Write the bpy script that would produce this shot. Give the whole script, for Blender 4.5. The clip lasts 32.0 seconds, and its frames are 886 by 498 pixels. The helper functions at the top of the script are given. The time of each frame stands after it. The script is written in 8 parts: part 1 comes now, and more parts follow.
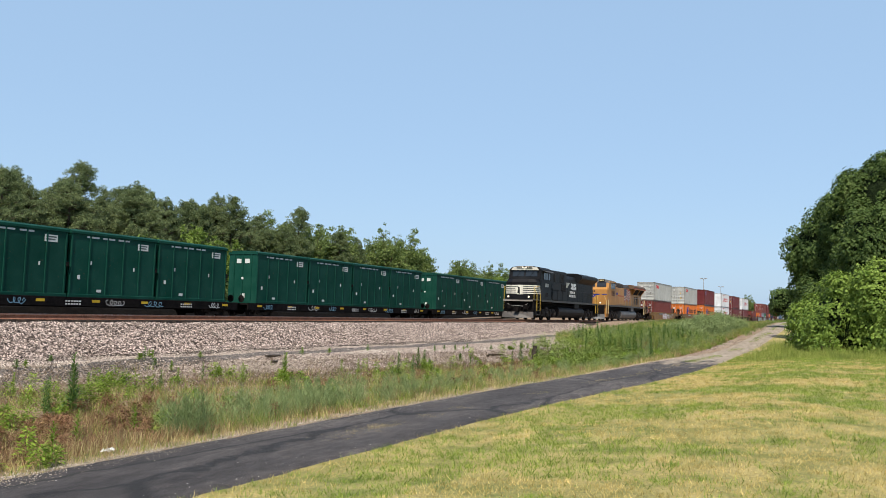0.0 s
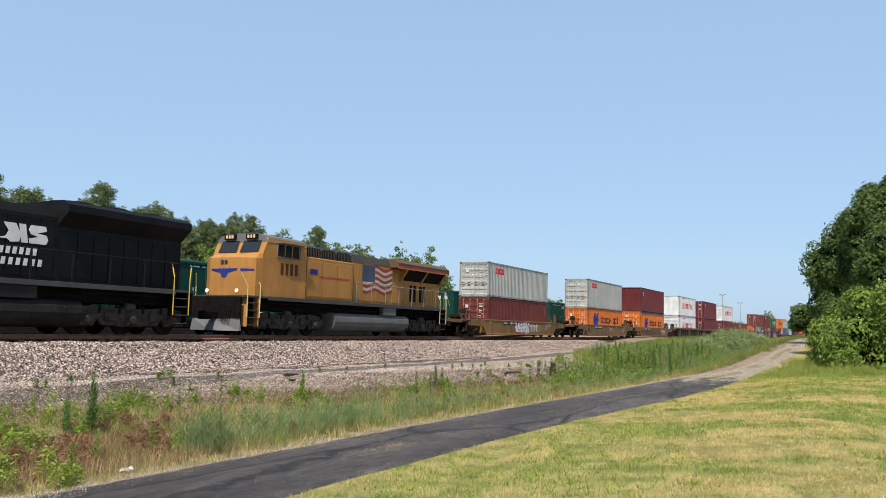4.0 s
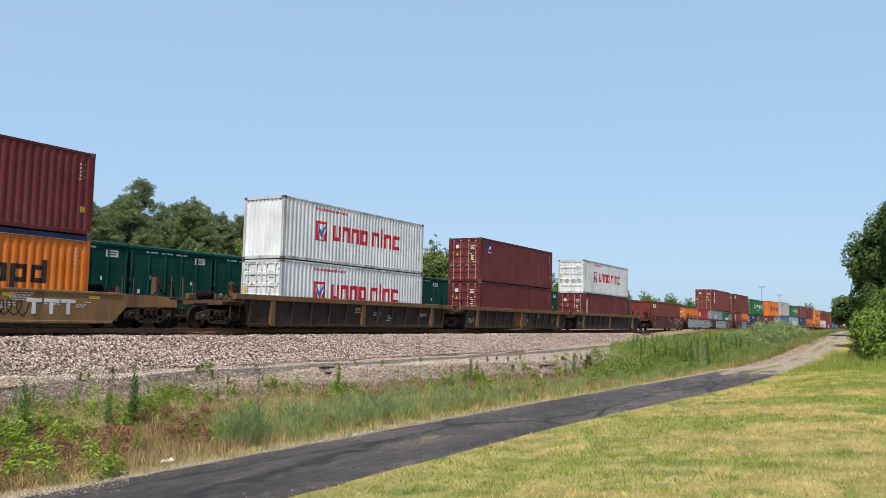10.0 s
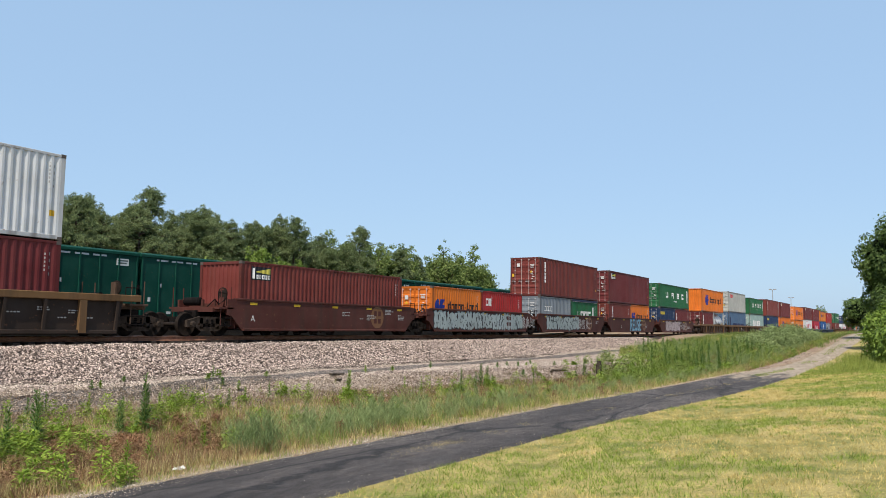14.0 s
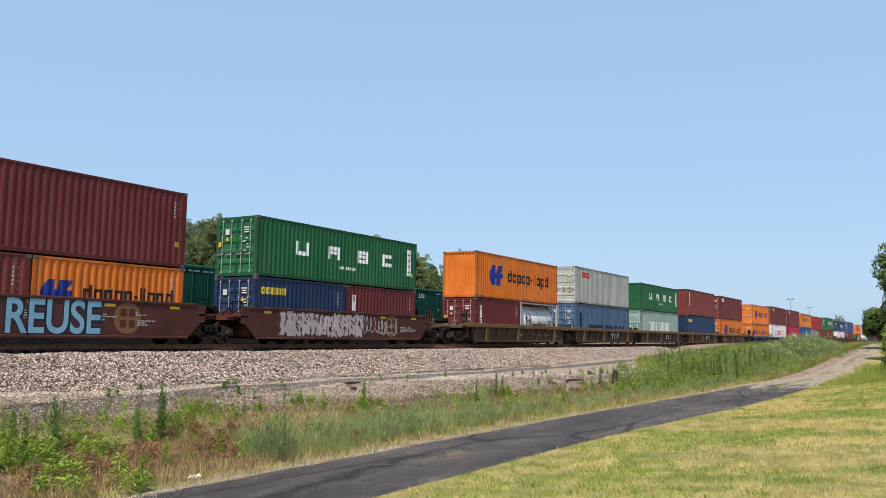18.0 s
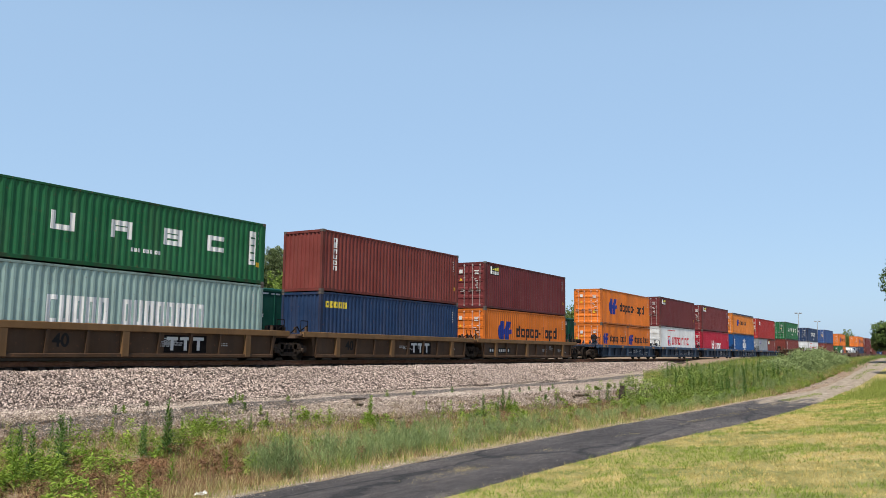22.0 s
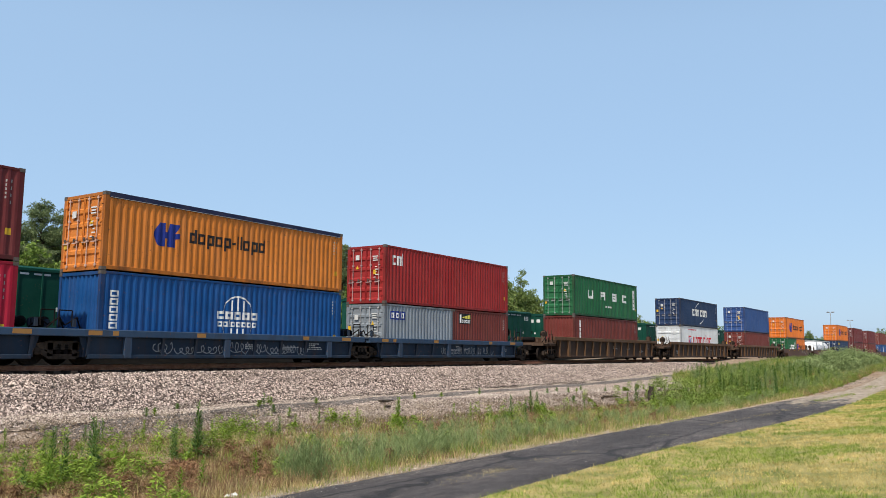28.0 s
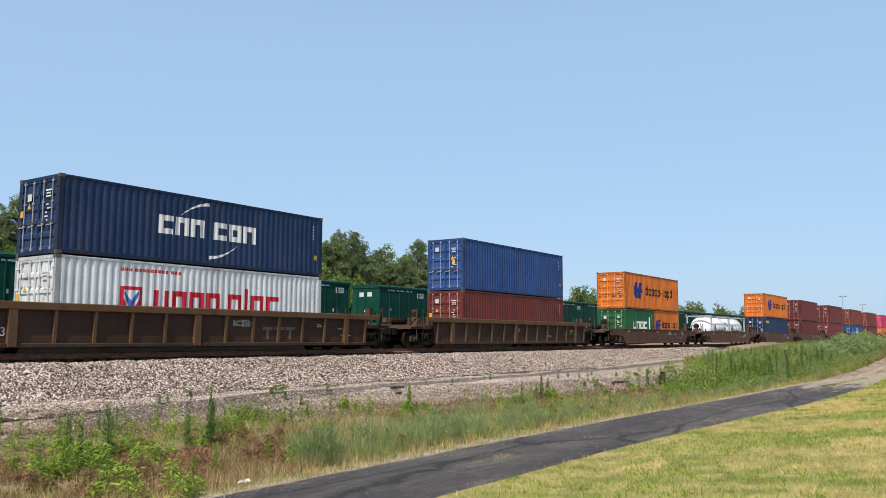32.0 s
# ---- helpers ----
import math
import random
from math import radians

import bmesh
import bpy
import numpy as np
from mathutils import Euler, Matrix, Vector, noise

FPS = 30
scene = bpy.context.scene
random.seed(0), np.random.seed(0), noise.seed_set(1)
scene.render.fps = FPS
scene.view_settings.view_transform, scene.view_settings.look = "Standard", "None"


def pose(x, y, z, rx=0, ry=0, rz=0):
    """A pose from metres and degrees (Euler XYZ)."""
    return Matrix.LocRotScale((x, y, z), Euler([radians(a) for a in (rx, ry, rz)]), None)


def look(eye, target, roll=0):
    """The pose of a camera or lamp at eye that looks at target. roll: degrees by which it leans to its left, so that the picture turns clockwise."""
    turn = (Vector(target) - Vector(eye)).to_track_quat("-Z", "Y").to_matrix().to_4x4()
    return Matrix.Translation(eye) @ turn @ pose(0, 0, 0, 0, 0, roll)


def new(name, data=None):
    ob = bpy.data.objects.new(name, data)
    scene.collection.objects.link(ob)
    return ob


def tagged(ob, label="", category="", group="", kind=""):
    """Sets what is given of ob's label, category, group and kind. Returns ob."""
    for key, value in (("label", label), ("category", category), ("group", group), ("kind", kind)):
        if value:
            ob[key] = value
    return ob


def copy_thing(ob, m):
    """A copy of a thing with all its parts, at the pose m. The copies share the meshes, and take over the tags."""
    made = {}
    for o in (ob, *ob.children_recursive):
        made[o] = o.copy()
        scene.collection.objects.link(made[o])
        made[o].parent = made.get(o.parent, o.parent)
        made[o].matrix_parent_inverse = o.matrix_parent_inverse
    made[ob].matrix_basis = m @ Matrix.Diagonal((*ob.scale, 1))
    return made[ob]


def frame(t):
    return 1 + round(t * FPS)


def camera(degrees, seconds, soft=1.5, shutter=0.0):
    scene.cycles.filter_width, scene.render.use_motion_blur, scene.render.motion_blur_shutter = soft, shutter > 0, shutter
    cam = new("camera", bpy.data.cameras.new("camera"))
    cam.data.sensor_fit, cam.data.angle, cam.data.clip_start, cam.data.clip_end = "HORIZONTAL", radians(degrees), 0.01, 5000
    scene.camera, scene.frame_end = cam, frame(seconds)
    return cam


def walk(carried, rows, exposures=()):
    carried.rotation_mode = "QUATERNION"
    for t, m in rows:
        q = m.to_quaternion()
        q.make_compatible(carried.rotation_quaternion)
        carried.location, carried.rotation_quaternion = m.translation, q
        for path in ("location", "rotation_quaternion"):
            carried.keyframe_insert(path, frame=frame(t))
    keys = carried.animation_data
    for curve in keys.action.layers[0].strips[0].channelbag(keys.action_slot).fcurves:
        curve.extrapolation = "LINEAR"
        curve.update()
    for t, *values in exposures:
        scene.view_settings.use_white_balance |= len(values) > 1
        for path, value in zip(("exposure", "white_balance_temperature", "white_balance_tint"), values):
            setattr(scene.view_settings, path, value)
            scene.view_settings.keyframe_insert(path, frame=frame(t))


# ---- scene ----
# Camera: one standing place, slow pan and tilt. x runs along the track (the train comes from +x), y away from the viewer.
EYE = (0.0, 0.0, 2.0)
PATH = [
    (0, 63.52, 4.33, 1.67), (0.5, 63.42, 4.36, 1.73), (1, 63.31, 4.51, 1.77), (1.5, 63.24, 4.75, 1.69), (2, 63.06, 5.10, 1.58),
    (2.5, 62.86, 5.47, 1.38), (3, 62.67, 5.64, 1.30), (3.5, 62.50, 5.63, 1.34), (5.5, 61.71, 5.12, 1.48), (6, 61.48, 5.06, 1.47),
    (6.5, 61.28, 4.99, 1.37), (7, 61.08, 4.93, 1.39), (7.5, 60.96, 4.84, 1.42), (8, 60.97, 4.74, 1.30), (8.5, 60.90, 4.75, 1.25),
    (9, 60.73, 4.79, 1.19), (9.5, 60.41, 4.89, 1.19), (10, 59.93, 5.00, 1.27), (10.5, 59.65, 5.06, 1.09), (11, 59.58, 5.03, 0.72),
    (11.5, 59.54, 5.07, 0.49), (12, 59.62, 5.11, 0.29), (12.5, 59.59, 5.22, 0.36), (13, 59.49, 5.27, 0.59), (13.5, 59.45, 5.36, 0.65),
    (14, 59.29, 5.38, 0.79), (14.5, 59.19, 5.31, 0.75), (16.5, 58.65, 5.24, 0.69), (17, 58.53, 5.38, 0.74), (17.5, 58.39, 5.66, 0.87),
    (18, 58.21, 5.98, 0.96), (18.5, 58.03, 6.32, 0.97), (19, 57.93, 6.59, 0.87), (19.5, 57.88, 6.68, 0.70), (20, 57.89, 6.67, 0.61),
    (20.5, 57.88, 6.64, 0.65), (21, 57.94, 6.63, 0.64), (21.5, 57.76, 6.83, 0.90), (22, 57.78, 7.05, 0.75), (22.5, 57.69, 7.22, 0.72),
    (23, 57.61, 7.33, 0.74), (23.5, 57.57, 7.34, 0.72), (24, 57.53, 7.40, 0.79), (24.5, 57.48, 7.59, 0.71), (25, 57.49, 7.81, 0.51),
    (25.5, 57.30, 8.02, 0.50), (27.5, 56.19, 7.42, 0.49), (28, 55.95, 7.14, 0.44), (28.5, 55.87, 6.82, 0.33), (29, 55.79, 6.51, 0.34),
    (29.5, 55.75, 6.22, 0.42), (30, 55.78, 5.97, 0.31), (30.5, 55.78, 5.85, 0.19), (31, 55.64, 5.90, 0.13), (31.5, 55.38, 6.04, 0.24),
    (32, 55.25, 6.20, 0.14),
]
TRAVEL = [(0, 0.00), (1, 15.56), (2, 30.80), (3, 47.00), (4.5, 70.02), (6, 93.55), (7, 108.60), (8, 124.40), (9, 140.03), (10, 155.38), (11, 171.31), (12, 187.22), (13, 202.02), (14, 218.08), (15, 233.38), (18, 280.09), (19, 295.37), (20, 311.30), (21, 326.73), (22, 342.70), (23, 358.37), (24, 373.25), (25, 389.42), (26.5, 412.75), (28, 436.16), (29, 451.50), (30, 466.87), (31, 483.07), (32, 498.67)]


def heading(yaw, pitch, roll):
    a, b = radians(yaw), radians(pitch)
    d = (math.sin(a) * math.cos(b), math.cos(a) * math.cos(b), math.sin(b))
    return look(EYE, (EYE[0] + 50 * d[0], EYE[1] + 50 * d[1], EYE[2] + 50 * d[2]), roll)


cam = camera(56.63, 32.0, soft=0.7, shutter=0.0)
walk(cam, [(t, heading(a, b, c)) for t, a, b, c in PATH])

# ---- world and sun ----
SUN_DIR = Vector((-0.58, -0.155, 0.88)).normalized()
world = bpy.data.worlds.new("sky")
scene.world = world
world.use_nodes = True
wn = world.node_tree.nodes
sky = wn.new("ShaderNodeTexSky")
sky.sky_type = "NISHITA"
sky.sun_disc = False
sky.sun_elevation = math.asin(SUN_DIR.z)
sky.sun_rotation = math.atan2(SUN_DIR.x, SUN_DIR.y)
sky.altitude = 100
sky.air_density, sky.dust_density, sky.ozone_density = 1.0, 1.2, 1.5
wn["Background"].inputs[1].default_value = 0.14
# summer haze: pale blue veil, thick near the horizon and thinning upwards
wl = world.node_tree.links
up = wn.new("ShaderNodeSeparateXYZ")
wl.new(wn.new("ShaderNodeTexCoord").outputs["Generated"], up.inputs[0])
veil = wn.new("ShaderNodeMapRange")
veil.interpolation_type = "SMOOTHSTEP"
for key, value in (("From Min", 0.34), ("From Max", 0.66), ("To Min", 0.7), ("To Max", 0.0)):
    veil.inputs[key].default_value = value
wl.new(up.outputs["Z"], veil.inputs["Value"])
haze = wn.new("ShaderNodeMix")
haze.data_type = "RGBA"
haze.inputs["B"].default_value = (3.15, 4.7, 6.7, 1)
wl.new(veil.outputs[0], haze.inputs["Factor"])
wl.new(sky.outputs[0], haze.inputs["A"])
wl.new(haze.outputs["Result"], wn["Background"].inputs[0])
sun = new("sun", bpy.data.lights.new("sun", "SUN"))
sun.data.energy, sun.data.angle, sun.data.color = 5.3, radians(0.55), (1.0, 0.93, 0.82)
sun.matrix_world = look(SUN_DIR * 100, (0, 0, 0))
scene.view_settings.exposure = 0.0

# ---- materials ----
MATS = {}


def nodes_of(name):
    m = bpy.data.materials.new(name)
    m.use_nodes = True
    t = m.node_tree
    return m, t, t.nodes["Principled BSDF"], t.links


def noise_node(t, coord, scale, detail=4, stretch=None, rough=0.6):
    n = t.nodes.new("ShaderNodeTexNoise")
    n.inputs["Scale"].default_value, n.inputs["Detail"].default_value, n.inputs["Roughness"].default_value = scale, detail, rough
    if stretch:
        mp = t.nodes.new("ShaderNodeMapping")
        mp.inputs["Scale"].default_value = stretch
        t.links.new(coord, mp.inputs["Vector"])
        coord = mp.outputs["Vector"]
    t.links.new(coord, n.inputs["Vector"])
    return n.outputs["Fac"]


def ramp(t, fac, stops):
    r = t.nodes.new("ShaderNodeValToRGB")
    el = r.color_ramp.elements
    while len(el) < len(stops):
        el.new(0.5)
    for e, (p, c) in zip(el, stops):
        e.position, e.color = p, (c if len(c) == 4 else (*c, 1))
    t.links.new(fac, r.inputs["Fac"])
    return r.outputs["Color"]


def mixc(t, fac, a, b, mode="MIX"):
    m = t.nodes.new("ShaderNodeMix")
    m.data_type, m.blend_type = "RGBA", mode
    for s, v in ((m.inputs["Factor"], fac), (m.inputs["A"], a), (m.inputs["B"], b)):
        if isinstance(v, (int, float)):
            s.default_value = v
        elif isinstance(v, tuple):
            s.default_value = (*v[:3], 1)
        else:
            t.links.new(v, s)
    return m.outputs["Result"]


def bump(t, bsdf, height, strength, distance):
    b = t.nodes.new("ShaderNodeBump")
    b.inputs["Strength"].default_value, b.inputs["Distance"].default_value = strength, distance
    t.links.new(height, b.inputs["Height"])
    t.links.new(b.outputs["Normal"], bsdf.inputs["Normal"])


def paint(name, col, wear=0.35, rough=0.5, dirt=(0.12, 0.085, 0.06), streak=0.5):
    """Weathered paint: uneven fading, vertical grime streaks, small rust spots."""
    if name in MATS:
        return MATS[name]
    m, t, b, ln = nodes_of(name)
    tc = t.nodes.new("ShaderNodeTexCoord").outputs["Object"]
    info = t.nodes.new("ShaderNodeObjectInfo").outputs["Random"]
    fade = ramp(t, noise_node(t, tc, 0.7, 5), [(0.3, tuple(c * 0.82 for c in col)), (0.75, tuple(min(1, c * 1.12 + 0.012) for c in col))])
    st = ramp(t, noise_node(t, tc, 2.2, 5, (1.0, 1.0, 0.1)), [(0.48, (0, 0, 0)), (0.78, (1, 1, 1))])
    sp = ramp(t, noise_node(t, tc, 7.0, 6), [(0.63, (0, 0, 0)), (0.71, (1, 1, 1))])
    k1 = t.nodes.new("ShaderNodeMath")
    k1.operation = "MULTIPLY"
    ln.new(st, k1.inputs[0])
    k1.inputs[1].default_value = wear * streak
    k2 = t.nodes.new("ShaderNodeMath")
    k2.operation = "MULTIPLY"
    ln.new(sp, k2.inputs[0])
    k2.inputs[1].default_value = wear
    c1 = mixc(t, k1.outputs[0], fade, dirt)
    c2 = mixc(t, k2.outputs[0], c1, (0.16, 0.075, 0.04))
    hs = t.nodes.new("ShaderNodeHueSaturation")
    mr = t.nodes.new("ShaderNodeMapRange")
    mr.inputs["To Min"].default_value, mr.inputs["To Max"].default_value = 0.92, 1.08
    ln.new(info, mr.inputs["Value"])
    ln.new(mr.outputs[0], hs.inputs["Value"])
    ln.new(c2, hs.inputs["Color"])
    ln.new(hs.outputs[0], b.inputs["Base Color"])
    b.inputs["Roughness"].default_value = rough
    b.inputs["Specular IOR Level"].default_value = 0.13
    bump(t, b, noise_node(t, tc, 18, 3), 0.12, 0.01)
    MATS[name] = m
    return m


def rough_mat(name, lo, hi, scale=3.0, rough=0.85, metal=0.0, relief=0.3, dist=0.02, fine=25.0):
    if name in MATS:
        return MATS[name]
    m, t, b, ln = nodes_of(name)
    tc = t.nodes.new("ShaderNodeTexCoord").outputs["Object"]
    big = ramp(t, noise_node(t, tc, scale, 6), [(0.3, lo), (0.7, hi)])
    f = noise_node(t, tc, fine, 5)
    small = ramp(t, f, [(0.3, (0.7, 0.7, 0.7)), (0.7, (1.25, 1.25, 1.25))])
    ln.new(mixc(t, 1.0, big, small, "MULTIPLY"), b.inputs["Base Color"])
    b.inputs["Roughness"].default_value, b.inputs["Metallic"].default_value = rough, metal
    b.inputs["Specular IOR Level"].default_value = 0.06
    bump(t, b, f, relief, dist)
    MATS[name] = m
    return m


def leaf_mat(name, dark, light, scale=0.35):
    """Leaves: tone varies leaf by leaf and over the crown, a little light passes through."""
    if name in MATS:
        return MATS[name]
    m, t, b, ln = nodes_of(name)
    g = t.nodes.new("ShaderNodeNewGeometry")
    tc = t.nodes.new("ShaderNodeTexCoord").outputs["Object"]
    c1 = ramp(t, g.outputs["Random Per Island"], [(0.0, dark), (1.0, light)])
    c2 = ramp(t, noise_node(t, tc, scale, 3), [(0.3, (0.65, 0.7, 0.6)), (0.7, (1.25, 1.2, 1.1))])
    col = mixc(t, 1.0, c1, c2, "MULTIPLY")
    ln.new(col, b.inputs["Base Color"])
    b.inputs["Roughness"].default_value = 0.6
    b.inputs["Specular IOR Level"].default_value = 0.2
    tr = t.nodes.new("ShaderNodeBsdfTranslucent")
    ln.new(col, tr.inputs["Color"])
    mx = t.nodes.new("ShaderNodeMixShader")
    mx.inputs[0].default_value = 0.3
    ln.new(b.outputs[0], mx.inputs[1])
    ln.new(tr.outputs[0], mx.inputs[2])
    ln.new(mx.outputs[0], t.nodes["Material Output"].inputs["Surface"])
    MATS[name] = m
    return m


def glass_mat():
    if "glass" in MATS:
        return MATS["glass"]
    m, t, b, ln = nodes_of("glass")
    b.inputs["Base Color"].default_value = (0.02, 0.025, 0.03, 1)
    b.inputs["Roughness"].default_value = 0.06
    MATS["glass"] = m
    return m


# ---- mesh building ----
class Geo:
    """Collects corner points and faces of one part."""

    def __init__(self):
        self.v, self.f = [], []

    def add(self, pts, faces):
        n = len(self.v)
        self.v.extend(pts)
        self.f.extend([tuple(n + i for i in q) for q in faces])
        return self

    def box(self, x0, x1, y0, y1, z0, z1):
        return self.add([(x0, y0, z0), (x1, y0, z0), (x1, y1, z0), (x0, y1, z0), (x0, y0, z1), (x1, y0, z1), (x1, y1, z1), (x0, y1, z1)],
                        [(3, 2, 1, 0), (4, 5, 6, 7), (0, 1, 5, 4), (1, 2, 6, 5), (2, 3, 7, 6), (3, 0, 4, 7)])

    def cbox(self, x0, x1, y0, y1, z0, z1, c=0.02):
        """A box with chamfered upright and lying edges along x."""
        prof = [(y0 + c, z0), (y1 - c, z0), (y1, z0 + c), (y1, z1 - c), (y1 - c, z1), (y0 + c, z1), (y0, z1 - c), (y0, z0 + c)]
        return self.run_x(prof, x0, x1)

    def run_x(self, prof, x0, x1):
        """A closed outline in (y, z), drawn out from x0 to x1."""
        n = len(prof)
        pts = [(x0, y, z) for y, z in prof] + [(x1, y, z) for y, z in prof]
        fs = [tuple(reversed(range(n))), tuple(range(n, 2 * n))] + [(i, (i + 1) % n, n + (i + 1) % n, n + i) for i in range(n)]
        return self.add(pts, fs)

    def run_y(self, prof, y0, y1):
        """A closed outline in (x, z), drawn out from y0 to y1."""
        n = len(prof)
        pts = [(x, y0, z) for x, z in prof] + [(x, y1, z) for x, z in prof]
        fs = [tuple(range(n)), tuple(reversed(range(n, 2 * n)))] + [(n + i, n + (i + 1) % n, (i + 1) % n, i) for i in range(n)]
        return self.add(pts, fs)

    def run_z(self, prof, z0, z1):
        """A closed outline in (x, y), drawn out from z0 to z1."""
        n = len(prof)
        pts = [(x, y, z0) for x, y in prof] + [(x, y, z1) for x, y in prof]
        fs = [tuple(reversed(range(n))), tuple(range(n, 2 * n))] + [(i, (i + 1) % n, n + (i + 1) % n, n + i) for i in range(n)]
        return self.add(pts, fs)

    def tube(self, p, q, r, n=8, r2=None):
        p, q = Vector(p), Vector(q)
        d = (q - p).normalized()
        a = d.orthogonal().normalized()
        b = d.cross(a)
        r2 = r if r2 is None else r2
        pts = [tuple(p + (a * math.cos(2 * math.pi * i / n) + b * math.sin(2 * math.pi * i / n)) * r) for i in range(n)]
        pts += [tuple(q + (a * math.cos(2 * math.pi * i / n) + b * math.sin(2 * math.pi * i / n)) * r2) for i in range(n)]
        fs = [tuple(reversed(range(n))), tuple(range(n, 2 * n))] + [(i, (i + 1) % n, n + (i + 1) % n, n + i) for i in range(n)]
        return self.add(pts, fs)

    def path(self, pts, r, n=6):
        for p, q in zip(pts, pts[1:]):
            self.tube(p, q, r, n)
        return self

    def lathe(self, prof, p, axis, n=16):
        """Rings of (distance along axis, radius) round the axis from p."""
        p, d = Vector(p), Vector(axis).normalized()
        a = d.orthogonal().normalized()
        b = d.cross(a)
        pts = []
        for h, r in prof:
            pts += [tuple(p + d * h + (a * math.cos(2 * math.pi * i / n) + b * math.sin(2 * math.pi * i / n)) * r) for i in range(n)]
        fs = [tuple(reversed(range(n))), tuple(range(len(pts) - n, len(pts)))]
        for k in range(len(prof) - 1):
            fs += [(k * n + i, k * n + (i + 1) % n, (k + 1) * n + (i + 1) % n, (k + 1) * n + i) for i in range(n)]
        return self.add(pts, fs)

    def mesh(self, name, mat, smooth=False):
        me = bpy.data.meshes.new(name)
        me.from_pydata(self.v, [], self.f)
        if mat:
            me.materials.append(mat)
        if smooth:
            me.shade_smooth()
        me.update()
        return me


def part(name, geo, mat, parent, label="", smooth=False, at=None):
    """One mesh object under a thing or a part; geo is a Geo or a mesh that is shared."""
    me = geo.mesh(name, mat, smooth) if isinstance(geo, Geo) else geo
    ob = new(name, me)
    ob.parent = parent
    if at is not None:
        ob.matrix_basis = at
    if label:
        ob["label"] = label
    return ob


SHARED = {}


def shared(key, make, mat, smooth=False):
    if key not in SHARED:
        SHARED[key] = make().mesh(str(key[0]), mat, smooth)
    return SHARED[key]


MOVING = []  # things of the running train, with their place along it

# ---- setting: ground, road, ballast, rails ----
RAIL_Z = 1.48      # top of the rails of the running line
TRACK_Y = 26.09    # its centre line
FAR_Y = 37.8       # centre line of the siding behind
FAR_RAIL_Z = 1.2


def smooth01(a, b, v):
    k = min(1.0, max(0.0, (v - a) / (b - a)))
    return k * k * (3 - 2 * k)


def road_mid(x):
    """Centre line of the lane, which bends a little towards the viewer's side further off."""
    return 7.25 - 0.6 * smooth01(13, 34, x) - 0.35 * smooth01(34, 60, x)


def road_half(x):
    return 1.2 + 0.22 * smooth01(14, 28, x) - 0.55 * smooth01(36, 52, x)


def road_z(x):
    return 1.85 * smooth01(44, 104, x)


def bench_y(x):
    """The lower edge of the stony bench below the track, which nears the lane further off."""
    if x < 47:
        return 20.2 - 0.235 * max(0.0, x - 14) - 0.05 * min(0.0, x - 14)
    return 12.45 - 0.02 * (x - 47)


def ground_z(x, y):
    rm, rz = road_mid(x), road_z(x)
    low = -0.13 + 0.85 * rz
    bench = max(0.28 + 0.22 * smooth01(44, 60, x), low + 0.08)
    if y < rm + 1.3:
        z = 0.38 * (1 - smooth01(1.0, rm - 1.3, y)) * (1 - smooth01(40, 60, x)) + rz * smooth01(-60, rm, y)
    elif y < 43:
        yb = bench_y(x)
        k = smooth01(rm + 1.3, rm + 3.4, y)
        z = rz * (1 - k) + low * k
        z += (bench - low) * smooth01(yb - 2.6, yb, y)
    else:
        z = 0.2
    d = math.hypot(x, y)
    rolling = 0.12 + 0.88 * smooth01(1.2, 2.8, abs(y - rm))
    z += rolling * (0.05 * noise.noise((x * 0.35, y * 0.35, 0)) + 0.02 * noise.noise((x * 1.4, y * 1.4, 3)))
    return z + (0.0 if d < 200 else 0.6 * noise.noise((x * 0.004, y * 0.004, 7)) * min(1, (d - 200) / 300))


def spaced(*runs):
    out = []
    for a, b, n in runs:
        out += [a + (b - a) * i / n for i in range(n)]
    return out + [runs[-1][1]]


def sheet(name, xs, ys, height, mat, smooth=True):
    v = [(x, y, height(x, y)) for x in xs for y in ys]
    n = len(ys)
    f = [(i * n + j, (i + 1) * n + j, (i + 1) * n + j + 1, i * n + j + 1) for i in range(len(xs) - 1) for j in range(n - 1)]
    me = bpy.data.meshes.new(name)
    me.from_pydata(v, [], f)
    me.materials.append(mat)
    if smooth:
        me.shade_smooth()
    return new(name, me)


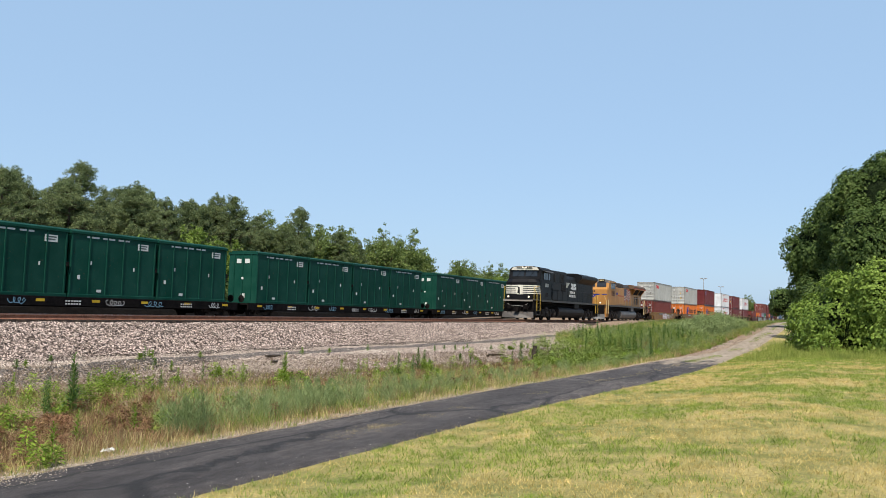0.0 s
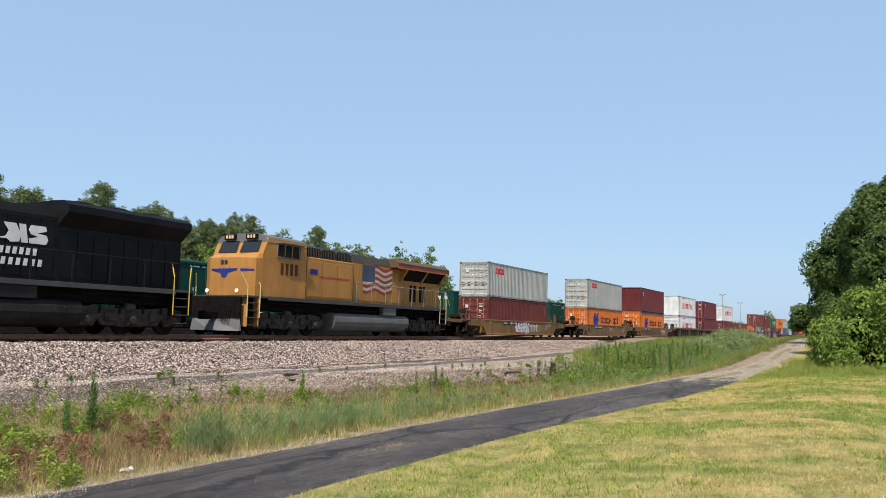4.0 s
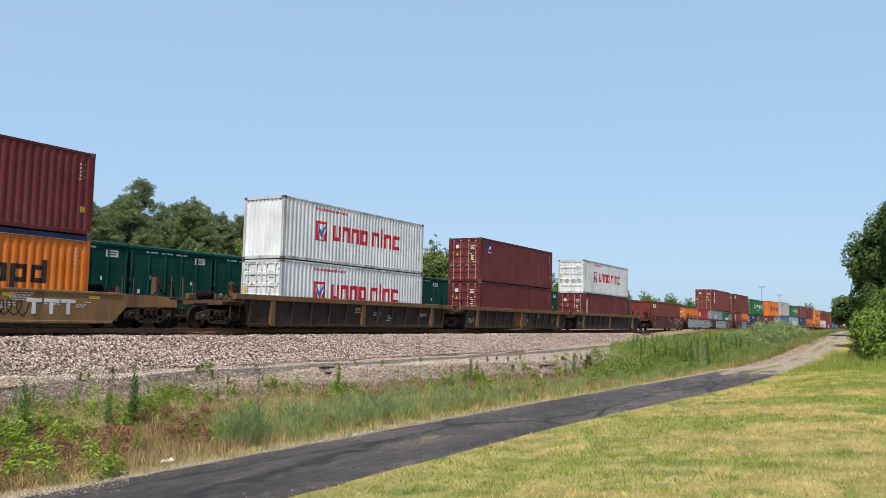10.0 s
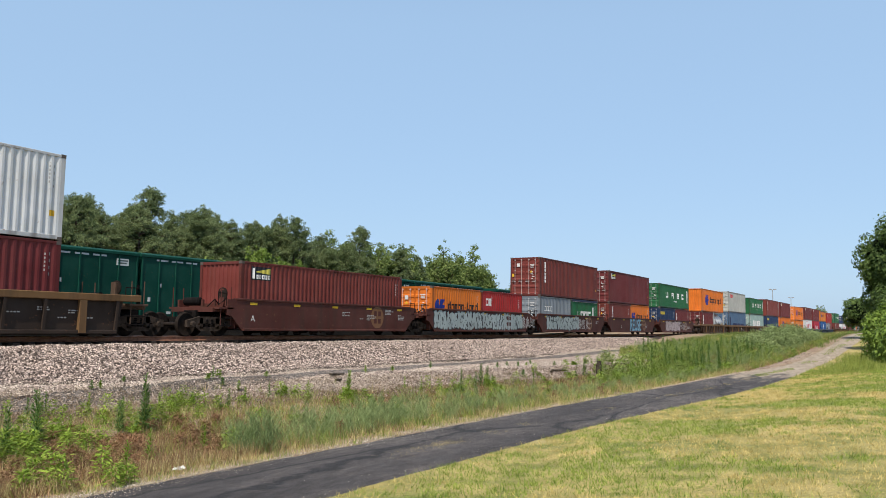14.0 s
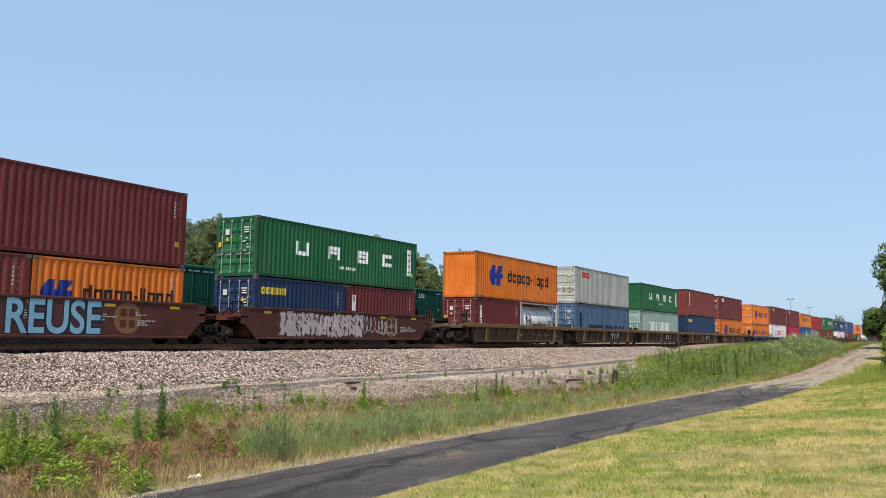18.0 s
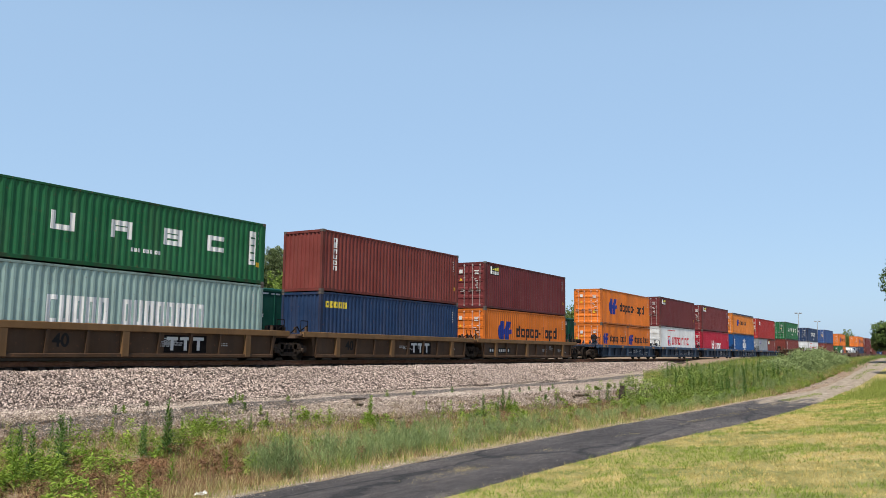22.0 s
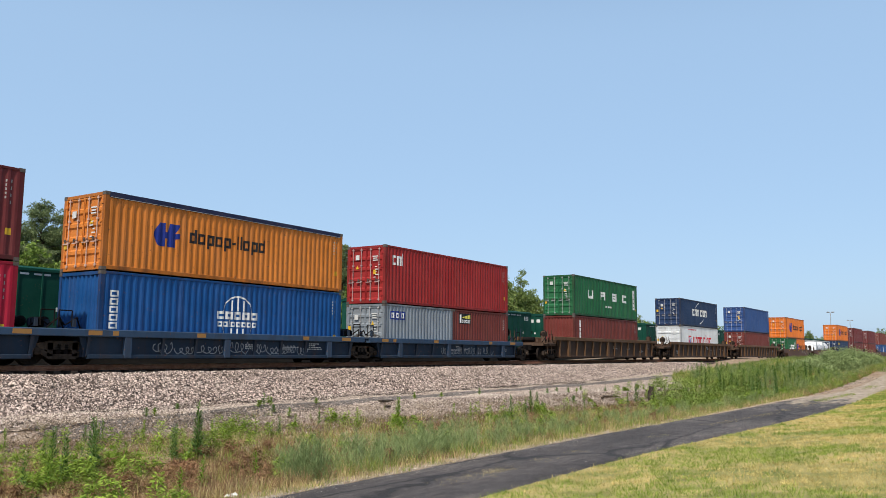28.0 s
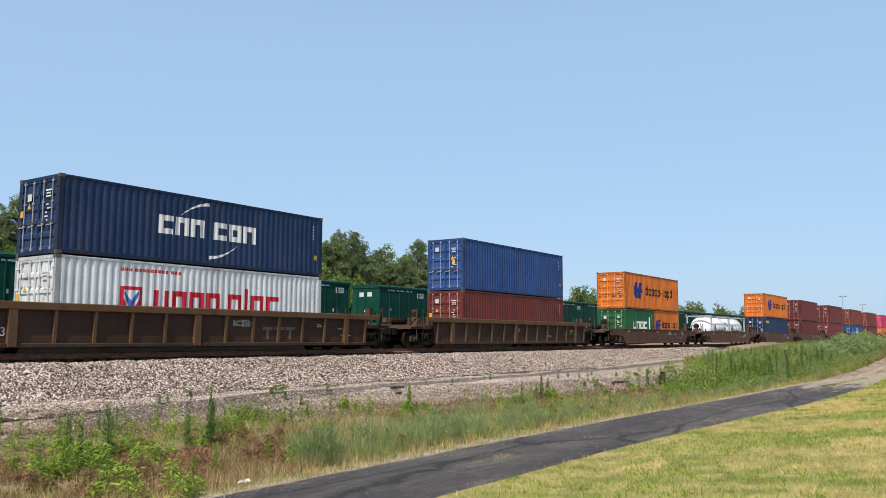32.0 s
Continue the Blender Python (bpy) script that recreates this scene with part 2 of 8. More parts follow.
def ground_mat():
    m, t, b, ln = nodes_of("ground")
    tc = t.nodes.new("ShaderNodeTexCoord").outputs["Object"]
    sep = t.nodes.new("ShaderNodeSeparateXYZ")
    ln.new(tc, sep.inputs[0])
    big, mid, fine = noise_node(t, tc, 0.35, 5), noise_node(t, tc, 1.3, 6), noise_node(t, tc, 22, 5)
    lawn = ramp(t, big, [(0.36, (0.10, 0.145, 0.024)), (0.5, (0.20, 0.19, 0.045)), (0.62, (0.40, 0.315, 0.115))])
    lawn = mixc(t, ramp(t, mid, [(0.4, (0, 0, 0)), (0.65, (0.8, 0.8, 0.8))]), lawn, (0.43, 0.34, 0.13))
    dirt = ramp(t, mid, [(0.3, (0.17, 0.105, 0.065)), (0.5, (0.27, 0.19, 0.125)), (0.62, (0.33, 0.25, 0.165)), (0.78, (0.19, 0.17, 0.08))])
    rock = ramp(t, noise_node(t, tc, 14, 7, None, 0.75), [(0.36, (0.07, 0.05, 0.04)), (0.5, (0.30, 0.235, 0.18)), (0.62, (0.60, 0.51, 0.41))])

    slant = t.nodes.new("ShaderNodeMath")
    slant.operation = "MULTIPLY_ADD"
    ln.new(sep.outputs["X"], slant.inputs[0])
    slant.inputs[1].default_value = 0.235
    ln.new(sep.outputs["Y"], slant.inputs[2])

    def band(a, c, source=None):
        add = t.nodes.new("ShaderNodeMath")
        add.operation = "MULTIPLY_ADD"
        ln.new(mid, add.inputs[0])
        add.inputs[1].default_value = 2.4
        ln.new(source or sep.outputs["Y"], add.inputs[2])
        r = t.nodes.new("ShaderNodeMapRange")
        r.inputs["From Min"].default_value, r.inputs["From Max"].default_value = a + 1.2, c + 1.2
        ln.new(add.outputs[0], r.inputs["Value"])
        return r.outputs[0]

    col = mixc(t, band(6.2, 7.2), lawn, dirt)
    stony = mixc(t, band(20.4, 21.8, slant.outputs[0]), (0, 0, 0), (1, 1, 1))
    nearby = t.nodes.new("ShaderNodeMapRange")
    nearby.inputs["From Min"].default_value, nearby.inputs["From Max"].default_value = 66, 56
    ln.new(sep.outputs["X"], nearby.inputs["Value"])
    on = mixc(t, 1.0, stony, nearby.outputs[0], "MULTIPLY")
    col = mixc(t, on, col, rock)

    def crisp(a, c, v0, v1):
        q = t.nodes.new("ShaderNodeMapRange")
        for nm, v in (("From Min", a), ("From Max", c), ("To Min", v0), ("To Max", v1)):
            q.inputs[nm].default_value = v
        jag = t.nodes.new("ShaderNodeMath")
        jag.operation = "MULTIPLY_ADD"
        ln.new(noise_node(t, tc, 2.5, 3), jag.inputs[0])
        jag.inputs[1].default_value = 0.35
        ln.new(slant.outputs[0], jag.inputs[2])
        ln.new(jag.outputs[0], q.inputs["Value"])
        return q.outputs[0]

    strip = mixc(t, 1.0, mixc(t, 1.0, crisp(22.9, 23.2, 0, 1), crisp(25.1, 25.5, 1, 0), "MULTIPLY"), nearby.outputs[0], "MULTIPLY")
    strip = mixc(t, 1.0, strip, ramp(t, noise_node(t, tc, 3.0, 6, (0.3, 1, 1), 0.7), [(0.42, (0, 0, 0)), (0.6, (0.85, 0.85, 0.85))]), "MULTIPLY")
    col = mixc(t, strip, col, (0.58, 0.50, 0.41))
    shelf = mixc(t, 1.0, mixc(t, 1.0, crisp(23.75, 23.85, 0, 0.8), crisp(24.1, 24.25, 1, 0), "MULTIPLY"), nearby.outputs[0], "MULTIPLY")
    shelf = mixc(t, 1.0, shelf, ramp(t, noise_node(t, tc, 0.9, 5), [(0.38, (0.05, 0.05, 0.05)), (0.6, (0.75, 0.75, 0.75))]), "MULTIPLY")
    col = mixc(t, shelf, col, (0.085, 0.07, 0.06))
    col = mixc(t, band(41, 44), col, (0.03, 0.03, 0.016))
    ln.new(mixc(t, 1.0, col, ramp(t, fine, [(0.3, (0.6, 0.6, 0.6)), (0.7, (1.35, 1.35, 1.35))]), "MULTIPLY"), b.inputs["Base Color"])
    b.inputs["Roughness"].default_value = 0.95
    bump(t, b, fine, 0.8, 0.04)
    return m


ground = sheet("ground", spaced((-3000, -450, 12), (-450, -20, 40), (-20, 2, 22), (2, 70, 200), (70, 130, 80), (130, 400, 60), (400, 4000, 20)),
               spaced((-3000, -60, 14), (-60, -4, 28), (-4, 23, 70), (23, 60, 20), (60, 400, 20), (400, 4000, 16)), ground_z, ground_mat())
tagged(ground, "mown dry lawn, weedy verge and stony bank beside the tracks", "ground", kind="structure")


def asphalt():
    m, t, b, ln = nodes_of("asphalt")
    tc = t.nodes.new("ShaderNodeTexCoord").outputs["Object"]
    sep = t.nodes.new("ShaderNodeSeparateXYZ")
    ln.new(tc, sep.inputs[0])
    tar = ramp(t, noise_node(t, tc, 0.9, 6, (0.25, 1, 1)), [(0.3, (0.032, 0.027, 0.026)), (0.5, (0.062, 0.054, 0.051)), (0.7, (0.115, 0.10, 0.092))])
    grit = noise_node(t, tc, 60, 6, None, 0.8)
    tar = mixc(t, 1.0, tar, ramp(t, grit, [(0.36, (0.35, 0.35, 0.35)), (0.5, (0.95, 0.95, 0.95)), (0.66, (2.2, 2.15, 2.1))]), "MULTIPLY")
    tar = mixc(t, 1.0, tar, ramp(t, noise_node(t, tc, 5.0, 6, (0.5, 1.4, 1)), [(0.32, (0.6, 0.58, 0.57)), (0.55, (1.0, 1.0, 1.0)), (0.72, (1.5, 1.45, 1.4))]), "MULTIPLY")
    crack = t.nodes.new("ShaderNodeTexVoronoi")
    crack.feature = "DISTANCE_TO_EDGE"
    crack.inputs["Scale"].default_value = 0.8
    wob = t.nodes.new("ShaderNodeMapping")
    wob.inputs["Scale"].default_value = (0.22, 1.0, 1.0)
    ln.new(mixc(t, 0.25, tc, noise_node(t, tc, 1.5, 3)), wob.inputs["Vector"])
    ln.new(wob.outputs[0], crack.inputs["Vector"])
    tar = mixc(t, ramp(t, crack.outputs["Distance"], [(0.010, (0.9, 0.9, 0.9)), (0.03, (0, 0, 0))]), tar, (0.012, 0.011, 0.011))
    straw = ramp(t, noise_node(t, tc, 1.4, 6, (0.35, 1.3, 1)), [(0.70, (0, 0, 0)), (0.78, (0.6, 0.6, 0.6))])
    tar = mixc(t, straw, tar, (0.22, 0.17, 0.10))
    gravel = ramp(t, noise_node(t, tc, 3.5, 6), [(0.3, (0.17, 0.125, 0.09)), (0.5, (0.30, 0.245, 0.18)), (0.7, (0.47, 0.40, 0.32))])
    far = t.nodes.new("ShaderNodeMath")
    far.operation = "MULTIPLY_ADD"
    ln.new(noise_node(t, tc, 0.9, 6, (0.35, 1.6, 1), 0.7), far.inputs[0])
    far.inputs[1].default_value = 30
    ln.new(sep.outputs["X"], far.inputs[2])
    mr = t.nodes.new("ShaderNodeMapRange")
    mr.inputs["From Min"].default_value, mr.inputs["From Max"].default_value = 51, 55
    ln.new(far.outputs[0], mr.inputs["Value"])
    ln.new(mixc(t, mr.outputs[0], tar, gravel), b.inputs["Base Color"])
    b.inputs["Roughness"].default_value = 0.85
    bump(t, b, grit, 0.9, 0.02)
    return m


def lane():
    """The lane as a strip with ragged edges, 2 to 4 cm proud of the ground."""
    xs = spaced((-40, 2, 30), (2, 60, 300), (60, 140, 100), (140, 320, 30))
    v, f = [], []
    cols = 15
    for x in xs:
        m, w = road_mid(x), road_half(x) + 0.03 * noise.noise((x * 0.8, 1, 2)) + 0.04 * noise.noise((x * 3.1, 5, 2))
        w2 = road_half(x) + 0.05 * noise.noise((x * 0.7, 9, 2)) + 0.04 * noise.noise((x * 2.7, 3, 8))
        for j in range(cols):
            k = -1 + 2 * j / (cols - 1)
            y = m + k * (w if k < 0 else w2)
            z = road_z(x) + 0.045 - 0.02 * k * k + 0.012 * noise.noise((x * 0.9, y * 1.5, 4))
            if j in (0, cols - 1):
                z = ground_z(x, y) - 0.03
            v.append((x, y, max(z, ground_z(x, y) + 0.012) if 0 < j < cols - 1 else z))
    for i in range(len(xs) - 1):
        for j in range(cols - 1):
            f.append((i * cols + j, (i + 1) * cols + j, (i + 1) * cols + j + 1, i * cols + j + 1))
    me = bpy.data.meshes.new("road")
    me.from_pydata(v, [], f)
    me.materials.append(asphalt())
    me.shade_smooth()
    return tagged(new("road", me), "narrow patched asphalt lane that turns to gravel further off", "road", kind="structure")


lane()

BALLAST = [(19.1, 0.1), (20.2, 0.26), (21.0, 0.34), (23.8, 1.12), (24.4, 1.2), (27.9, 1.2), (28.5, 1.12), (31.0, 0.7), (34.6, 0.7), (35.7, 1.0), (39.9, 1.0), (41.5, 0.35), (43, 0.1)]


def ballast_z(x, y):
    for (a, za), (c, zc) in zip(BALLAST, BALLAST[1:]):
        if y <= c:
            z = za + (zc - za) * (y - a) / (c - a)
            break
    rise = road_z(x) * 0.3 * (1 - smooth01(20.5, 23, y))
    return z + rise + 0.05 * noise.noise((x * 0.5, y * 0.9, 1)) + 0.03 * noise.noise((x * 2.2, y * 2.2, 1))


def stone_mat(name, lo, mid, hi):
    m, t, b, ln = nodes_of(name)
    g = t.nodes.new("ShaderNodeNewGeometry")
    tc = t.nodes.new("ShaderNodeTexCoord").outputs["Object"]
    c = ramp(t, g.outputs["Random Per Island"], [(0.0, lo), (0.5, mid), (1.0, hi)])
    c = mixc(t, 1.0, c, ramp(t, noise_node(t, tc, 0.5, 4), [(0.3, (0.8, 0.78, 0.76)), (0.7, (1.15, 1.15, 1.15))]), "MULTIPLY")
    ln.new(c, b.inputs["Base Color"])
    b.inputs["Roughness"].default_value = 0.9
    return m


# rock under the loose stones, darkened to paint in the shade of their gaps
ballast_shaded_rock = rough_mat("ballast_shaded_rock", (0.035, 0.027, 0.023), (0.10, 0.078, 0.066), 11.0, 0.95, 0, 1.0, 0.06, 30.0)
ballast = sheet("ballast", spaced((-500, 0, 60), (0, 110, 330), (110, 1000, 90)), spaced((19.1, 24.3, 26), (24.3, 27.9, 6), (27.9, 43, 16)), ballast_z, ballast_shaded_rock)
tagged(ballast, "grey crushed-stone ballast shoulder under the tracks", "ballast", kind="structure")

STONE_V = np.array([(1.3, 0, 0), (0, 1.3, 0), (-1.3, 0, 0), (0, -1.3, 0), (0.3, 0.2, 1.05), (0, 0, -1)], float)
STONE_F = np.array([(0, 1, 4), (1, 2, 4), (2, 3, 4), (3, 0, 4), (1, 0, 5), (2, 1, 5), (3, 2, 5), (0, 3, 5)])


def quick_mesh(name, V, F, mat):
    """A mesh from arrays of points and of equal-sided faces."""
    me = bpy.data.meshes.new(name)
    k = F.shape[1]
    me.vertices.add(len(V))
    me.vertices.foreach_set("co", np.ascontiguousarray(V, dtype=np.float32).ravel())
    me.loops.add(F.size)
    me.loops.foreach_set("vertex_index", np.ascontiguousarray(F, dtype=np.int32).ravel())
    me.polygons.add(len(F))
    me.polygons.foreach_set("loop_start", np.arange(0, F.size, k, dtype=np.int32))
    me.update(calc_edges=True)
    me.materials.append(mat)
    return me


def scatter_stones(name, places, size, mat, rng, scale=None):
    """Loose broken stones, each a lumpy tilted splinter, in one mesh."""
    n = len(places)
    v = np.repeat(STONE_V[None], n, 0) * rng.uniform(0.6, 1.15, (n, 6, 1)) + rng.normal(0, 0.16, (n, 6, 3))
    v *= (rng.uniform(0.6, 1.3, (n, 1, 3)) * rng.uniform(size[0], size[1], (n, 1, 1))) * 0.5
    if scale is not None:
        v *= scale[:, None, None]
    a, b = rng.uniform(0, 6.28, n), rng.uniform(-1.0, 1.0, n)
    ca, sa, cb, sb = np.cos(a), np.sin(a), np.cos(b), np.sin(b)
    x, y, z = v[..., 0], v[..., 1], v[..., 2]
    y, z = y * cb[:, None] - z * sb[:, None], y * sb[:, None] + z * cb[:, None]
    x, y = x * ca[:, None] - y * sa[:, None], x * sa[:, None] + y * ca[:, None]
    v = np.stack([x, y, z], -1) + np.asarray(places)[:, None, :]
    f = (STONE_F[None] + 6 * np.arange(n)[:, None, None]).reshape(-1, 3)
    return new(name, quick_mesh(name, v.reshape(-1, 3), f, mat))


def rails_and_ties():
    steel = rough_mat("rail_rust", (0.22, 0.10, 0.064), (0.36, 0.18, 0.115), 4, 0.75, 0.2, 0.2, 0.005)
    shine = rough_mat("rail_head", (0.32, 0.29, 0.27), (0.5, 0.47, 0.45), 6, 0.32, 0.9, 0.1, 0.002)
    oak = rough_mat("tie_wood", (0.022, 0.018, 0.016), (0.065, 0.052, 0.043), 5, 0.9, 0, 0.6, 0.02)
    for name, yc, z, lab in (("track", TRACK_Y, RAIL_Z, "rusty steel rails on wooden ties, running line"), ("track", FAR_Y, FAR_RAIL_Z, "rusty steel rails of the siding")):
        tr = tagged(new(name), lab, "railway track", kind="structure")
        tr.location = (0, yc, 0)
        for s in (-0.755, 0.755):
            g = Geo().run_x([(s - 0.07, z - 0.17), (s + 0.07, z - 0.17), (s + 0.07, z - 0.155), (s + 0.012, z - 0.13), (s + 0.012, z - 0.045), (s + 0.034, z - 0.035), (s + 0.034, z - 0.004),
                             (s - 0.034, z - 0.004), (s - 0.034, z - 0.035), (s - 0.012, z - 0.045), (s - 0.012, z - 0.13), (s - 0.07, z - 0.155)], -500, 1000)
            r = part("rail", g, steel, tr)
            part("rail_head", Geo().cbox(-500, 1000, s - 0.033, s + 0.033, z - 0.006, z, 0.002), shine, r, "polished rail head")
        tie = Geo().cbox(-0.115, 0.115, -1.3, 1.3, -0.18, 0, 0.012).mesh("tie", oak)
        plate = Geo().box(-0.1, 0.1, -0.14, 0.14, 0, 0.012).mesh("tie_plate", steel)
        near = yc == TRACK_Y
        for i in range(215 if near else 60):
            x = (6 if near else 15) + i * (0.53 if near else 0.53)
            t = part("tie", tie, None, tr, at=pose(x + 0.03 * math.sin(i * 7.3), 0.06 * math.sin(i * 3.1), z - 0.172, 0, 0, 0.8 * math.sin(i * 5.7)))
            if near and i < 118:
                part("tie_plate", plate, None, t, at=pose(0, -0.755, 0.001))
        g = Geo()
        for i in range(1500):
            x = (6 + 215 * 0.53 if near else 15 + 60 * 0.53) + i * 0.53
            if x < 990:
                g.box(x - 0.115, x + 0.115, -1.3, 1.3, z - 0.35, z - 0.172)
        for i in range(900):
            x = (6 if near else 15) - (i + 1) * 0.53
            if x > -490:
                g.box(x - 0.115, x + 0.115, -1.3, 1.3, z - 0.35, z - 0.172)
        far = part("far_ties", g, oak, tr)
        far["kind"] = "stuff"


rails_and_ties()

# ---- containers ----
HALF_W = 1.219
PITCH, DEEP = 0.279, 0.03


def depth_at(x):
    """How far the corrugated side lies behind its outer ridges."""
    k = (x % PITCH) / PITCH
    if k < 0.26:
        return 0.0
    if k < 0.5:
        return DEEP * (k - 0.26) / 0.24
    if k < 0.76:
        return DEEP
    return DEEP * (1 - (k - 0.76) / 0.24)


def ridge_breaks(a, c):
    xs = {a, c}
    i = math.floor(a / PITCH)
    while i * PITCH < c:
        for k in (0, 0.26, 0.5, 0.76):
            x = (i + k) * PITCH
            if a < x < c:
                xs.add(x)
        i += 1
    return sorted(xs)


def on_side(g, x0, x1, zb, zt, zb1=None, zt1=None, y=-HALF_W + 0.008, proud=0.005):
    """A painted area on the near corrugated side, lying on its ridges and troughs; the lower and upper edge may slope."""
    zb1 = zb if zb1 is None else zb1
    zt1 = zt if zt1 is None else zt1
    xs = ridge_breaks(x0, x1)
    pts = []
    for x in xs:
        k = (x - x0) / (x1 - x0)
        yy = y + depth_at(x) - proud
        pts += [(x, yy, zb + (zb1 - zb) * k), (x, yy, zt + (zt1 - zt) * k)]
    g.add(pts, [(2 * i, 2 * i + 2, 2 * i + 3, 2 * i + 1) for i in range(len(xs) - 1)])


def ring(g, x0, x1, z0, z1, w, gap=None):
    """A block letter-space drawn as a plain frame; gap leaves one side open."""
    on_side(g, x0, x0 + w, z0, z1)
    if gap != "r":
        on_side(g, x1 - w, x1, z0, z1)
    if gap != "t":
        on_side(g, x0 + w, x1 - (0 if gap == "r" else w), z1 - w, z1)
    if gap != "b":
        on_side(g, x0 + w, x1 - (0 if gap == "r" else w), z0, z0 + w)


def blocks(g, x0, x1, z, h, kinds, w=0.1, gap=0.24):
    """A row of plain letter-high shapes between x0 and x1: o ring, i bar, u/n/c open rings, p with a tail, d with a rise, - dash, space."""
    wide = {"i": 0.25, "-": 0.5, " ": 0.45}
    total = sum(wide.get(k, 1.0) for k in kinds) + gap * (len(kinds) - 1)
    unit = (x1 - x0) / total
    x = x0
    for kd in kinds:
        ww = unit * wide.get(kd, 1.0)
        if kd == "i":
            on_side(g, x, x + ww, z, z + h * 1.32)
        elif kd == "-":
            on_side(g, x, x + ww, z + h * 0.4, z + h * 0.4 + w * 0.9)
        elif kd == "p":
            ring(g, x, x + ww, z, z + h, w)
            on_side(g, x, x + w, z - h * 0.35, z)
        elif kd == "d":
            ring(g, x, x + ww, z, z + h, w)
            on_side(g, x + ww - w, x + ww, z + h, z + h * 1.32)
        elif kd != " ":
            ring(g, x, x + ww, z, z + h, w, {"o": None, "u": "t", "n": "b", "c": "r"}[kd])
        x += ww + unit * gap


def flat(name, col, rough=0.55):
    return paint(name, col, 0.25, rough)


def mark_parts(box, L, H, marks):
    """Lettering areas, emblems and placards of one container, as painted shapes on the near side."""
    x0 = -L / 2
    white, ink = flat("print_white", (0.78, 0.78, 0.76)), flat("print_black", (0.015, 0.014, 0.016))
    blue, red = flat("emblem_blue", (0.012, 0.03, 0.22)), flat("print_red", (0.52, 0.015, 0.03))
    for kind in marks:
        col2 = None
        g, g2 = Geo(), Geo()
        if kind in ("arrow_emblem", "arrow_small"):  # slanted double emblem and a long dark row
            if L < 7:
                ex, ez, ew, eh, t0, t1, tz, th, tw = 0.3, 1.0, 1.15, 0.85, 1.85, 5.6, 1.2, 0.42, 0.1
            elif kind == "arrow_small":
                ex, ez, ew, eh, t0, t1, tz, th, tw = 2.0, 1.05, 1.15, 0.85, 3.57, 7.4, 1.3, 0.4, 0.1
            else:
                ex, ez, ew, eh, t0, t1, tz, th, tw = 1.68, 0.88, 1.88, 1.3, 4.25, 10.6, 1.2, 0.58, 0.16
            ex += x0
            for u0, u1, b0, b1, c0, c1 in ((0, 0.14, 0.45, 0.05, 0.55, 0.85), (0.14, 0.22, 0.05, 0, 0.85, 1), (0.22, 0.42, 0, 0, 1, 1), (0.42, 0.52, 0.35, 0.35, 0.62, 0.62),
                                           (0.52, 0.6, 0, 0, 0.62, 1), (0.6, 0.82, 0, 0, 1, 1), (0.82, 0.98, 0.62, 0.94, 1, 1), (0.82, 1.0, 0.36, 0.40, 0.60, 0.62)):
                on_side(g, ex + ew * u0, ex + ew * u1, ez + eh * b0, ez + eh * c0, ez + eh * b1, ez + eh * c1)
            blocks(g2, x0 + t0, x0 + t1, tz, th, "dopop-iioid"[:9] + "pd", tw)
            col, col2 = blue, ink
        elif kind == "red_rings":
            blocks(g, x0 + 1.2, x0 + 2.73, H - 0.83, 0.44, "oocu", 0.13, 0.06)
            col = red
        elif kind == "red_row":
            on_side(g, x0 + 2.35, x0 + 2.47, 1.06, 2.0)
            on_side(g, x0 + 3.09, x0 + 3.21, 1.06, 2.0)
            on_side(g, x0 + 2.47, x0 + 3.09, 1.88, 2.0)
            on_side(g, x0 + 2.47, x0 + 3.09, 1.06, 1.12)
            on_side(g, x0 + 2.47, x0 + 2.6, 1.12, 1.6, 1.12, 1.35)
            on_side(g, x0 + 2.96, x0 + 3.09, 1.12, 1.35, 1.12, 1.6)
            on_side(g2, x0 + 2.5, x0 + 2.78, 1.72, 1.86, 1.15, 1.5, proud=0.009)
            on_side(g2, x0 + 2.78, x0 + 3.06, 1.15, 1.5, 1.72, 1.86, proud=0.009)
            blocks(g, x0 + 3.67, x0 + 6.62, 1.16, 0.76, "unno", 0.19, 0.2)
            blocks(g, x0 + 7.0, x0 + 9.68, 1.16, 0.76, "ninc", 0.19, 0.2)
            blocks(g, x0 + 2.34, x0 + 4.8, 2.52, 0.11, "uuu ooooooooo ooo", 0.045, 0.3)
            col, col2 = red, flat("emblem_blue_bright", (0.05, 0.12, 0.45))
        elif kind == "white_spaced":
            zz = H * 0.43 if H < 2.7 else H * 0.46
            for k, (q, c) in enumerate(((2.45, "t"), (4.7, "b"), (6.94, None), (9.06, "r"))):
                ring(g, x0 + q, x0 + q + 0.86, zz, zz + 0.62, 0.18, c)
                if c in ("b", None):
                    on_side(g, x0 + q + 0.18, x0 + q + 0.68, zz + 0.25, zz + 0.4)
            on_side(g, x0 + 11.3, x0 + 11.65, H * 0.3, H * 0.84)
            for k in range(4):
                on_side(g2, x0 + 11.36, x0 + 11.6, H * (0.36 + 0.12 * k), H * (0.36 + 0.12 * k) + 0.06, proud=0.012)
            blocks(g, x0 + 5.55, x0 + 6.85, H * 0.27, 0.14, "uuu ooo oo", 0.05, 0.3)
            col, col2 = white, flat("print_green", (0.02, 0.10, 0.05))
        elif kind == "white_small_spaced":
            blocks(g, x0 + 1.4, x0 + 4.4, H * 0.4, 0.62, "unoc", 0.17, 0.12)
            on_side(g, x0 + 4.85, x0 + 5.15, H * 0.4, H * 0.78)
            col = white
        elif kind == "white_arc":
            blocks(g, x0 + 3.77, x0 + 5.78, 1.05, 0.67, "cnn", 0.2, 0.14)
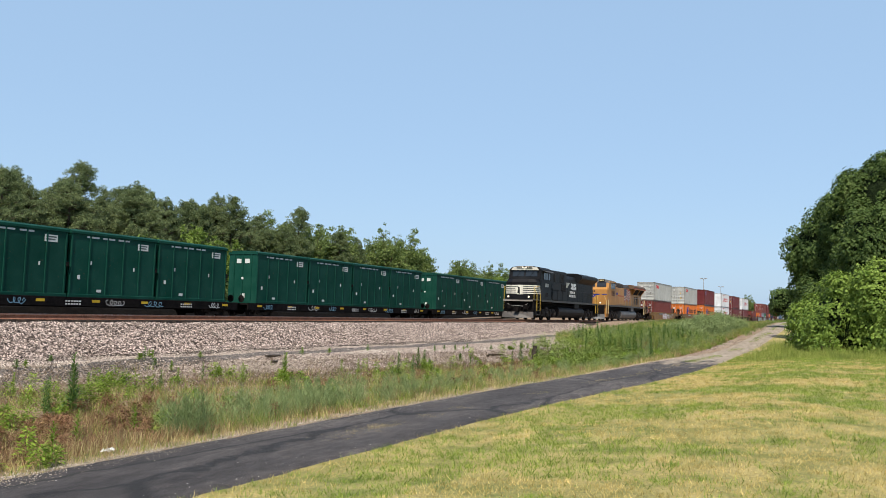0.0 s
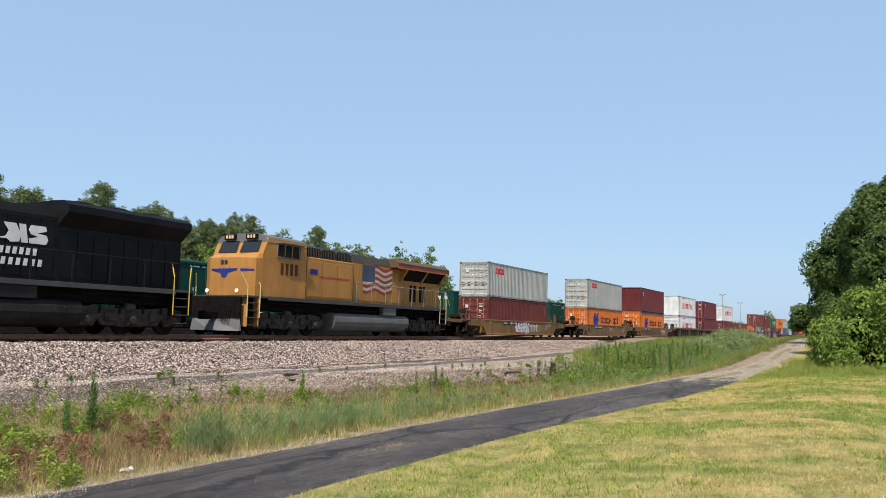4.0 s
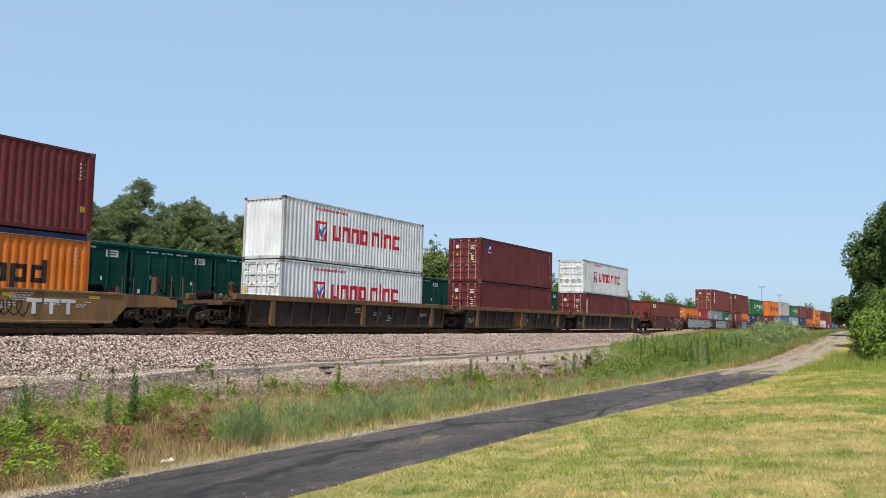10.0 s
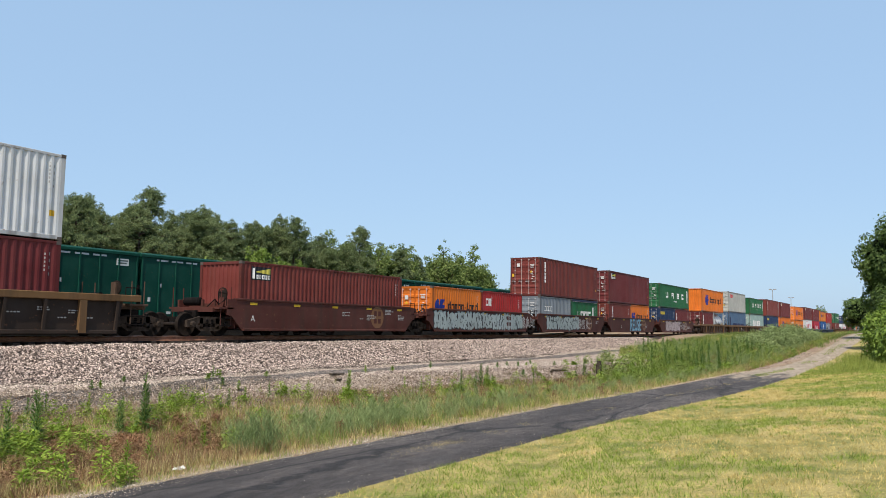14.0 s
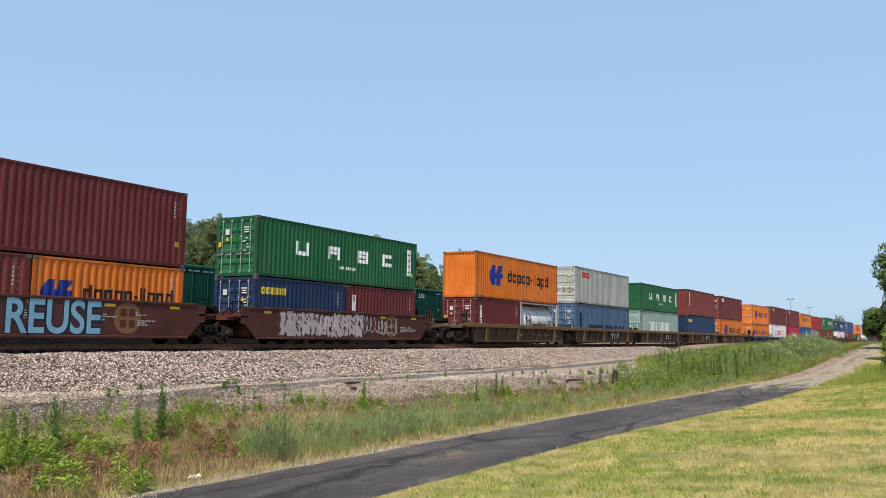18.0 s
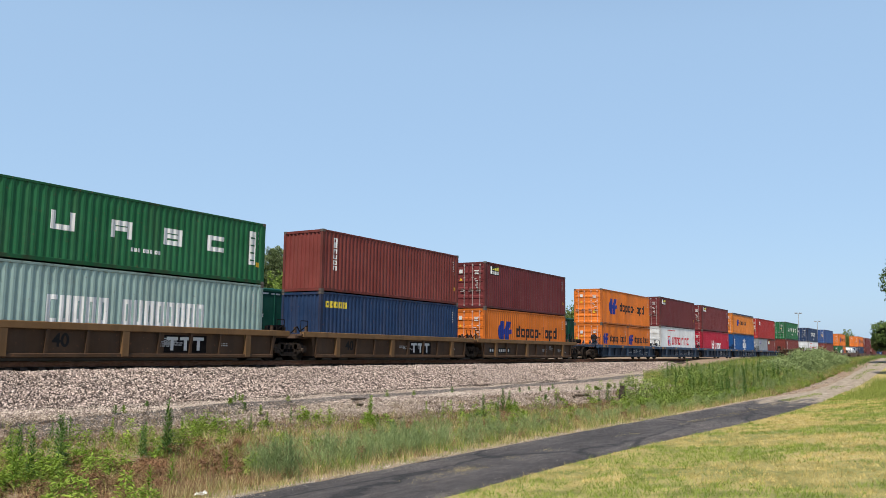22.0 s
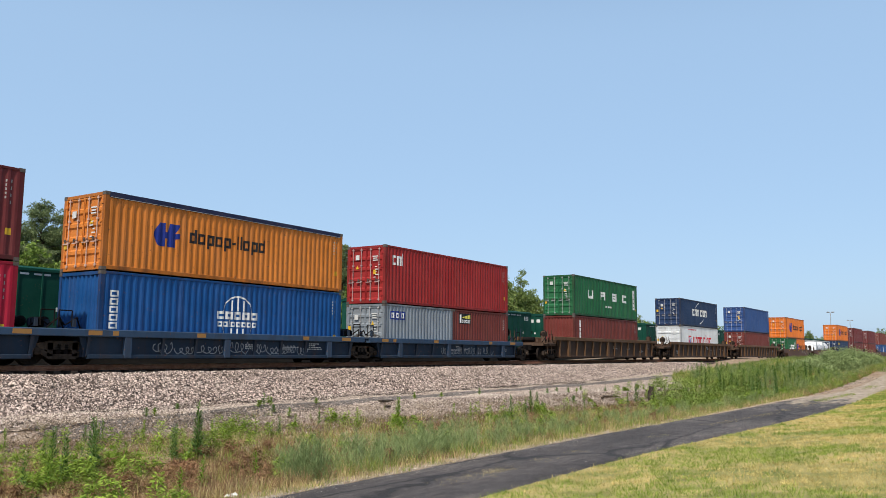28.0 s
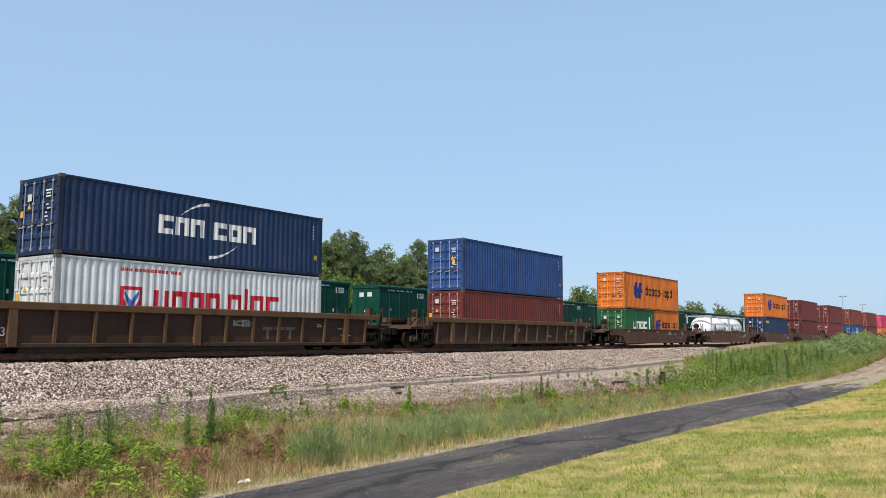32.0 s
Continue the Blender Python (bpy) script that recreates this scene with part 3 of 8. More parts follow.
            blocks(g, x0 + 6.23, x0 + 8.33, 1.05, 0.67, "con", 0.2, 0.14)
            f = lambda q: 0.5 * (1 - (1 - q) ** 2)
            for k in range(6):
                a, c = k / 6, (k + 1) / 6
                on_side(g, x0 + 4.7 + 1.3 * a, x0 + 4.7 + 1.3 * c, 1.78 + f(a), 1.81 + f(a) + 0.1 * a, 1.78 + f(c), 1.81 + f(c) + 0.1 * c)
                on_side(g, x0 + 7.4 - 1.35 * c, x0 + 7.4 - 1.35 * a, 0.88 - f(c) - 0.1 * c, 0.91 - f(c), 0.88 - f(a) - 0.1 * a, 0.91 - f(a))
            col = white
        elif kind == "white_big_small":
            blocks(g, x0 + 3.9, x0 + 4.95, 0.85, 1.0, "u", 0.26)
            on_side(g, x0 + 4.15, x0 + 4.7, 1.3, 1.5)
            blocks(g, x0 + 5.35, x0 + 8.26, 0.85, 0.72, "unon", 0.18, 0.16)
            col = white
        elif kind == "white_globe":
            cx = x0 + 6.07
            f = lambda q: 0.62 * math.sqrt(max(0, 1 - q * q))
            for k in range(12):
                a, c = -1 + k / 6, -1 + (k + 1) / 6
                on_side(g, cx + 0.75 * a, cx + 0.75 * c, 1.76 + f(a) - 0.07, 1.76 + f(a), 1.76 + f(c) - 0.07, 1.76 + f(c))
                on_side(g, cx + 0.75 * a, cx + 0.75 * c, 1.12 - f(a), 1.19 - f(a), 1.12 - f(c), 1.19 - f(c))
            for q in (-0.3, 0.0, 0.3):
                on_side(g, cx + q - 0.03, cx + q + 0.03, 1.78, 2.3 - abs(q) * 0.35)
                on_side(g, cx + q - 0.03, cx + q + 0.03, 0.6 + abs(q) * 0.35, 1.1)
            blocks(g, cx - 1.05, cx + 1.05, 1.45, 0.3, "coooo", 0.1, 0.2)
            blocks(g, cx - 1.0, cx + 1.0, 1.16, 0.2, "ooiooooo", 0.06, 0.25)
            for k in range(5):
                blocks(g, x0 + 0.41, x0 + 0.73, 0.95 + 0.27 * k, 0.22, "o", 0.06)
            col = white
        elif kind == "dark_sign":
            sx = x0 + 0.6
            on_side(g, sx, sx + 1.25, H - 0.77, H - 0.2)
            on_side(g2, sx + 0.3, sx + 1.2, H - 0.44, H - 0.40, H - 0.5, H - 0.24, proud=0.010)
            col, col2 = flat("sign_dark", (0.018, 0.02, 0.025)), flat("sign_yellow", (0.62, 0.55, 0.10))
            g3 = Geo()
            on_side(g3, sx + 0.08, sx + 0.2, H - 0.72, H - 0.26, proud=0.012)
            blocks(g3, sx + 0.3, sx + 1.18, H - 0.72, 0.18, "ooooo", 0.05, 0.3)
            g3.v = [(q[0], q[1] - 0.008, q[2]) for q in g3.v]
            part("emblem", g3, white, box)
        elif kind in ("white_column6", "white_column3"):
            n, h, xa, xb = (6, 0.21, 0.8, 1.13) if kind[-1] == "6" else (3, 0.36, 0.5, 0.82)
            top = H - 0.28 if n == 6 else H - 0.4
            for k in range(n):
                z = top - (k + 1) * (h + 0.055)
                blocks(g, x0 + xa, x0 + xb - 0.06, z, h, "ninuon"[k % 6], 0.06)
            col = white
        elif kind == "white_three":
            blocks(g, x0 + 0.59, x0 + 1.48, H - 0.96, 0.48, "cni", 0.12, 0.16)
            col = white
        elif kind == "yellow_row":
            blocks(g, x0 + 0.37, x0 + 1.9, H - 0.72, 0.3, "ooooo", 0.1, 0.12)
            col = flat("print_yellow", (0.66, 0.50, 0.05))
        elif kind == "white_two_words":
            blocks(g, x0 + 2.5, x0 + 4.8, 0.98, 0.92, "cuino"[:2] + "ono"[:3], 0.16, 0.2)
            blocks(g, x0 + 5.35, x0 + 9.05, 0.98, 0.92, "ouooooon"[:8], 0.16, 0.2)
            for k in range(3):
                blocks(g, x0 + 0.5, x0 + 0.85, 0.95 + 0.5 * k, 0.34, "o", 0.08)
            col = white
        elif kind == "blue_squares":
            for k in range(3):
                on_side(g, x0 + 0.49 + 0.41 * k, x0 + 0.86 + 0.41 * k, H - 0.76, H - 0.34)
                ring(g2, x0 + 0.56 + 0.41 * k, x0 + 0.79 + 0.41 * k, H - 0.68, H - 0.42, 0.07)
            g2.v = [(q[0], q[1] - 0.006, q[2]) for q in g2.v]
            col, col2 = blue, white
        elif kind == "blue_badge":
            on_side(g, x0 + 1.0, x0 + 1.55, H - 0.98, H - 0.3)
            on_side(g2, x0 + 1.1, x0 + 1.45, H - 0.8, H - 0.7, H - 0.6, H - 0.42, proud=0.012)
            on_side(g2, x0 + 1.04, x0 + 1.5, H - 0.95, H - 0.88, proud=0.012)
            col, col2 = blue, white
        elif kind == "dark_patches":
            x = x0 + 2.5
            for w in (3.3, 1.9, 0.75, 0.55, 0.55):
                on_side(g, x, x + w, 0.55, 1.3)
                x += w + 0.35
            on_side(g, x0 + 0.7, x0 + 1.2, 0.3, 2.2)
            col = flat("patch_navy", (0.012, 0.02, 0.07))
        elif kind == "outline_mark":
            blocks(g, x0 + 0.9, x0 + 2.3, H * 0.6, 0.32, "nnnn", 0.05, 0.1)
            on_side(g, x0 + 0.8, x0 + 2.4, H * 0.585, H * 0.6)
            col = white
        part("lettering", g, col, box)["kind"] = "stuff"
        if col2 and g2.v:
            part("emblem", g2, col2, box)["kind"] = "stuff"
    # small identity codes near the rear end and a yellow placard
    g = Geo()
    for k in range(5):
        z = H - 0.42 - 0.13 * k
        on_side(g, L / 2 - 0.57, L / 2 - 0.53, z - 0.075, z)
    for k in range(4):
        on_side(g, L / 2 - 0.40, L / 2 - 0.365, H - 0.5 - 0.22 * k, H - 0.4 - 0.22 * k)
    part("identity_code", g, flat("print_grey", (0.36, 0.36, 0.35)), box)["kind"] = "stuff"
    g = Geo()
    on_side(g, L / 2 - 0.5, L / 2 - 0.3, H * 0.27, H * 0.27 + 0.2)
    part("placard", g, flat("placard_yellow", (0.60, 0.36, 0.03)), box)


def body_geo(L, H):
    g = Geo()
    xs = ridge_breaks(-L / 2 + 0.09, L / 2 - 0.09)
    zb, zt = 0.15, H - 0.09
    pts = []
    for x in xs:
        y = -HALF_W + 0.008 + depth_at(x)
        pts += [(x, y, zb), (x, y, zt)]
    n = len(xs)
    g.add(pts, [(2 * i, 2 * i + 2, 2 * i + 3, 2 * i + 1) for i in range(n - 1)])
    g.add([(p[0], -p[1], p[2]) for p in pts], [(2 * i, 2 * i + 1, 2 * i + 3, 2 * i + 2) for i in range(n - 1)])
    g.box(-L / 2 + 0.06, L / 2 - 0.06, -HALF_W + 0.05, HALF_W - 0.05, H - 0.05, H - 0.02)
    g.box(-L / 2 + 0.06, L / 2 - 0.06, -HALF_W + 0.05, HALF_W - 0.05, 0.1, 0.17)
    return g


def frame_geo(L, H):
    g = Geo()
    for s in (-1, 1):
        a, c = sorted((s * HALF_W, s * (HALF_W - 0.07)))
        g.cbox(-L / 2 + 0.1, L / 2 - 0.1, a, c, H - 0.1, H - 0.012, 0.01)
        g.cbox(-L / 2 + 0.1, L / 2 - 0.1, a, c, 0.03, 0.17, 0.01)
        for e in (-1, 1):
            x0, x1 = sorted((e * (L / 2), e * (L / 2 - 0.16)))
            a2, c2 = sorted((s * (HALF_W - 0.002), s * (HALF_W - 0.13)))
            g.box(x0 + 0.004, x1 - 0.004, a2, c2, 0.11, H - 0.11)
    for e in (-1, 1):
        x0, x1 = sorted((e * (L / 2 - 0.01), e * (L / 2 - 0.1)))
        g.box(x0, x1, -HALF_W + 0.12, HALF_W - 0.12, H - 0.13, H - 0.015)
        g.box(x0, x1, -HALF_W + 0.12, HALF_W - 0.12, 0.02, 0.16)
    return g


def end_wall_geo(H):
    """A blank corrugated end wall, drawn at x = 0 and facing -x."""
    g = Geo()
    n, w = 9, HALF_W - 0.13
    p = 2 * w / n
    pts = []
    ys = []
    for i in range(n):
        ys += [(-w + i * p, 0.0), (-w + (i + 0.3) * p, 0.0), (-w + (i + 0.42) * p, 0.045), (-w + (i + 0.88) * p, 0.045)]
    ys.append((w, 0.0))
    for y, d in ys:
        pts += [(0.03 + d, y, 0.16), (0.03 + d, y, H - 0.13)]
    g.add(pts, [(2 * i, 2 * i + 1, 2 * i + 3, 2 * i + 2) for i in range(len(ys) - 1)])
    return g


def door_geo(H, s):
    """One door leaf at x = 0, facing -x, pressed into five panels with bevelled ledges between; s is -1 or 1 for its side."""
    a, c = sorted((s * 0.012, s * (HALF_W - 0.13)))
    z0, z1, n = 0.165, H - 0.135, 5
    p = (z1 - z0) / n
    out = [(0.1, z0), (0.024, z0)]
    for k in range(n):
        b = z0 + k * p
        out += [(0.024, b + 0.07), (0.062, b + 0.12), (0.062, b + p - 0.12), (0.024, b + p - 0.05)]
    out += [(0.024, z1), (0.1, z1)]
    g = Geo().run_y(out[::-1], a, c)
    # hinge side: raised edge strip and four hinge knuckles; seal strip at the meeting edge
    e = s * (HALF_W - 0.13)
    g.box(0.008, 0.03, *sorted((e, e - s * 0.07)), z0, z1)
    g.box(0.012, 0.03, *sorted((s * 0.014, s * 0.05)), z0, z1)
    for k in range(4):
        z = z0 + 0.25 + k * (z1 - z0 - 0.5) / 3
        g.box(-0.012, 0.02, *sorted((e + s * 0.03, e - s * 0.13)), z - 0.04, z + 0.04)
    return g


def rod_geo(H):
    g = Geo().tube((-0.006, 0, 0.12), (-0.006, 0, H - 0.12), 0.019, 6)
    for z in (0.19, H * 0.38, H * 0.66, H - 0.2):
        g.box(-0.025, 0.03, -0.05, 0.05, z - 0.03, z + 0.03)
    g.box(-0.03, 0.0, -0.02, 0.28, H * 0.36, H * 0.36 + 0.035)
    return g


def casting_geo():
    g = Geo().box(-0.089, 0.089, -0.081, 0.081, -0.059, 0.059)
    g.box(-0.035, 0.035, -0.083, -0.081, -0.03, 0.03)
    g.box(-0.091, -0.089, -0.03, 0.03, -0.03, 0.03)
    return g


def container(label, col, L, H, marks=(), doors=True, rod=None, placards=True, fresh=0.35):
    cname = "paint_%02d_%02d_%02d" % tuple(int(99 * c) for c in col)
    m = paint(cname, col, fresh)
    fm = paint("frame_%02d_%02d_%02d" % tuple(int(99 * c) for c in col), tuple(c * 0.75 for c in col), 0.9, 0.55, (0.05, 0.03, 0.022), 0.9)
    box = tagged(new("container"), label, "shipping container", "containers of the train")
    part("shell", shared(("shell", L, H, cname), lambda: body_geo(L, H), m), m, box)
    part("frame", shared(("frame", L, H, cname), lambda: frame_geo(L, H), fm), fm, box)
    dark = paint("casting_dark", (0.10, 0.085, 0.075), 0.6)
    cg = shared(("corner_casting",), casting_geo, dark)
    for sx in (-1, 1):
        for sy in (-1, 1):
            for z in (0.059, H - 0.059):
                part("corner_casting", cg, None, box, at=pose(sx * (L / 2 - 0.085), sy * (HALF_W - 0.077), z))
    e = -1 if doors else 1
    turn = pose(-L / 2, 0, 0) if doors else pose(L / 2, 0, 0, 0, 0, 180)
    blank = pose(L / 2, 0, 0, 0, 0, 180) if doors else pose(-L / 2, 0, 0)
    part("end_wall", shared(("end_wall", H, cname), lambda: end_wall_geo(H), m), None, box, at=blank)
    rm = rod or paint("rod_" + cname, tuple(0.42 * c + 0.58 * v for c, v in zip(col, (0.52, 0.5, 0.48))), 0.5)
    for s in (-1, 1):
        d = part("door", shared(("door", H, s, cname), lambda: door_geo(H, s), m), None, box, at=turn)
        for y in (0.3, 0.83):
            part("lock_rod", shared(("lock_rod", H, rm.name), lambda: rod_geo(H), rm), None, d, at=pose(0.0, s * y, 0))
    if doors and placards:
        wm, ym = flat("label_white", (0.6, 0.6, 0.58)), flat("placard_yellow", (0.66, 0.40, 0.03))
        rng = random.Random(int(1000 * sum(col)) + int(H * 10) + len(label))
        def stick(nm, w, h, mat, y, z):
            part(nm, shared((nm, w, h), lambda: Geo().box(0.003, 0.010, -w / 2, w / 2, 0, h), mat), None, box, at=turn @ pose(0, y, z))
        # weight table and codes as short bars, a few stickers
        for k in range(3):
            stick("door_label", (0.34, 0.26, 0.3)[k], 0.05, wm, -0.58, H * 0.80 - 0.1 * k)
        for k in range(5):
            stick("door_label", (0.12, 0.2)[k % 2], 0.045, wm, -0.58 + rng.uniform(-0.12, 0.12), H * 0.62 - 0.13 * k)
        stick("door_label", 0.24, 0.24, wm, 0.56, H * (0.76 if H > 2.7 else 0.7))
        stick("placard", 0.17, 0.22, ym, rng.choice((0.56, -0.56, 1.0)), H * rng.choice((0.3, 0.5)))
        g = Geo().add([(0.004, 0.46, 0), (0.004, 0.66, 0), (0.004, 0.56, 0.19)], [(0, 2, 1)])
        part("warning_triangle", g, ym, box, at=turn @ pose(0, rng.choice((0.0, -1.05)), H * 0.6))
        for s in (-1, 1):
            for y in (0.3, 0.83):
                part("rod_handle", shared(("rod_handle",), lambda: Geo().box(-0.035, -0.012, -0.03, 0.2, 0, 0.03).box(-0.035, 0.0, 0.14, 0.2, -0.06, 0.08), dark), None, box, at=turn @ pose(0, s * y, H * 0.4))
    if marks is not None:
        mark_parts(box, L, H, marks)
    return box


def tank_container(label):
    """A 20-foot tank in an open steel frame."""
    L, H = 6.06, 2.59
    box = tagged(new("tank_container"), label, "tank container", "containers of the train")
    wm = paint("tank_white", (0.80, 0.80, 0.80), 0.2, 0.4)
    fm = paint("tank_frame", (0.34, 0.38, 0.39), 0.5)
    g = Geo().lathe([(0.0, 0.3), (0.12, 0.75), (0.3, 1.0), (0.5, 1.14), (5.1, 1.14), (5.3, 1.0), (5.48, 0.75), (5.6, 0.3)], (-2.8, 0, 1.33), (1, 0, 0), 28)
    part("tank", g, wm, box, smooth=True)
    for x in (-1.4, 0, 1.4):
        part("band", Geo().lathe([(-0.03, 1.145), (-0.03, 1.152), (0.03, 1.152), (0.03, 1.145)], (x, 0, 1.33), (1, 0, 0), 28), fm, box)
    g = Geo()
    for sx in (-1, 1):
        for s in (-1, 1):
            g.box(sx * L / 2 - (0.13 if sx > 0 else 0), sx * L / 2 + (0.13 if sx < 0 else 0), s * 1.2 - 0.06, s * 1.2 + 0.06, 0, H)
        g.box(sx * L / 2 - (0.1 if sx > 0 else 0), sx * L / 2 + (0.1 if sx < 0 else 0), -1.15, 1.15, H - 0.12, H)
        g.box(sx * L / 2 - (0.1 if sx > 0 else 0), sx * L / 2 + (0.1 if sx < 0 else 0), -1.15, 1.15, 0, 0.14)
        for s in (-1, 1):
            g.tube((sx * (L / 2 - 0.07), s * 1.15, 0.2), (sx * (L / 2 - 0.07), 0.1 * s, 1.3), 0.05, 6)
    for s in (-1, 1):
        g.box(-L / 2 + 0.1, L / 2 - 0.1, s * 1.17 - 0.05, s * 1.17 + 0.05, 0.02, 0.15)
        g.box(-L / 2 + 0.1, L / 2 - 0.1, s * 1.19 - 0.03, s * 1.19 + 0.03, H - 0.1, H - 0.02)
    part("frame", g, fm, box)
    part("walkway", Geo().box(-2.5, 2.5, -0.3, 0.3, H - 0.1, H - 0.06), fm, box)
    part("manhole", Geo().lathe([(0, 0.26), (0.16, 0.26), (0.2, 0.2)], (0, 0, 2.38), (0, 0, 1), 14), fm, box)
    ink = Geo()
    y0, y1 = -1.165, -1.13
    def diamond(x, z, q, hollow):
        ink.add([(x - q, y0, z), (x, y0, z - q), (x + q, y0, z), (x, y0, z + q)], [(0, 1, 2, 3)]) if not hollow else [ink.tube(a, c, 0.02, 4) for a, c in (((x - q, y0, z), (x, y0, z - q)), ((x, y0, z - q), (x + q, y0, z)), ((x + q, y0, z), (x, y0, z + q)), ((x, y0, z + q), (x - q, y0, z)))]
    diamond(-2.0, 1.55, 0.2, False)
    diamond(-1.45, 1.5, 0.2, True)
    for x, w in ((-1.95, 0.6),):
        for z in (0.86, 1.36):
            ink.box(x, x + w, y0, y1, z, z + 0.03)
        ink.box(x, x + 0.03, y0, y1, 0.86, 1.38).box(x + w - 0.03, x + w, y0, y1, 0.86, 1.38).box(x + 0.18, x + 0.42, y0, y1, 1.0, 1.04).box(x + 0.18, x + 0.42, y0, y1, 1.2, 1.24)
    for k, w in enumerate((0.3, 0.24, 0.34, 0.3, 0.24, 0.14)):
        x = -1.1 + 0.4 * k
        ink.box(x, x + 0.05, y0, y1, 0.86, 1.3 if k in (0, 3) else 1.16).box(x + 0.05, x + w, y0, y1, 0.86 if k % 2 else 1.08, 0.9 if k % 2 else 1.12).box(x + w - 0.04, x + w, y0, y1, 0.86, 1.12)
    for k in range(4):
        ink.box(1.75, 2.1 - 0.05 * (k % 2), y0, y1, 1.35 - 0.1 * k, 1.38 - 0.1 * k)
    part("lettering", ink, flat("print_black", (0.015, 0.014, 0.016)), box)["kind"] = "stuff"
    part("placard", Geo().box(2.25, 2.45, -1.165, -1.13, 1.0, 1.2), flat("placard_yellow", (0.60, 0.36, 0.03)), box)
    return box

# ---- railway cars ----
BLACK = rough_mat("grimy_black", (0.005, 0.0045, 0.0045), (0.016, 0.013, 0.012), 3, 0.8, 0, 0.3, 0.01)
CAST = rough_mat("cast_frame", (0.024, 0.018, 0.014), (0.07, 0.052, 0.04), 5, 0.85, 0.0, 0.3, 0.01)
WHEEL = rough_mat("wheel_steel", (0.012, 0.0095, 0.008), (0.036, 0.027, 0.022), 5, 0.7, 0.2, 0.1, 0.005)


def side_frame_geo(s):
    """Cast truck side frame with its bowed outline, open in the middle."""
    y0, y1 = sorted((s * 1.02, s * 1.16))
    g = Geo()
    g.run_y([(-1.15, 0.36), (-0.72, 0.36), (-0.45, 0.2), (0.45, 0.2), (0.72, 0.36), (1.15, 0.36), (1.15, 0.5), (0.7, 0.52), (0.4, 0.36), (-0.4, 0.36), (-0.7, 0.52), (-1.15, 0.5)], y0, y1)
    g.run_y([(-1.15, 0.5), (1.15, 0.5), (1.15, 0.62), (0.5, 0.78), (-0.5, 0.78), (-1.15, 0.62)], y0, y1)
    for x in (-0.42, 0.42):
        g.box(x - 0.09, x + 0.09, y0, y1, 0.3, 0.72)
    for e in (-0.89, 0.89):
        g.lathe([(0, 0.13), (0.1, 0.13), (0.13, 0.09)], (e, s * 1.13, 0.46), (0, s, 0), 10)
    return g


def spring_geo():
    g = Geo()
    for k in range(5):
        g.lathe([(0, 0.09), (0.025, 0.105), (0.05, 0.09)], (0, 0, k * 0.062), (0, 0, 1), 10)
    return g


def wheelset_geo(r=0.46):
    g = Geo().tube((0, -0.9, 0), (0, 0.9, 0), 0.08, 8)
    for s in (-1, 1):
        g.lathe([(0, r * 0.3), (0.02, r * 0.9), (0.0, r * 0.94), (0.0, r), (0.1, r), (0.11, r + 0.025), (0.13, r + 0.025), (0.14, r * 0.9), (0.1, r * 0.5), (0.16, r * 0.28)], (0, s * 0.83, 0), (0, -s, 0), 24)
    return g


def truck(parent, x, r=0.46):
    t = part("truck", shared(("bolster",), lambda: Geo().cbox(-0.2, 0.2, -1.1, 1.1, 0.45, 0.72, 0.03), BLACK), None, parent, at=pose(x, 0, 0))
    for s in (-1, 1):
        part("side_frame", shared(("side_frame", s), lambda: side_frame_geo(s), CAST), None, t)
        for dx in (-0.13, 0.13):
            part("spring", shared(("spring",), spring_geo, BLACK), None, t, at=pose(dx, s * 1.09, 0.37))
    for dx in (-0.89, 0.89):
        part("wheelset", shared(("wheelset", r), lambda: wheelset_geo(r), WHEEL, True), None, t, at=pose(dx, 0, r))
    return t


def scrawl(g, x, w, y, z0, z1, rng, t=0.035):
    """A wandering sprayed line: loops of a thin ribbon."""
    pts, a = [], rng.uniform(0, 6)
    n = 22
    for k in range(n):
        q = k / (n - 1)
        a += rng.uniform(0.5, 1.5)
        pts.append((x + w * q + 0.16 * w * math.cos(a), (z0 + z1) / 2 + (z1 - z0) * 0.5 * math.sin(a) * rng.uniform(0.5, 1.0)))
    for (xa, za), (xb, zc) in zip(pts, pts[1:]):
        L = math.hypot(xb - xa, zc - za) or 1
        ox, oz = -(zc - za) / L * t / 2, (xb - xa) / L * t / 2
        g.add([(xa + ox, y, za + oz), (xa - ox, y, za - oz), (xb - ox, y, zc - oz), (xb + ox, y, zc + oz)], [(0, 1, 2, 3)])


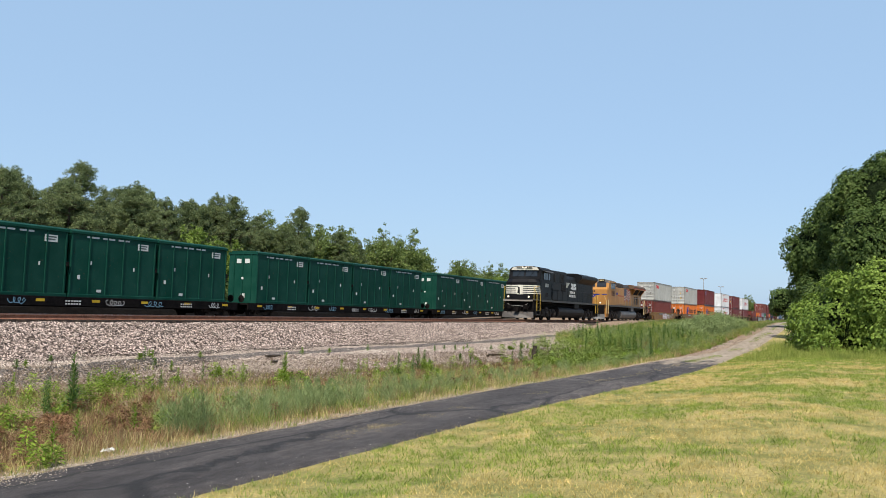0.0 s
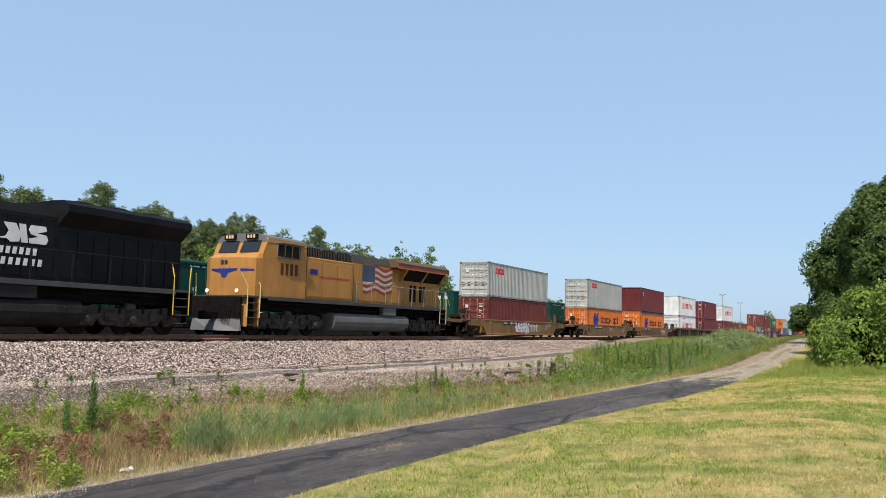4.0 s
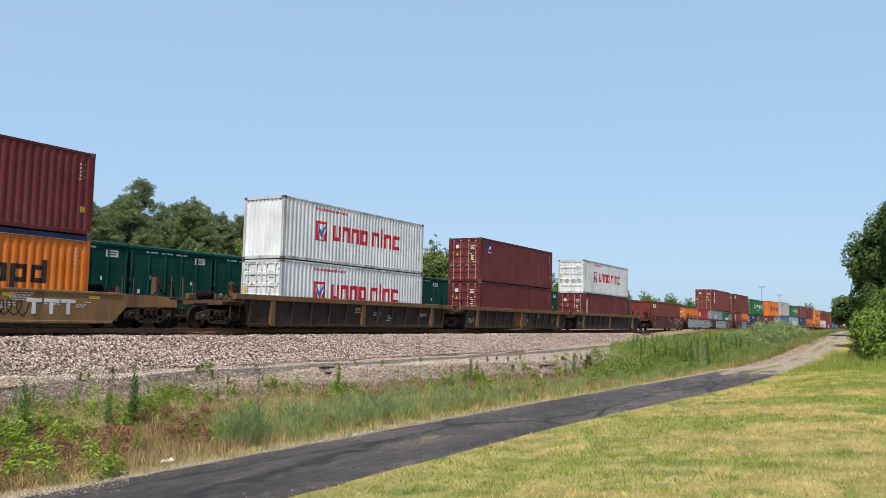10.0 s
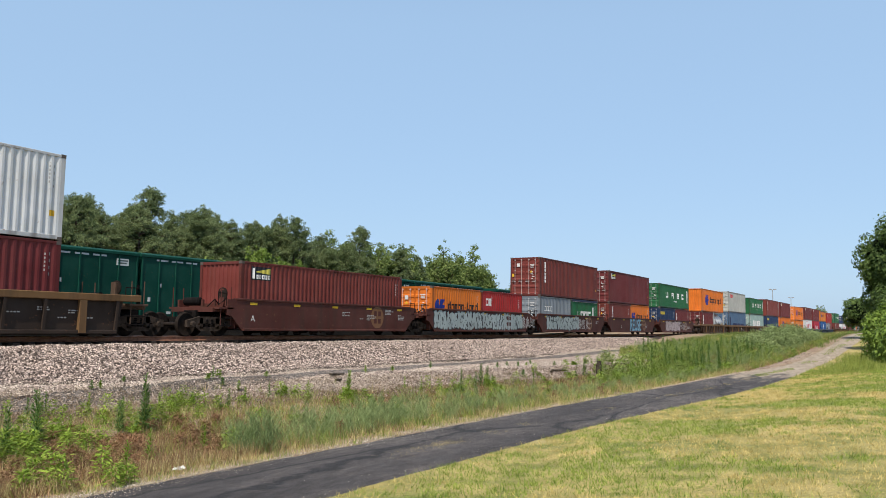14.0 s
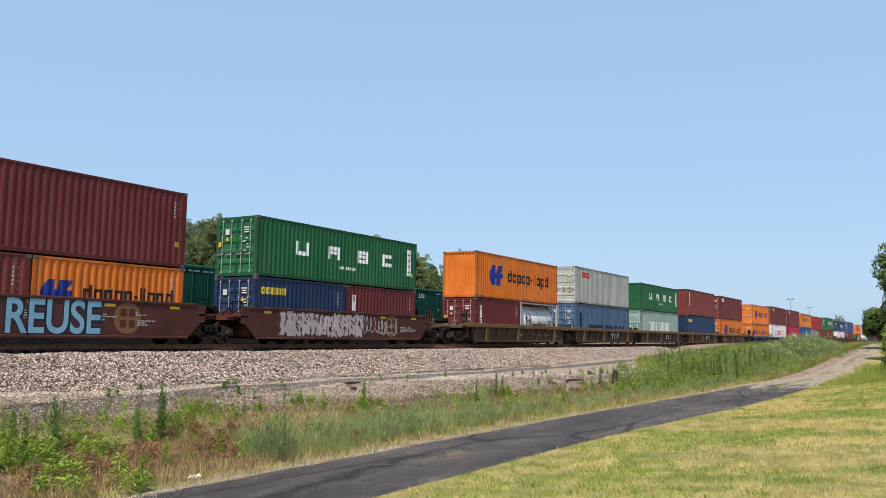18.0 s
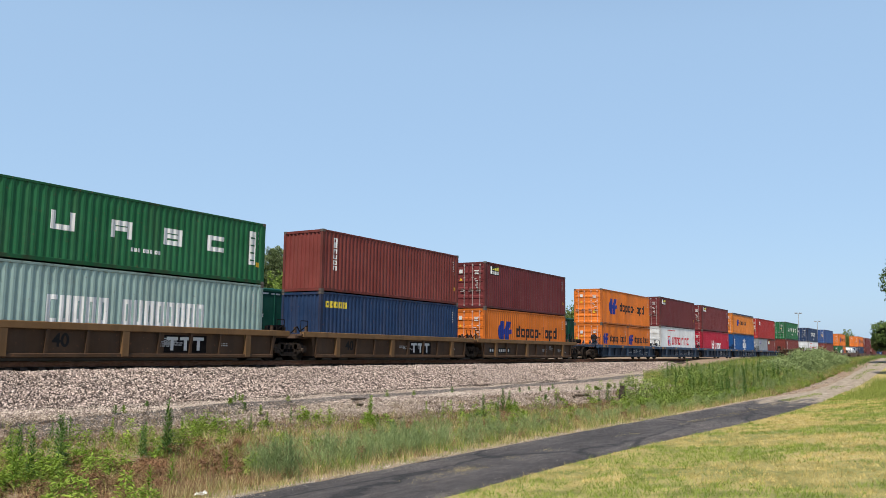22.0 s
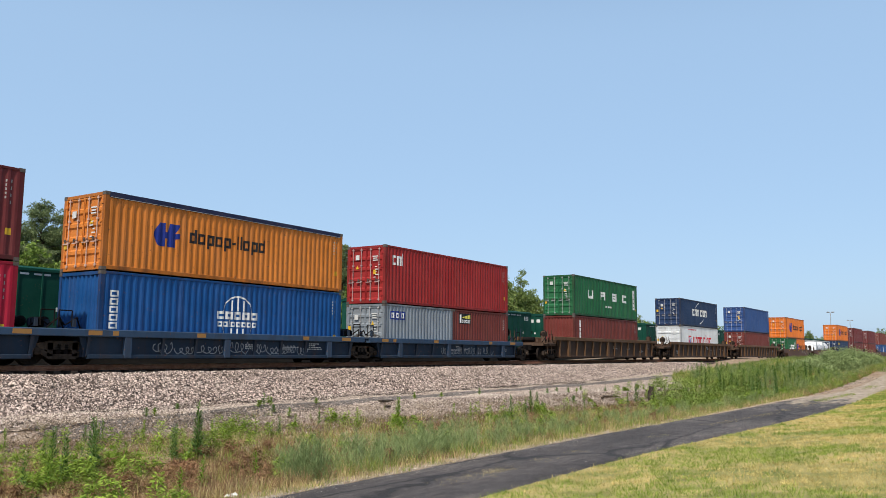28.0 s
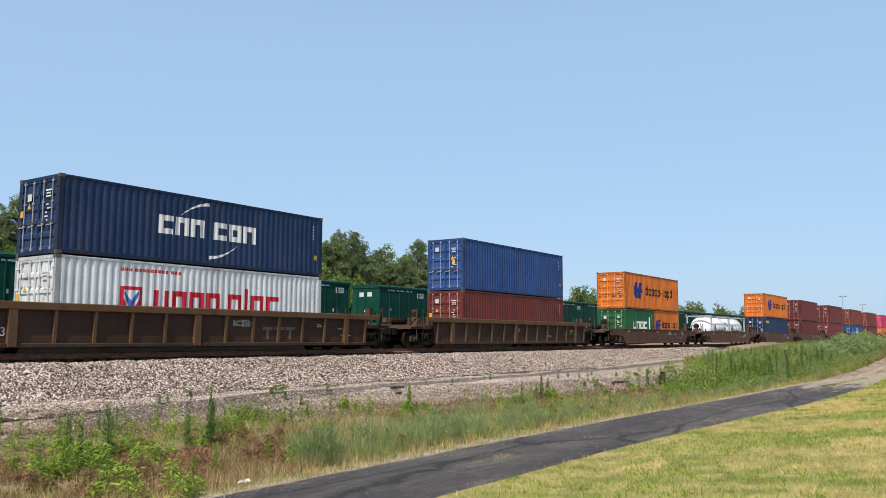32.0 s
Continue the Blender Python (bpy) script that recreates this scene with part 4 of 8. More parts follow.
def car_marks(car, hw, y, style, seed, zlo, zhi, face_ribbed=False):
    """Reporting marks as plain bars, yellow reflector strips, and sprayed paint as ragged patches."""
    rng = random.Random(seed)
    white, yel = flat("stencil_white", (0.62, 0.61, 0.58)), flat("reflector_yellow", (0.62, 0.40, 0.03))
    g = Geo()
    for k in range(5):
        xx = rng.uniform(-hw * 0.1, hw * 0.85)
        zz = rng.uniform(zlo + 0.3, zhi - 0.35)
        for q in range(rng.randint(1, 4)):
            xe = xx
            for j in range(rng.randint(2, 5)):
                w = rng.uniform(0.06, 0.16)
                g.box(xe, xe + w, y - 0.006, y, zz + 0.075 * q, zz + 0.04 + 0.075 * q)
                xe += w + 0.04
    part("stencil", g, flat("stencil_dull", (0.42, 0.41, 0.39)), car)["kind"] = "stuff"
    for k in range(0 if face_ribbed else 5):
        xx = -hw * 0.86 + k * hw * 1.72 / 4
        part("reflector", shared(("reflector",), lambda: Geo().box(-0.22, 0.22, -0.006, 0, 0, 0.1), yel), None, car, at=pose(xx, y, zhi - 0.22))
    if style:
        tones = {"silver": ((0.36, 0.42, 0.41), (0.03, 0.03, 0.035)), "white": ((0.72, 0.72, 0.72), (0.35, 0.02, 0.03)), "pink": ((0.5, 0.42, 0.42), (0.09, 0.05, 0.05)),
                 "blue": ((0.22, 0.42, 0.55), (0.02, 0.03, 0.06)), "faint": ((0.2, 0.14, 0.1), (0.035, 0.027, 0.024)), "chalk": ((0.4, 0.4, 0.4), (0.30, 0.31, 0.32))}
        a, n, col = style
        c1, c2 = tones[col]
        m1, m2 = flat("spray_" + col, c1), flat("spray_line_" + col, c2)
        x = a * hw
        for k in range(0 if col in ("faint", "chalk") else n):
            g, g2 = Geo(), Geo()
            w = rng.uniform(0.55, 0.95)
            zb, zt = zlo + rng.uniform(0.0, 0.12), zhi - rng.uniform(0.0, 0.16)
            lean = rng.uniform(-0.14, 0.14)
            shape = [(-0.5, 0), (-0.2, -0.04), (-0.05, 0.12), (0.12, -0.03), (0.5, 0.02), (0.42, 0.3), (0.52, 0.55), (0.4, 0.8), (0.5, 1.0), (0.1, 0.96), (-0.02, 0.84), (-0.15, 1.02), (-0.5, 0.97), (-0.4, 0.7), (-0.52, 0.45), (-0.42, 0.2)]
            shape = [(q + rng.uniform(-0.07, 0.07), r + rng.uniform(-0.05, 0.05)) for q, r in shape]
            xm = x + w / 2
            for gg, k2, yo in ((g2, 1.2, 0.004), (g, 0.92, 0.008)):
                gg.add([(xm + q * w * k2 + lean * (r - 0.5), y - yo - 0.0012 * (k % 2), (zb + zt) / 2 + (r - 0.5) * (zt - zb) * min(k2, 1.03)) for q, r in shape], [tuple(range(len(shape)))])
            for q in range(4):
                z1 = zb + (zt - zb) * rng.uniform(0.2, 0.8)
                xa = xm + w * rng.uniform(-0.25, 0.15)
                zz = min(max(z1 + rng.uniform(-0.35, 0.35), zb + 0.1), zt - 0.1)
                xb = xa + rng.uniform(-0.1, 0.25)
                g2.add([(xa, y - 0.013, z1), (xb, y - 0.013, zz), (xb + 0.06, y - 0.013, zz + 0.03), (xa + 0.09, y - 0.013, z1 + 0.06)], [(0, 1, 2, 3)])
            x += w * 0.9
            patch = part("sprayed_paint", g, m1, car)
            part("spray_outline", g2, m2, patch)["kind"] = "stuff"
        for k in range(n if col in ("faint", "chalk") else 3):
            g = Geo()
            w = rng.uniform(0.5, 1.1)
            scrawl(g, x, w, y - 0.007, zlo + 0.08, zhi - rng.uniform(0.05, 0.3), rng, 0.04 if col == "faint" else 0.03)
            part("sprayed_line", g, m2 if col in ("faint", "chalk") else white, car)["kind"] = "stuff"
            x += w * rng.uniform(0.95, 1.3)


def text_mesh(body, size, grow, mat):
    """Flat letters of the built-in font as a mesh; grow makes the strokes bolder."""
    txt = bpy.data.curves.new("text", "FONT")
    txt.body, txt.size, txt.extrude, txt.offset = body, size, 0.002, grow
    tmp = bpy.data.objects.new("tmp", txt)
    me = bpy.data.meshes.new_from_object(tmp)
    bpy.data.objects.remove(tmp)
    me.materials.append(mat)
    return me


def well_car(label, col, half, hw, trucks, ribbed, seed, chord=None, spray=None, number=None, logo=None, end_l=True, end_r=True, zt=1.6, zb=0.26):
    """A container well car; z = 0 is the rail top. half: half its length, hw: half the well's length."""
    cn = "car_%02d_%02d_%02d" % tuple(int(99 * c) for c in col)
    m = paint(cn, col, 0.9, 0.65, (0.045, 0.032, 0.024), 0.95)
    chm = paint("chord_%02d_%02d_%02d" % tuple(int(99 * c) for c in chord), chord, 0.75, 0.65, (0.05, 0.035, 0.025), 0.9) if chord else m
    pm = m if col in (MRN, BLC) else paint("platform_brown", (0.095, 0.058, 0.038), 0.8, 0.75, (0.03, 0.024, 0.02), 0.9)
    car = tagged(new("well_car"), label, "well car", "cars of the train")
    for s in (-1, 1):
        def yy(a, c):
            return sorted((s * a, s * c))
        if ribbed:
            part("side_sheet", Geo().run_y([(-hw, zb), (hw, zb), (hw + 0.25, zt - 0.2), (-hw - 0.25, zt - 0.2)], *yy(1.33, 1.36)), m, car)
            part("top_chord", Geo().cbox(-hw - 0.9, hw + 0.9, *yy(1.27, 1.5), zt - 0.24, zt, 0.02), chm, car)
            part("bottom_chord", Geo().cbox(-hw + 0.05, hw - 0.05, *yy(1.30, 1.46), zb - 0.06, zb + 0.08, 0.02), m, car)
            n = int(2 * hw / 1.32)
            # long cars: ribs get the lighter chord colour for the light they would catch
            rib = shared(("rib", cn, s), lambda: Geo().run_x([(s * 1.36, zb), (s * 1.36, zt - 0.24), (s * 1.49, zt - 0.24), (s * 1.43, zb + 0.05)][::s], -0.05, 0.05), chm if half > 10.5 else m)
            wide = shared(("wide_rib", cn, s, chm.name), lambda: Geo().run_x([(s * 1.36, zb - 0.04), (s * 1.36, zt - 0.24), (s * 1.5, zt - 0.24), (s * 1.5, zb - 0.02)][::s], -0.13, 0.13), chm)
            for i in range(n + 1):
                x = -hw + 0.06 + (2 * hw - 0.12) * i / n
                part("rib", wide if i in (1, n // 2, n - 1) else rib, None, car, at=pose(x, 0, 0))
            face = -1.36
        else:
            part("side_sheet", Geo().run_y([(-hw + 0.25, zb - 0.06), (hw - 0.25, zb - 0.06), (hw + 0.35, zb + 0.5), (half - 0.55, zb + 0.55), (half - 0.55, zt - 0.06), (hw, zt), (-hw, zt), (-half + 0.55, zt - 0.06), (-half + 0.55, zb + 0.55), (-hw - 0.35, zb + 0.5)], *yy(1.36, 1.46)), m, car)
            part("top_chord", Geo().cbox(-hw - 0.1, hw + 0.1, *yy(1.28, 1.49), zt - 0.08, zt + 0.015, 0.015), chm, car)
            part("bottom_chord", Geo().cbox(-hw + 0.3, hw - 0.3, *yy(1.32, 1.52), zb - 0.1, zb + 0.0, 0.02), chm, car)
            face = -1.46
    part("well_floor", Geo().box(-hw, hw, -1.3, 1.3, zb - 0.08, zb - 0.02), BLACK, car)
    for e in (-1, 1):
        x0, x1 = sorted((e * (hw + 0.02), e * half))
        part("end_platform", Geo().cbox(x0, x1, -1.2, 1.2, 0.98, 1.16, 0.02), pm, car)
        part("well_bulkhead", Geo().box(*sorted((e * hw, e * (hw + 0.08))), -1.33, 1.33, zb, zt - 0.2), m, car)
        part("draft_beam", Geo().box(*sorted((e * (hw + 0.1), e * (half + 0.1))), -0.35, 0.35, 0.7, 1.04), BLACK, car)
        a, c = sorted((e * (half - 0.9), e * (half - 0.1)))
        part("step_plate", Geo().cbox(a, c, -1.46, 1.46, 1.1, 1.18, 0.01), pm, car)
        if (e < 0 and end_l) or (e > 0 and end_r):
            part("coupler", Geo().box(*sorted((e * (half + 0.1), e * (half + 0.55))), -0.13, 0.13, 0.72, 0.98), BLACK, car)
            xr = e * (half - 0.25)
            for yb in (-1.4, 1.4):
                for dx in (0, -e * 0.55):
                    part("handrail", shared(("handrail", pm.name), lambda: Geo().path([(0, 0, 0.45), (0, 0, 2.0)], 0.022), pm), None, car, at=pose(xr + dx, yb, 0))
                for q in (0.42, 0.72):
                    part("step", shared(("step",), lambda: Geo().cbox(-0.3, 0.3, -0.1, 0.1, 0, 0.03, 0.005), BLACK), None, car, at=pose(xr - e * 0.28, yb, q))
            part("hand_brake", Geo().lathe([(0, 0.05), (0.03, 0.27), (0.06, 0.27), (0.08, 0.05)], (e * (half - 1.0), -0.75, 1.75), (e, 0, 0), 14), WHEEL, car)
            part("brake_stand", Geo().box(e * (half - 1.0) - 0.07, e * (half - 1.0) + 0.07, -0.85, -0.6, 1.2, 1.95), pm, car)
        for q in range(3):
            yq = -1.05 + q * 0.5
            part("stacking_guide", shared(("guide", pm.name), lambda: Geo().run_x([(-0.06, 0), (0.06, 0), (0.04, 0.26), (-0.04, 0.26)], -0.05, 0.05), pm), None, car, at=pose(e * (hw + 0.25 + 0.18 * q), yq, 1.24))
        part("air_tank", Geo().lathe([(0, 0.1), (0.05, 0.18), (0.85, 0.18), (0.9, 0.1)], (e * (hw + 0.5), 0.2, 1.42), (0, 1, 0), 12), BLACK, car)
    for x in trucks:
        truck(car, x)
    car_marks(car, hw, face, spray, seed, zb, zt - (0.24 if ribbed else 0.02), ribbed)
    if number:
        number, tone, xn = number
        me = text_mesh(number, 0.38 if tone == "w" else 0.6, 0.0 if tone == "w" else 0.016, flat("stencil_white", (0.62, 0.61, 0.58)) if tone == "w" else flat("stencil_black", (0.012, 0.011, 0.011)))
        part("number", me, None, car, at=pose(xn, face - 0.006, zb + 0.3, 90, 0, 0))
    if logo:
        tone, xl, backing = logo
        if backing:
            part("logo_panel", Geo().box(xl, xl + 2.0, face - 0.004, face, zb + 0.12, zt - 0.32), BLACK if tone == "white" else chm, car)
        g = Geo()
        for k in range(3):
            g.box(xl + 0.1 + 0.62 * k, xl + 0.62 + 0.62 * k, face - 0.01, face - 0.005, zb + 0.58, zb + 0.7)
            g.box(xl + 0.29 + 0.62 * k, xl + 0.43 + 0.62 * k, face - 0.01, face - 0.005, zb + 0.2, zb + 0.59)
        part("logo", g, flat("logo_" + tone, {"white": (0.6, 0.6, 0.58), "dull": (0.16, 0.12, 0.09), "red": (0.35, 0.06, 0.04), "black": (0.02, 0.02, 0.02)}[tone]), car)
    return car


# paint colours of the boxes
GREY = (0.42, 0.43, 0.40)
BROWN = (0.17, 0.037, 0.030)
MAROON = (0.132, 0.024, 0.026)
ORANGE = (0.66, 0.17, 0.022)
AMBER = (0.60, 0.19, 0.03)
WHITE = (0.66, 0.68, 0.69)
GREEN = (0.016, 0.118, 0.045)
NAVY = (0.015, 0.038, 0.098)
BLUE = (0.006, 0.07, 0.235)
STEEL = (0.07, 0.13, 0.22)
RED = (0.33, 0.024, 0.024)
CRIMSON = (0.36, 0.012, 0.035)
MINT = (0.27, 0.38, 0.35)
SLATE = (0.22, 0.25, 0.28)
HC, STD = 2.896, 2.591
L40, L20 = 12.19, 6.06

C = {
    "grey": ("pale grey corrugated high container with red emblem and dented side", GREY, ("red_rings",)),
    "brown": ("plain red-brown corrugated container", BROWN, ()),
    "orange": ("bright orange container with blue emblem and dark lettering bars", ORANGE, ("arrow_emblem",)),
    "amber": ("amber-orange container with blue emblem and blue roof rail", AMBER, ("arrow_small",)),
    "maroon": ("dark maroon corrugated container with small white codes", MAROON, ()),
    "maroon_badge": ("dark maroon corrugated container with a small blue badge", MAROON, ("blue_badge",)),
    "white": ("white container with red square emblem and red lettering bars", WHITE, ("red_row",)),
    "maroon_tex": ("dark maroon container with a white column of lettering", MAROON, ("white_column3",)),
    "maroon_sign": ("dark maroon container with a small dark and yellow sign", MAROON, ("dark_sign",)),
    "brown_sign": ("red-brown container with a small dark and yellow sign", BROWN, ("dark_sign",)),
    "brown_column": ("red-brown container with a white column of lettering", BROWN, ("white_column6",)),
    "red_three": ("faded red container with white emblem bars", RED, ("white_three",)),
    "crimson": ("crimson container with large white lettering bars", CRIMSON, ("white_big_small",)),
    "green": ("dark green container with wide-spaced white letter shapes", GREEN, ("white_spaced",)),
    "orange_tarp": ("bright orange open-top container with dark blue tarpaulin and blue emblem", ORANGE, ("arrow_emblem",)),
    "green_tarp": ("dark green short open-top container with blue tarpaulin and white shapes", GREEN, ("white_small_spaced",)),
    "green20": ("dark green short container with white letter shapes", GREEN, ("white_small_spaced",)),
    "slate": ("slate grey short container with outlined mark", SLATE, ("outline_mark",)),
    "slate_blue": ("grey short container with blue square emblem", SLATE, ("blue_squares",)),
    "navy": ("navy blue container with white lettering bars and arcs", NAVY, ("white_arc",)),
    "navy_row": ("navy blue container with a small yellow row of lettering", NAVY, ("yellow_row",)),
    "blue_plain": ("medium blue corrugated container with plain side", (0.03, 0.08, 0.24), ()),
    "cobalt": ("bright blue container with a white globe emblem", BLUE, ("white_globe",)),
    "steel": ("grey-blue container with painted-over dark patches", STEEL, ("dark_patches",)),
    "mint": ("pale grey-green container with large white lettering bars", MINT, ("white_two_words",)),
    "pink": ("bright magenta-red corrugated container", (0.55, 0.03, 0.12), ()),
}
YTX = (0.205, 0.115, 0.05)     # ochre well car
DKB = (0.036, 0.024, 0.018)   # sooty brown well car
CHO = (0.17, 0.094, 0.04)
MRN = (0.085, 0.027, 0.020)
BLC = (0.015, 0.029, 0.052)

# first end of the stack along the train, upper and lower load: kind, height, doors ahead; the car's style
STACKS = [
    (117.2, [("grey", STD, 1)], [("brown", STD + 0.03, 1)], "ochre1"),
    (140.9, [("grey", HC, 1)], [("orange", STD, 1)], "ochre2"),
    (161.7, [("maroon_badge", HC, 0)], [("orange_tarp", HC, 1)], "ochre3"),
    (183.85, [("white", HC, 0)], [("white", HC, 1)], "rib0"),
    (203.35, [("maroon_badge", HC, 1)], [("maroon", HC, 1)], "rib1"),
    (222.85, [("white", HC, 1)], [("maroon_tex", HC, 1)], "rib2"),
    (243.4, [], [("brown_sign", HC, 0)], "bn0"),
    (258.8, [], [("orange", STD, 1), ("red_three", STD, 1)], "bn1"),
    (274.1, [("brown_column", HC, 1)], [("slate", STD, 1), ("green_tarp", STD, 1)], "bn2"),
    (289.3, [("maroon_sign", HC, 1)], [("brown_column", STD, 1), ("orange", STD, 1)], "bn3"),
    (305.3, [("green", STD, 1)], [("navy_row", STD, 1), ("maroon_tex", STD, 1)], "bn4"),
    (324.2, [("orange", HC, 0)], [("maroon_tex", STD, 1), ("tank", STD, 1)], "ex0"),
    (340.1, [("grey", HC, 1)], [("steel", HC, 1)], "ex1"),
    (355.8, [("green", STD, 0)], [("mint", HC, 1)], "ex2"),
    (371.70, [("brown_column", HC, 0)], [("navy_row", HC, 0)], "ex3"),
    (387.15, [("maroon_sign", HC, 1)], [("orange", HC, 1)], "ex4"),
    (406.65, [("orange", HC, 1)], [("orange", STD, 1), ("orange", STD, 1)], "bl0"),
    (422.15, [("maroon_sign", HC, 1)], [("white", HC, 1)], "bl1"),
    (437.50, [("maroon_sign", HC, 1)], [("crimson", HC, 1)], "bl2"),
    (452.50, [("amber", STD + 0.1, 1)], [("cobalt", HC, 0)], "bl3"),
    (467.90, [("red_three", HC, 1)], [("slate_blue", STD, 1), ("brown_sign", STD, 1)], "bl4"),
    (489.60, [("green", HC, 1)], [("brown_column", HC, 0)], "dk0"),
    (513.0, [("navy", STD, 1)], [("white", HC, 1)], "dk1"),
    (536.5, [("blue_plain", HC, 1)], [("brown", HC, 1)], "dk2"),
    (559.6, [("orange", HC, 1)], [("green20", STD, 1), ("orange", STD, 1)], "mr0"),
    (581.4, [], [("tank", STD, 1), ("tank", STD, 1)], "mr0"),
    (603.1, [("orange", HC, 1)], [("navy_row", HC, 1)], "mr0"),
    (623.5, [("maroon", HC, 1)], [("maroon", HC, 1)], "mr0"),
    (645.5, [("maroon", HC, 1)], [("brown", HC, 1)], "mr0"),
    (667.0, [("brown", HC, 1)], [("cobalt", HC, 1)], "mr0"),
    (688.5, [("brown", HC, 1)], [("maroon", HC, 1)], "mr0"),
    (710.0, [("pink", HC, 1)], [("orange", HC, 1)], "mr0"),
    (731.5, [("pink", HC, 1)], [("blue_plain", HC, 1)], "mr0"),
]
SPRAY = {"ochre1": (-0.22, 4, "white"), "ochre3": (-0.9, 12, "faint"), "bn1": (-0.97, 18, "silver"), "bn2": (-0.85, 9, "silver"), "bn4": (-0.75, 10, "pink"),
         "bl0": (0.3, 4, "chalk"), "bl3": (-0.6, 9, "chalk"), "bl4": (-0.2, 6, "chalk"), "bl2": (0.1, 5, "chalk"), "bl1": (-0.3, 6, "chalk")}
NUMBERS = {"ochre2": ("40", "k", -6.9), "ochre3": ("40", "k", -7.0), "rib0": ("53", "k", 2.6), "rib1": ("125-T", "w", -8.1), "rib2": ("125-T", "w", -8.1), "ex0": ("40", "k", 0.6), "ex1": ("40", "k", -3.4), "ex2": ("40", "k", -3.4), "ex3": ("40", "k", -4.4), "bn0": ("A", "w", -5.7), "bn3": ("C", "w", -3.6), "dk1": ("53", "w", -8.0)}
LOGOS = {"ochre1": ("white", 1.4, False), "ochre3": ("white", 3.6, False), "rib1": ("red", -1.0, True), "ex1": ("white", 1.0, True), "ex2": ("white", 1.0, True), "ex3": ("white", 1.0, True), "dk1": ("dull", 2.5, False)}


def build_load(spec, mid, z):
    n = len(spec)
    for i, (kind, H, ahead) in enumerate(spec):
        if kind == "tank":
            ob = tank_container("white insulated tank container in an open steel frame")
            L = L20
        else:
            lab, col, marks = C[kind]
            L = L40 if n == 1 else L20
            rod = paint("rod_%s" % kind, tuple(0.45 * c + 0.55 * 0.5 for c in col), 0.5) if kind in ("green", "orange", "orange_tarp", "amber", "brown") else None
            ob = container(lab, col, L, H, marks, bool(ahead), rod, fresh=0.7 if kind == "amber" else 0.35)
            if kind.endswith("_tarp") or kind == "amber":
                tarp = part("tarpaulin", Geo().run_x([(-1.23, H - 0.2), (-1.222, H - 0.004), (1.222, H - 0.004), (1.23, H - 0.2), (1.222, H - 0.2), (1.21, H - 0.012), (-1.21, H - 0.012), (-1.222, H - 0.2)], -L / 2 + 0.17, L / 2 - 0.17), paint("tarp_blue", (0.012, 0.016, 0.05), 0.4), ob, "dark blue tarpaulin")
                part("tarp_rope", Geo().box(-L / 2 + 0.2, L / 2 - 0.2, -1.238, -1.231, H - 0.19, H - 0.175), flat("rope_pale", (0.4, 0.4, 0.38)), tarp)
        u = mid if n == 1 else mid + (-1 if i == 0 else 1) * (L20 / 2 + 0.035)
        MOVING.append((ob, u, TRACK_Y, z))


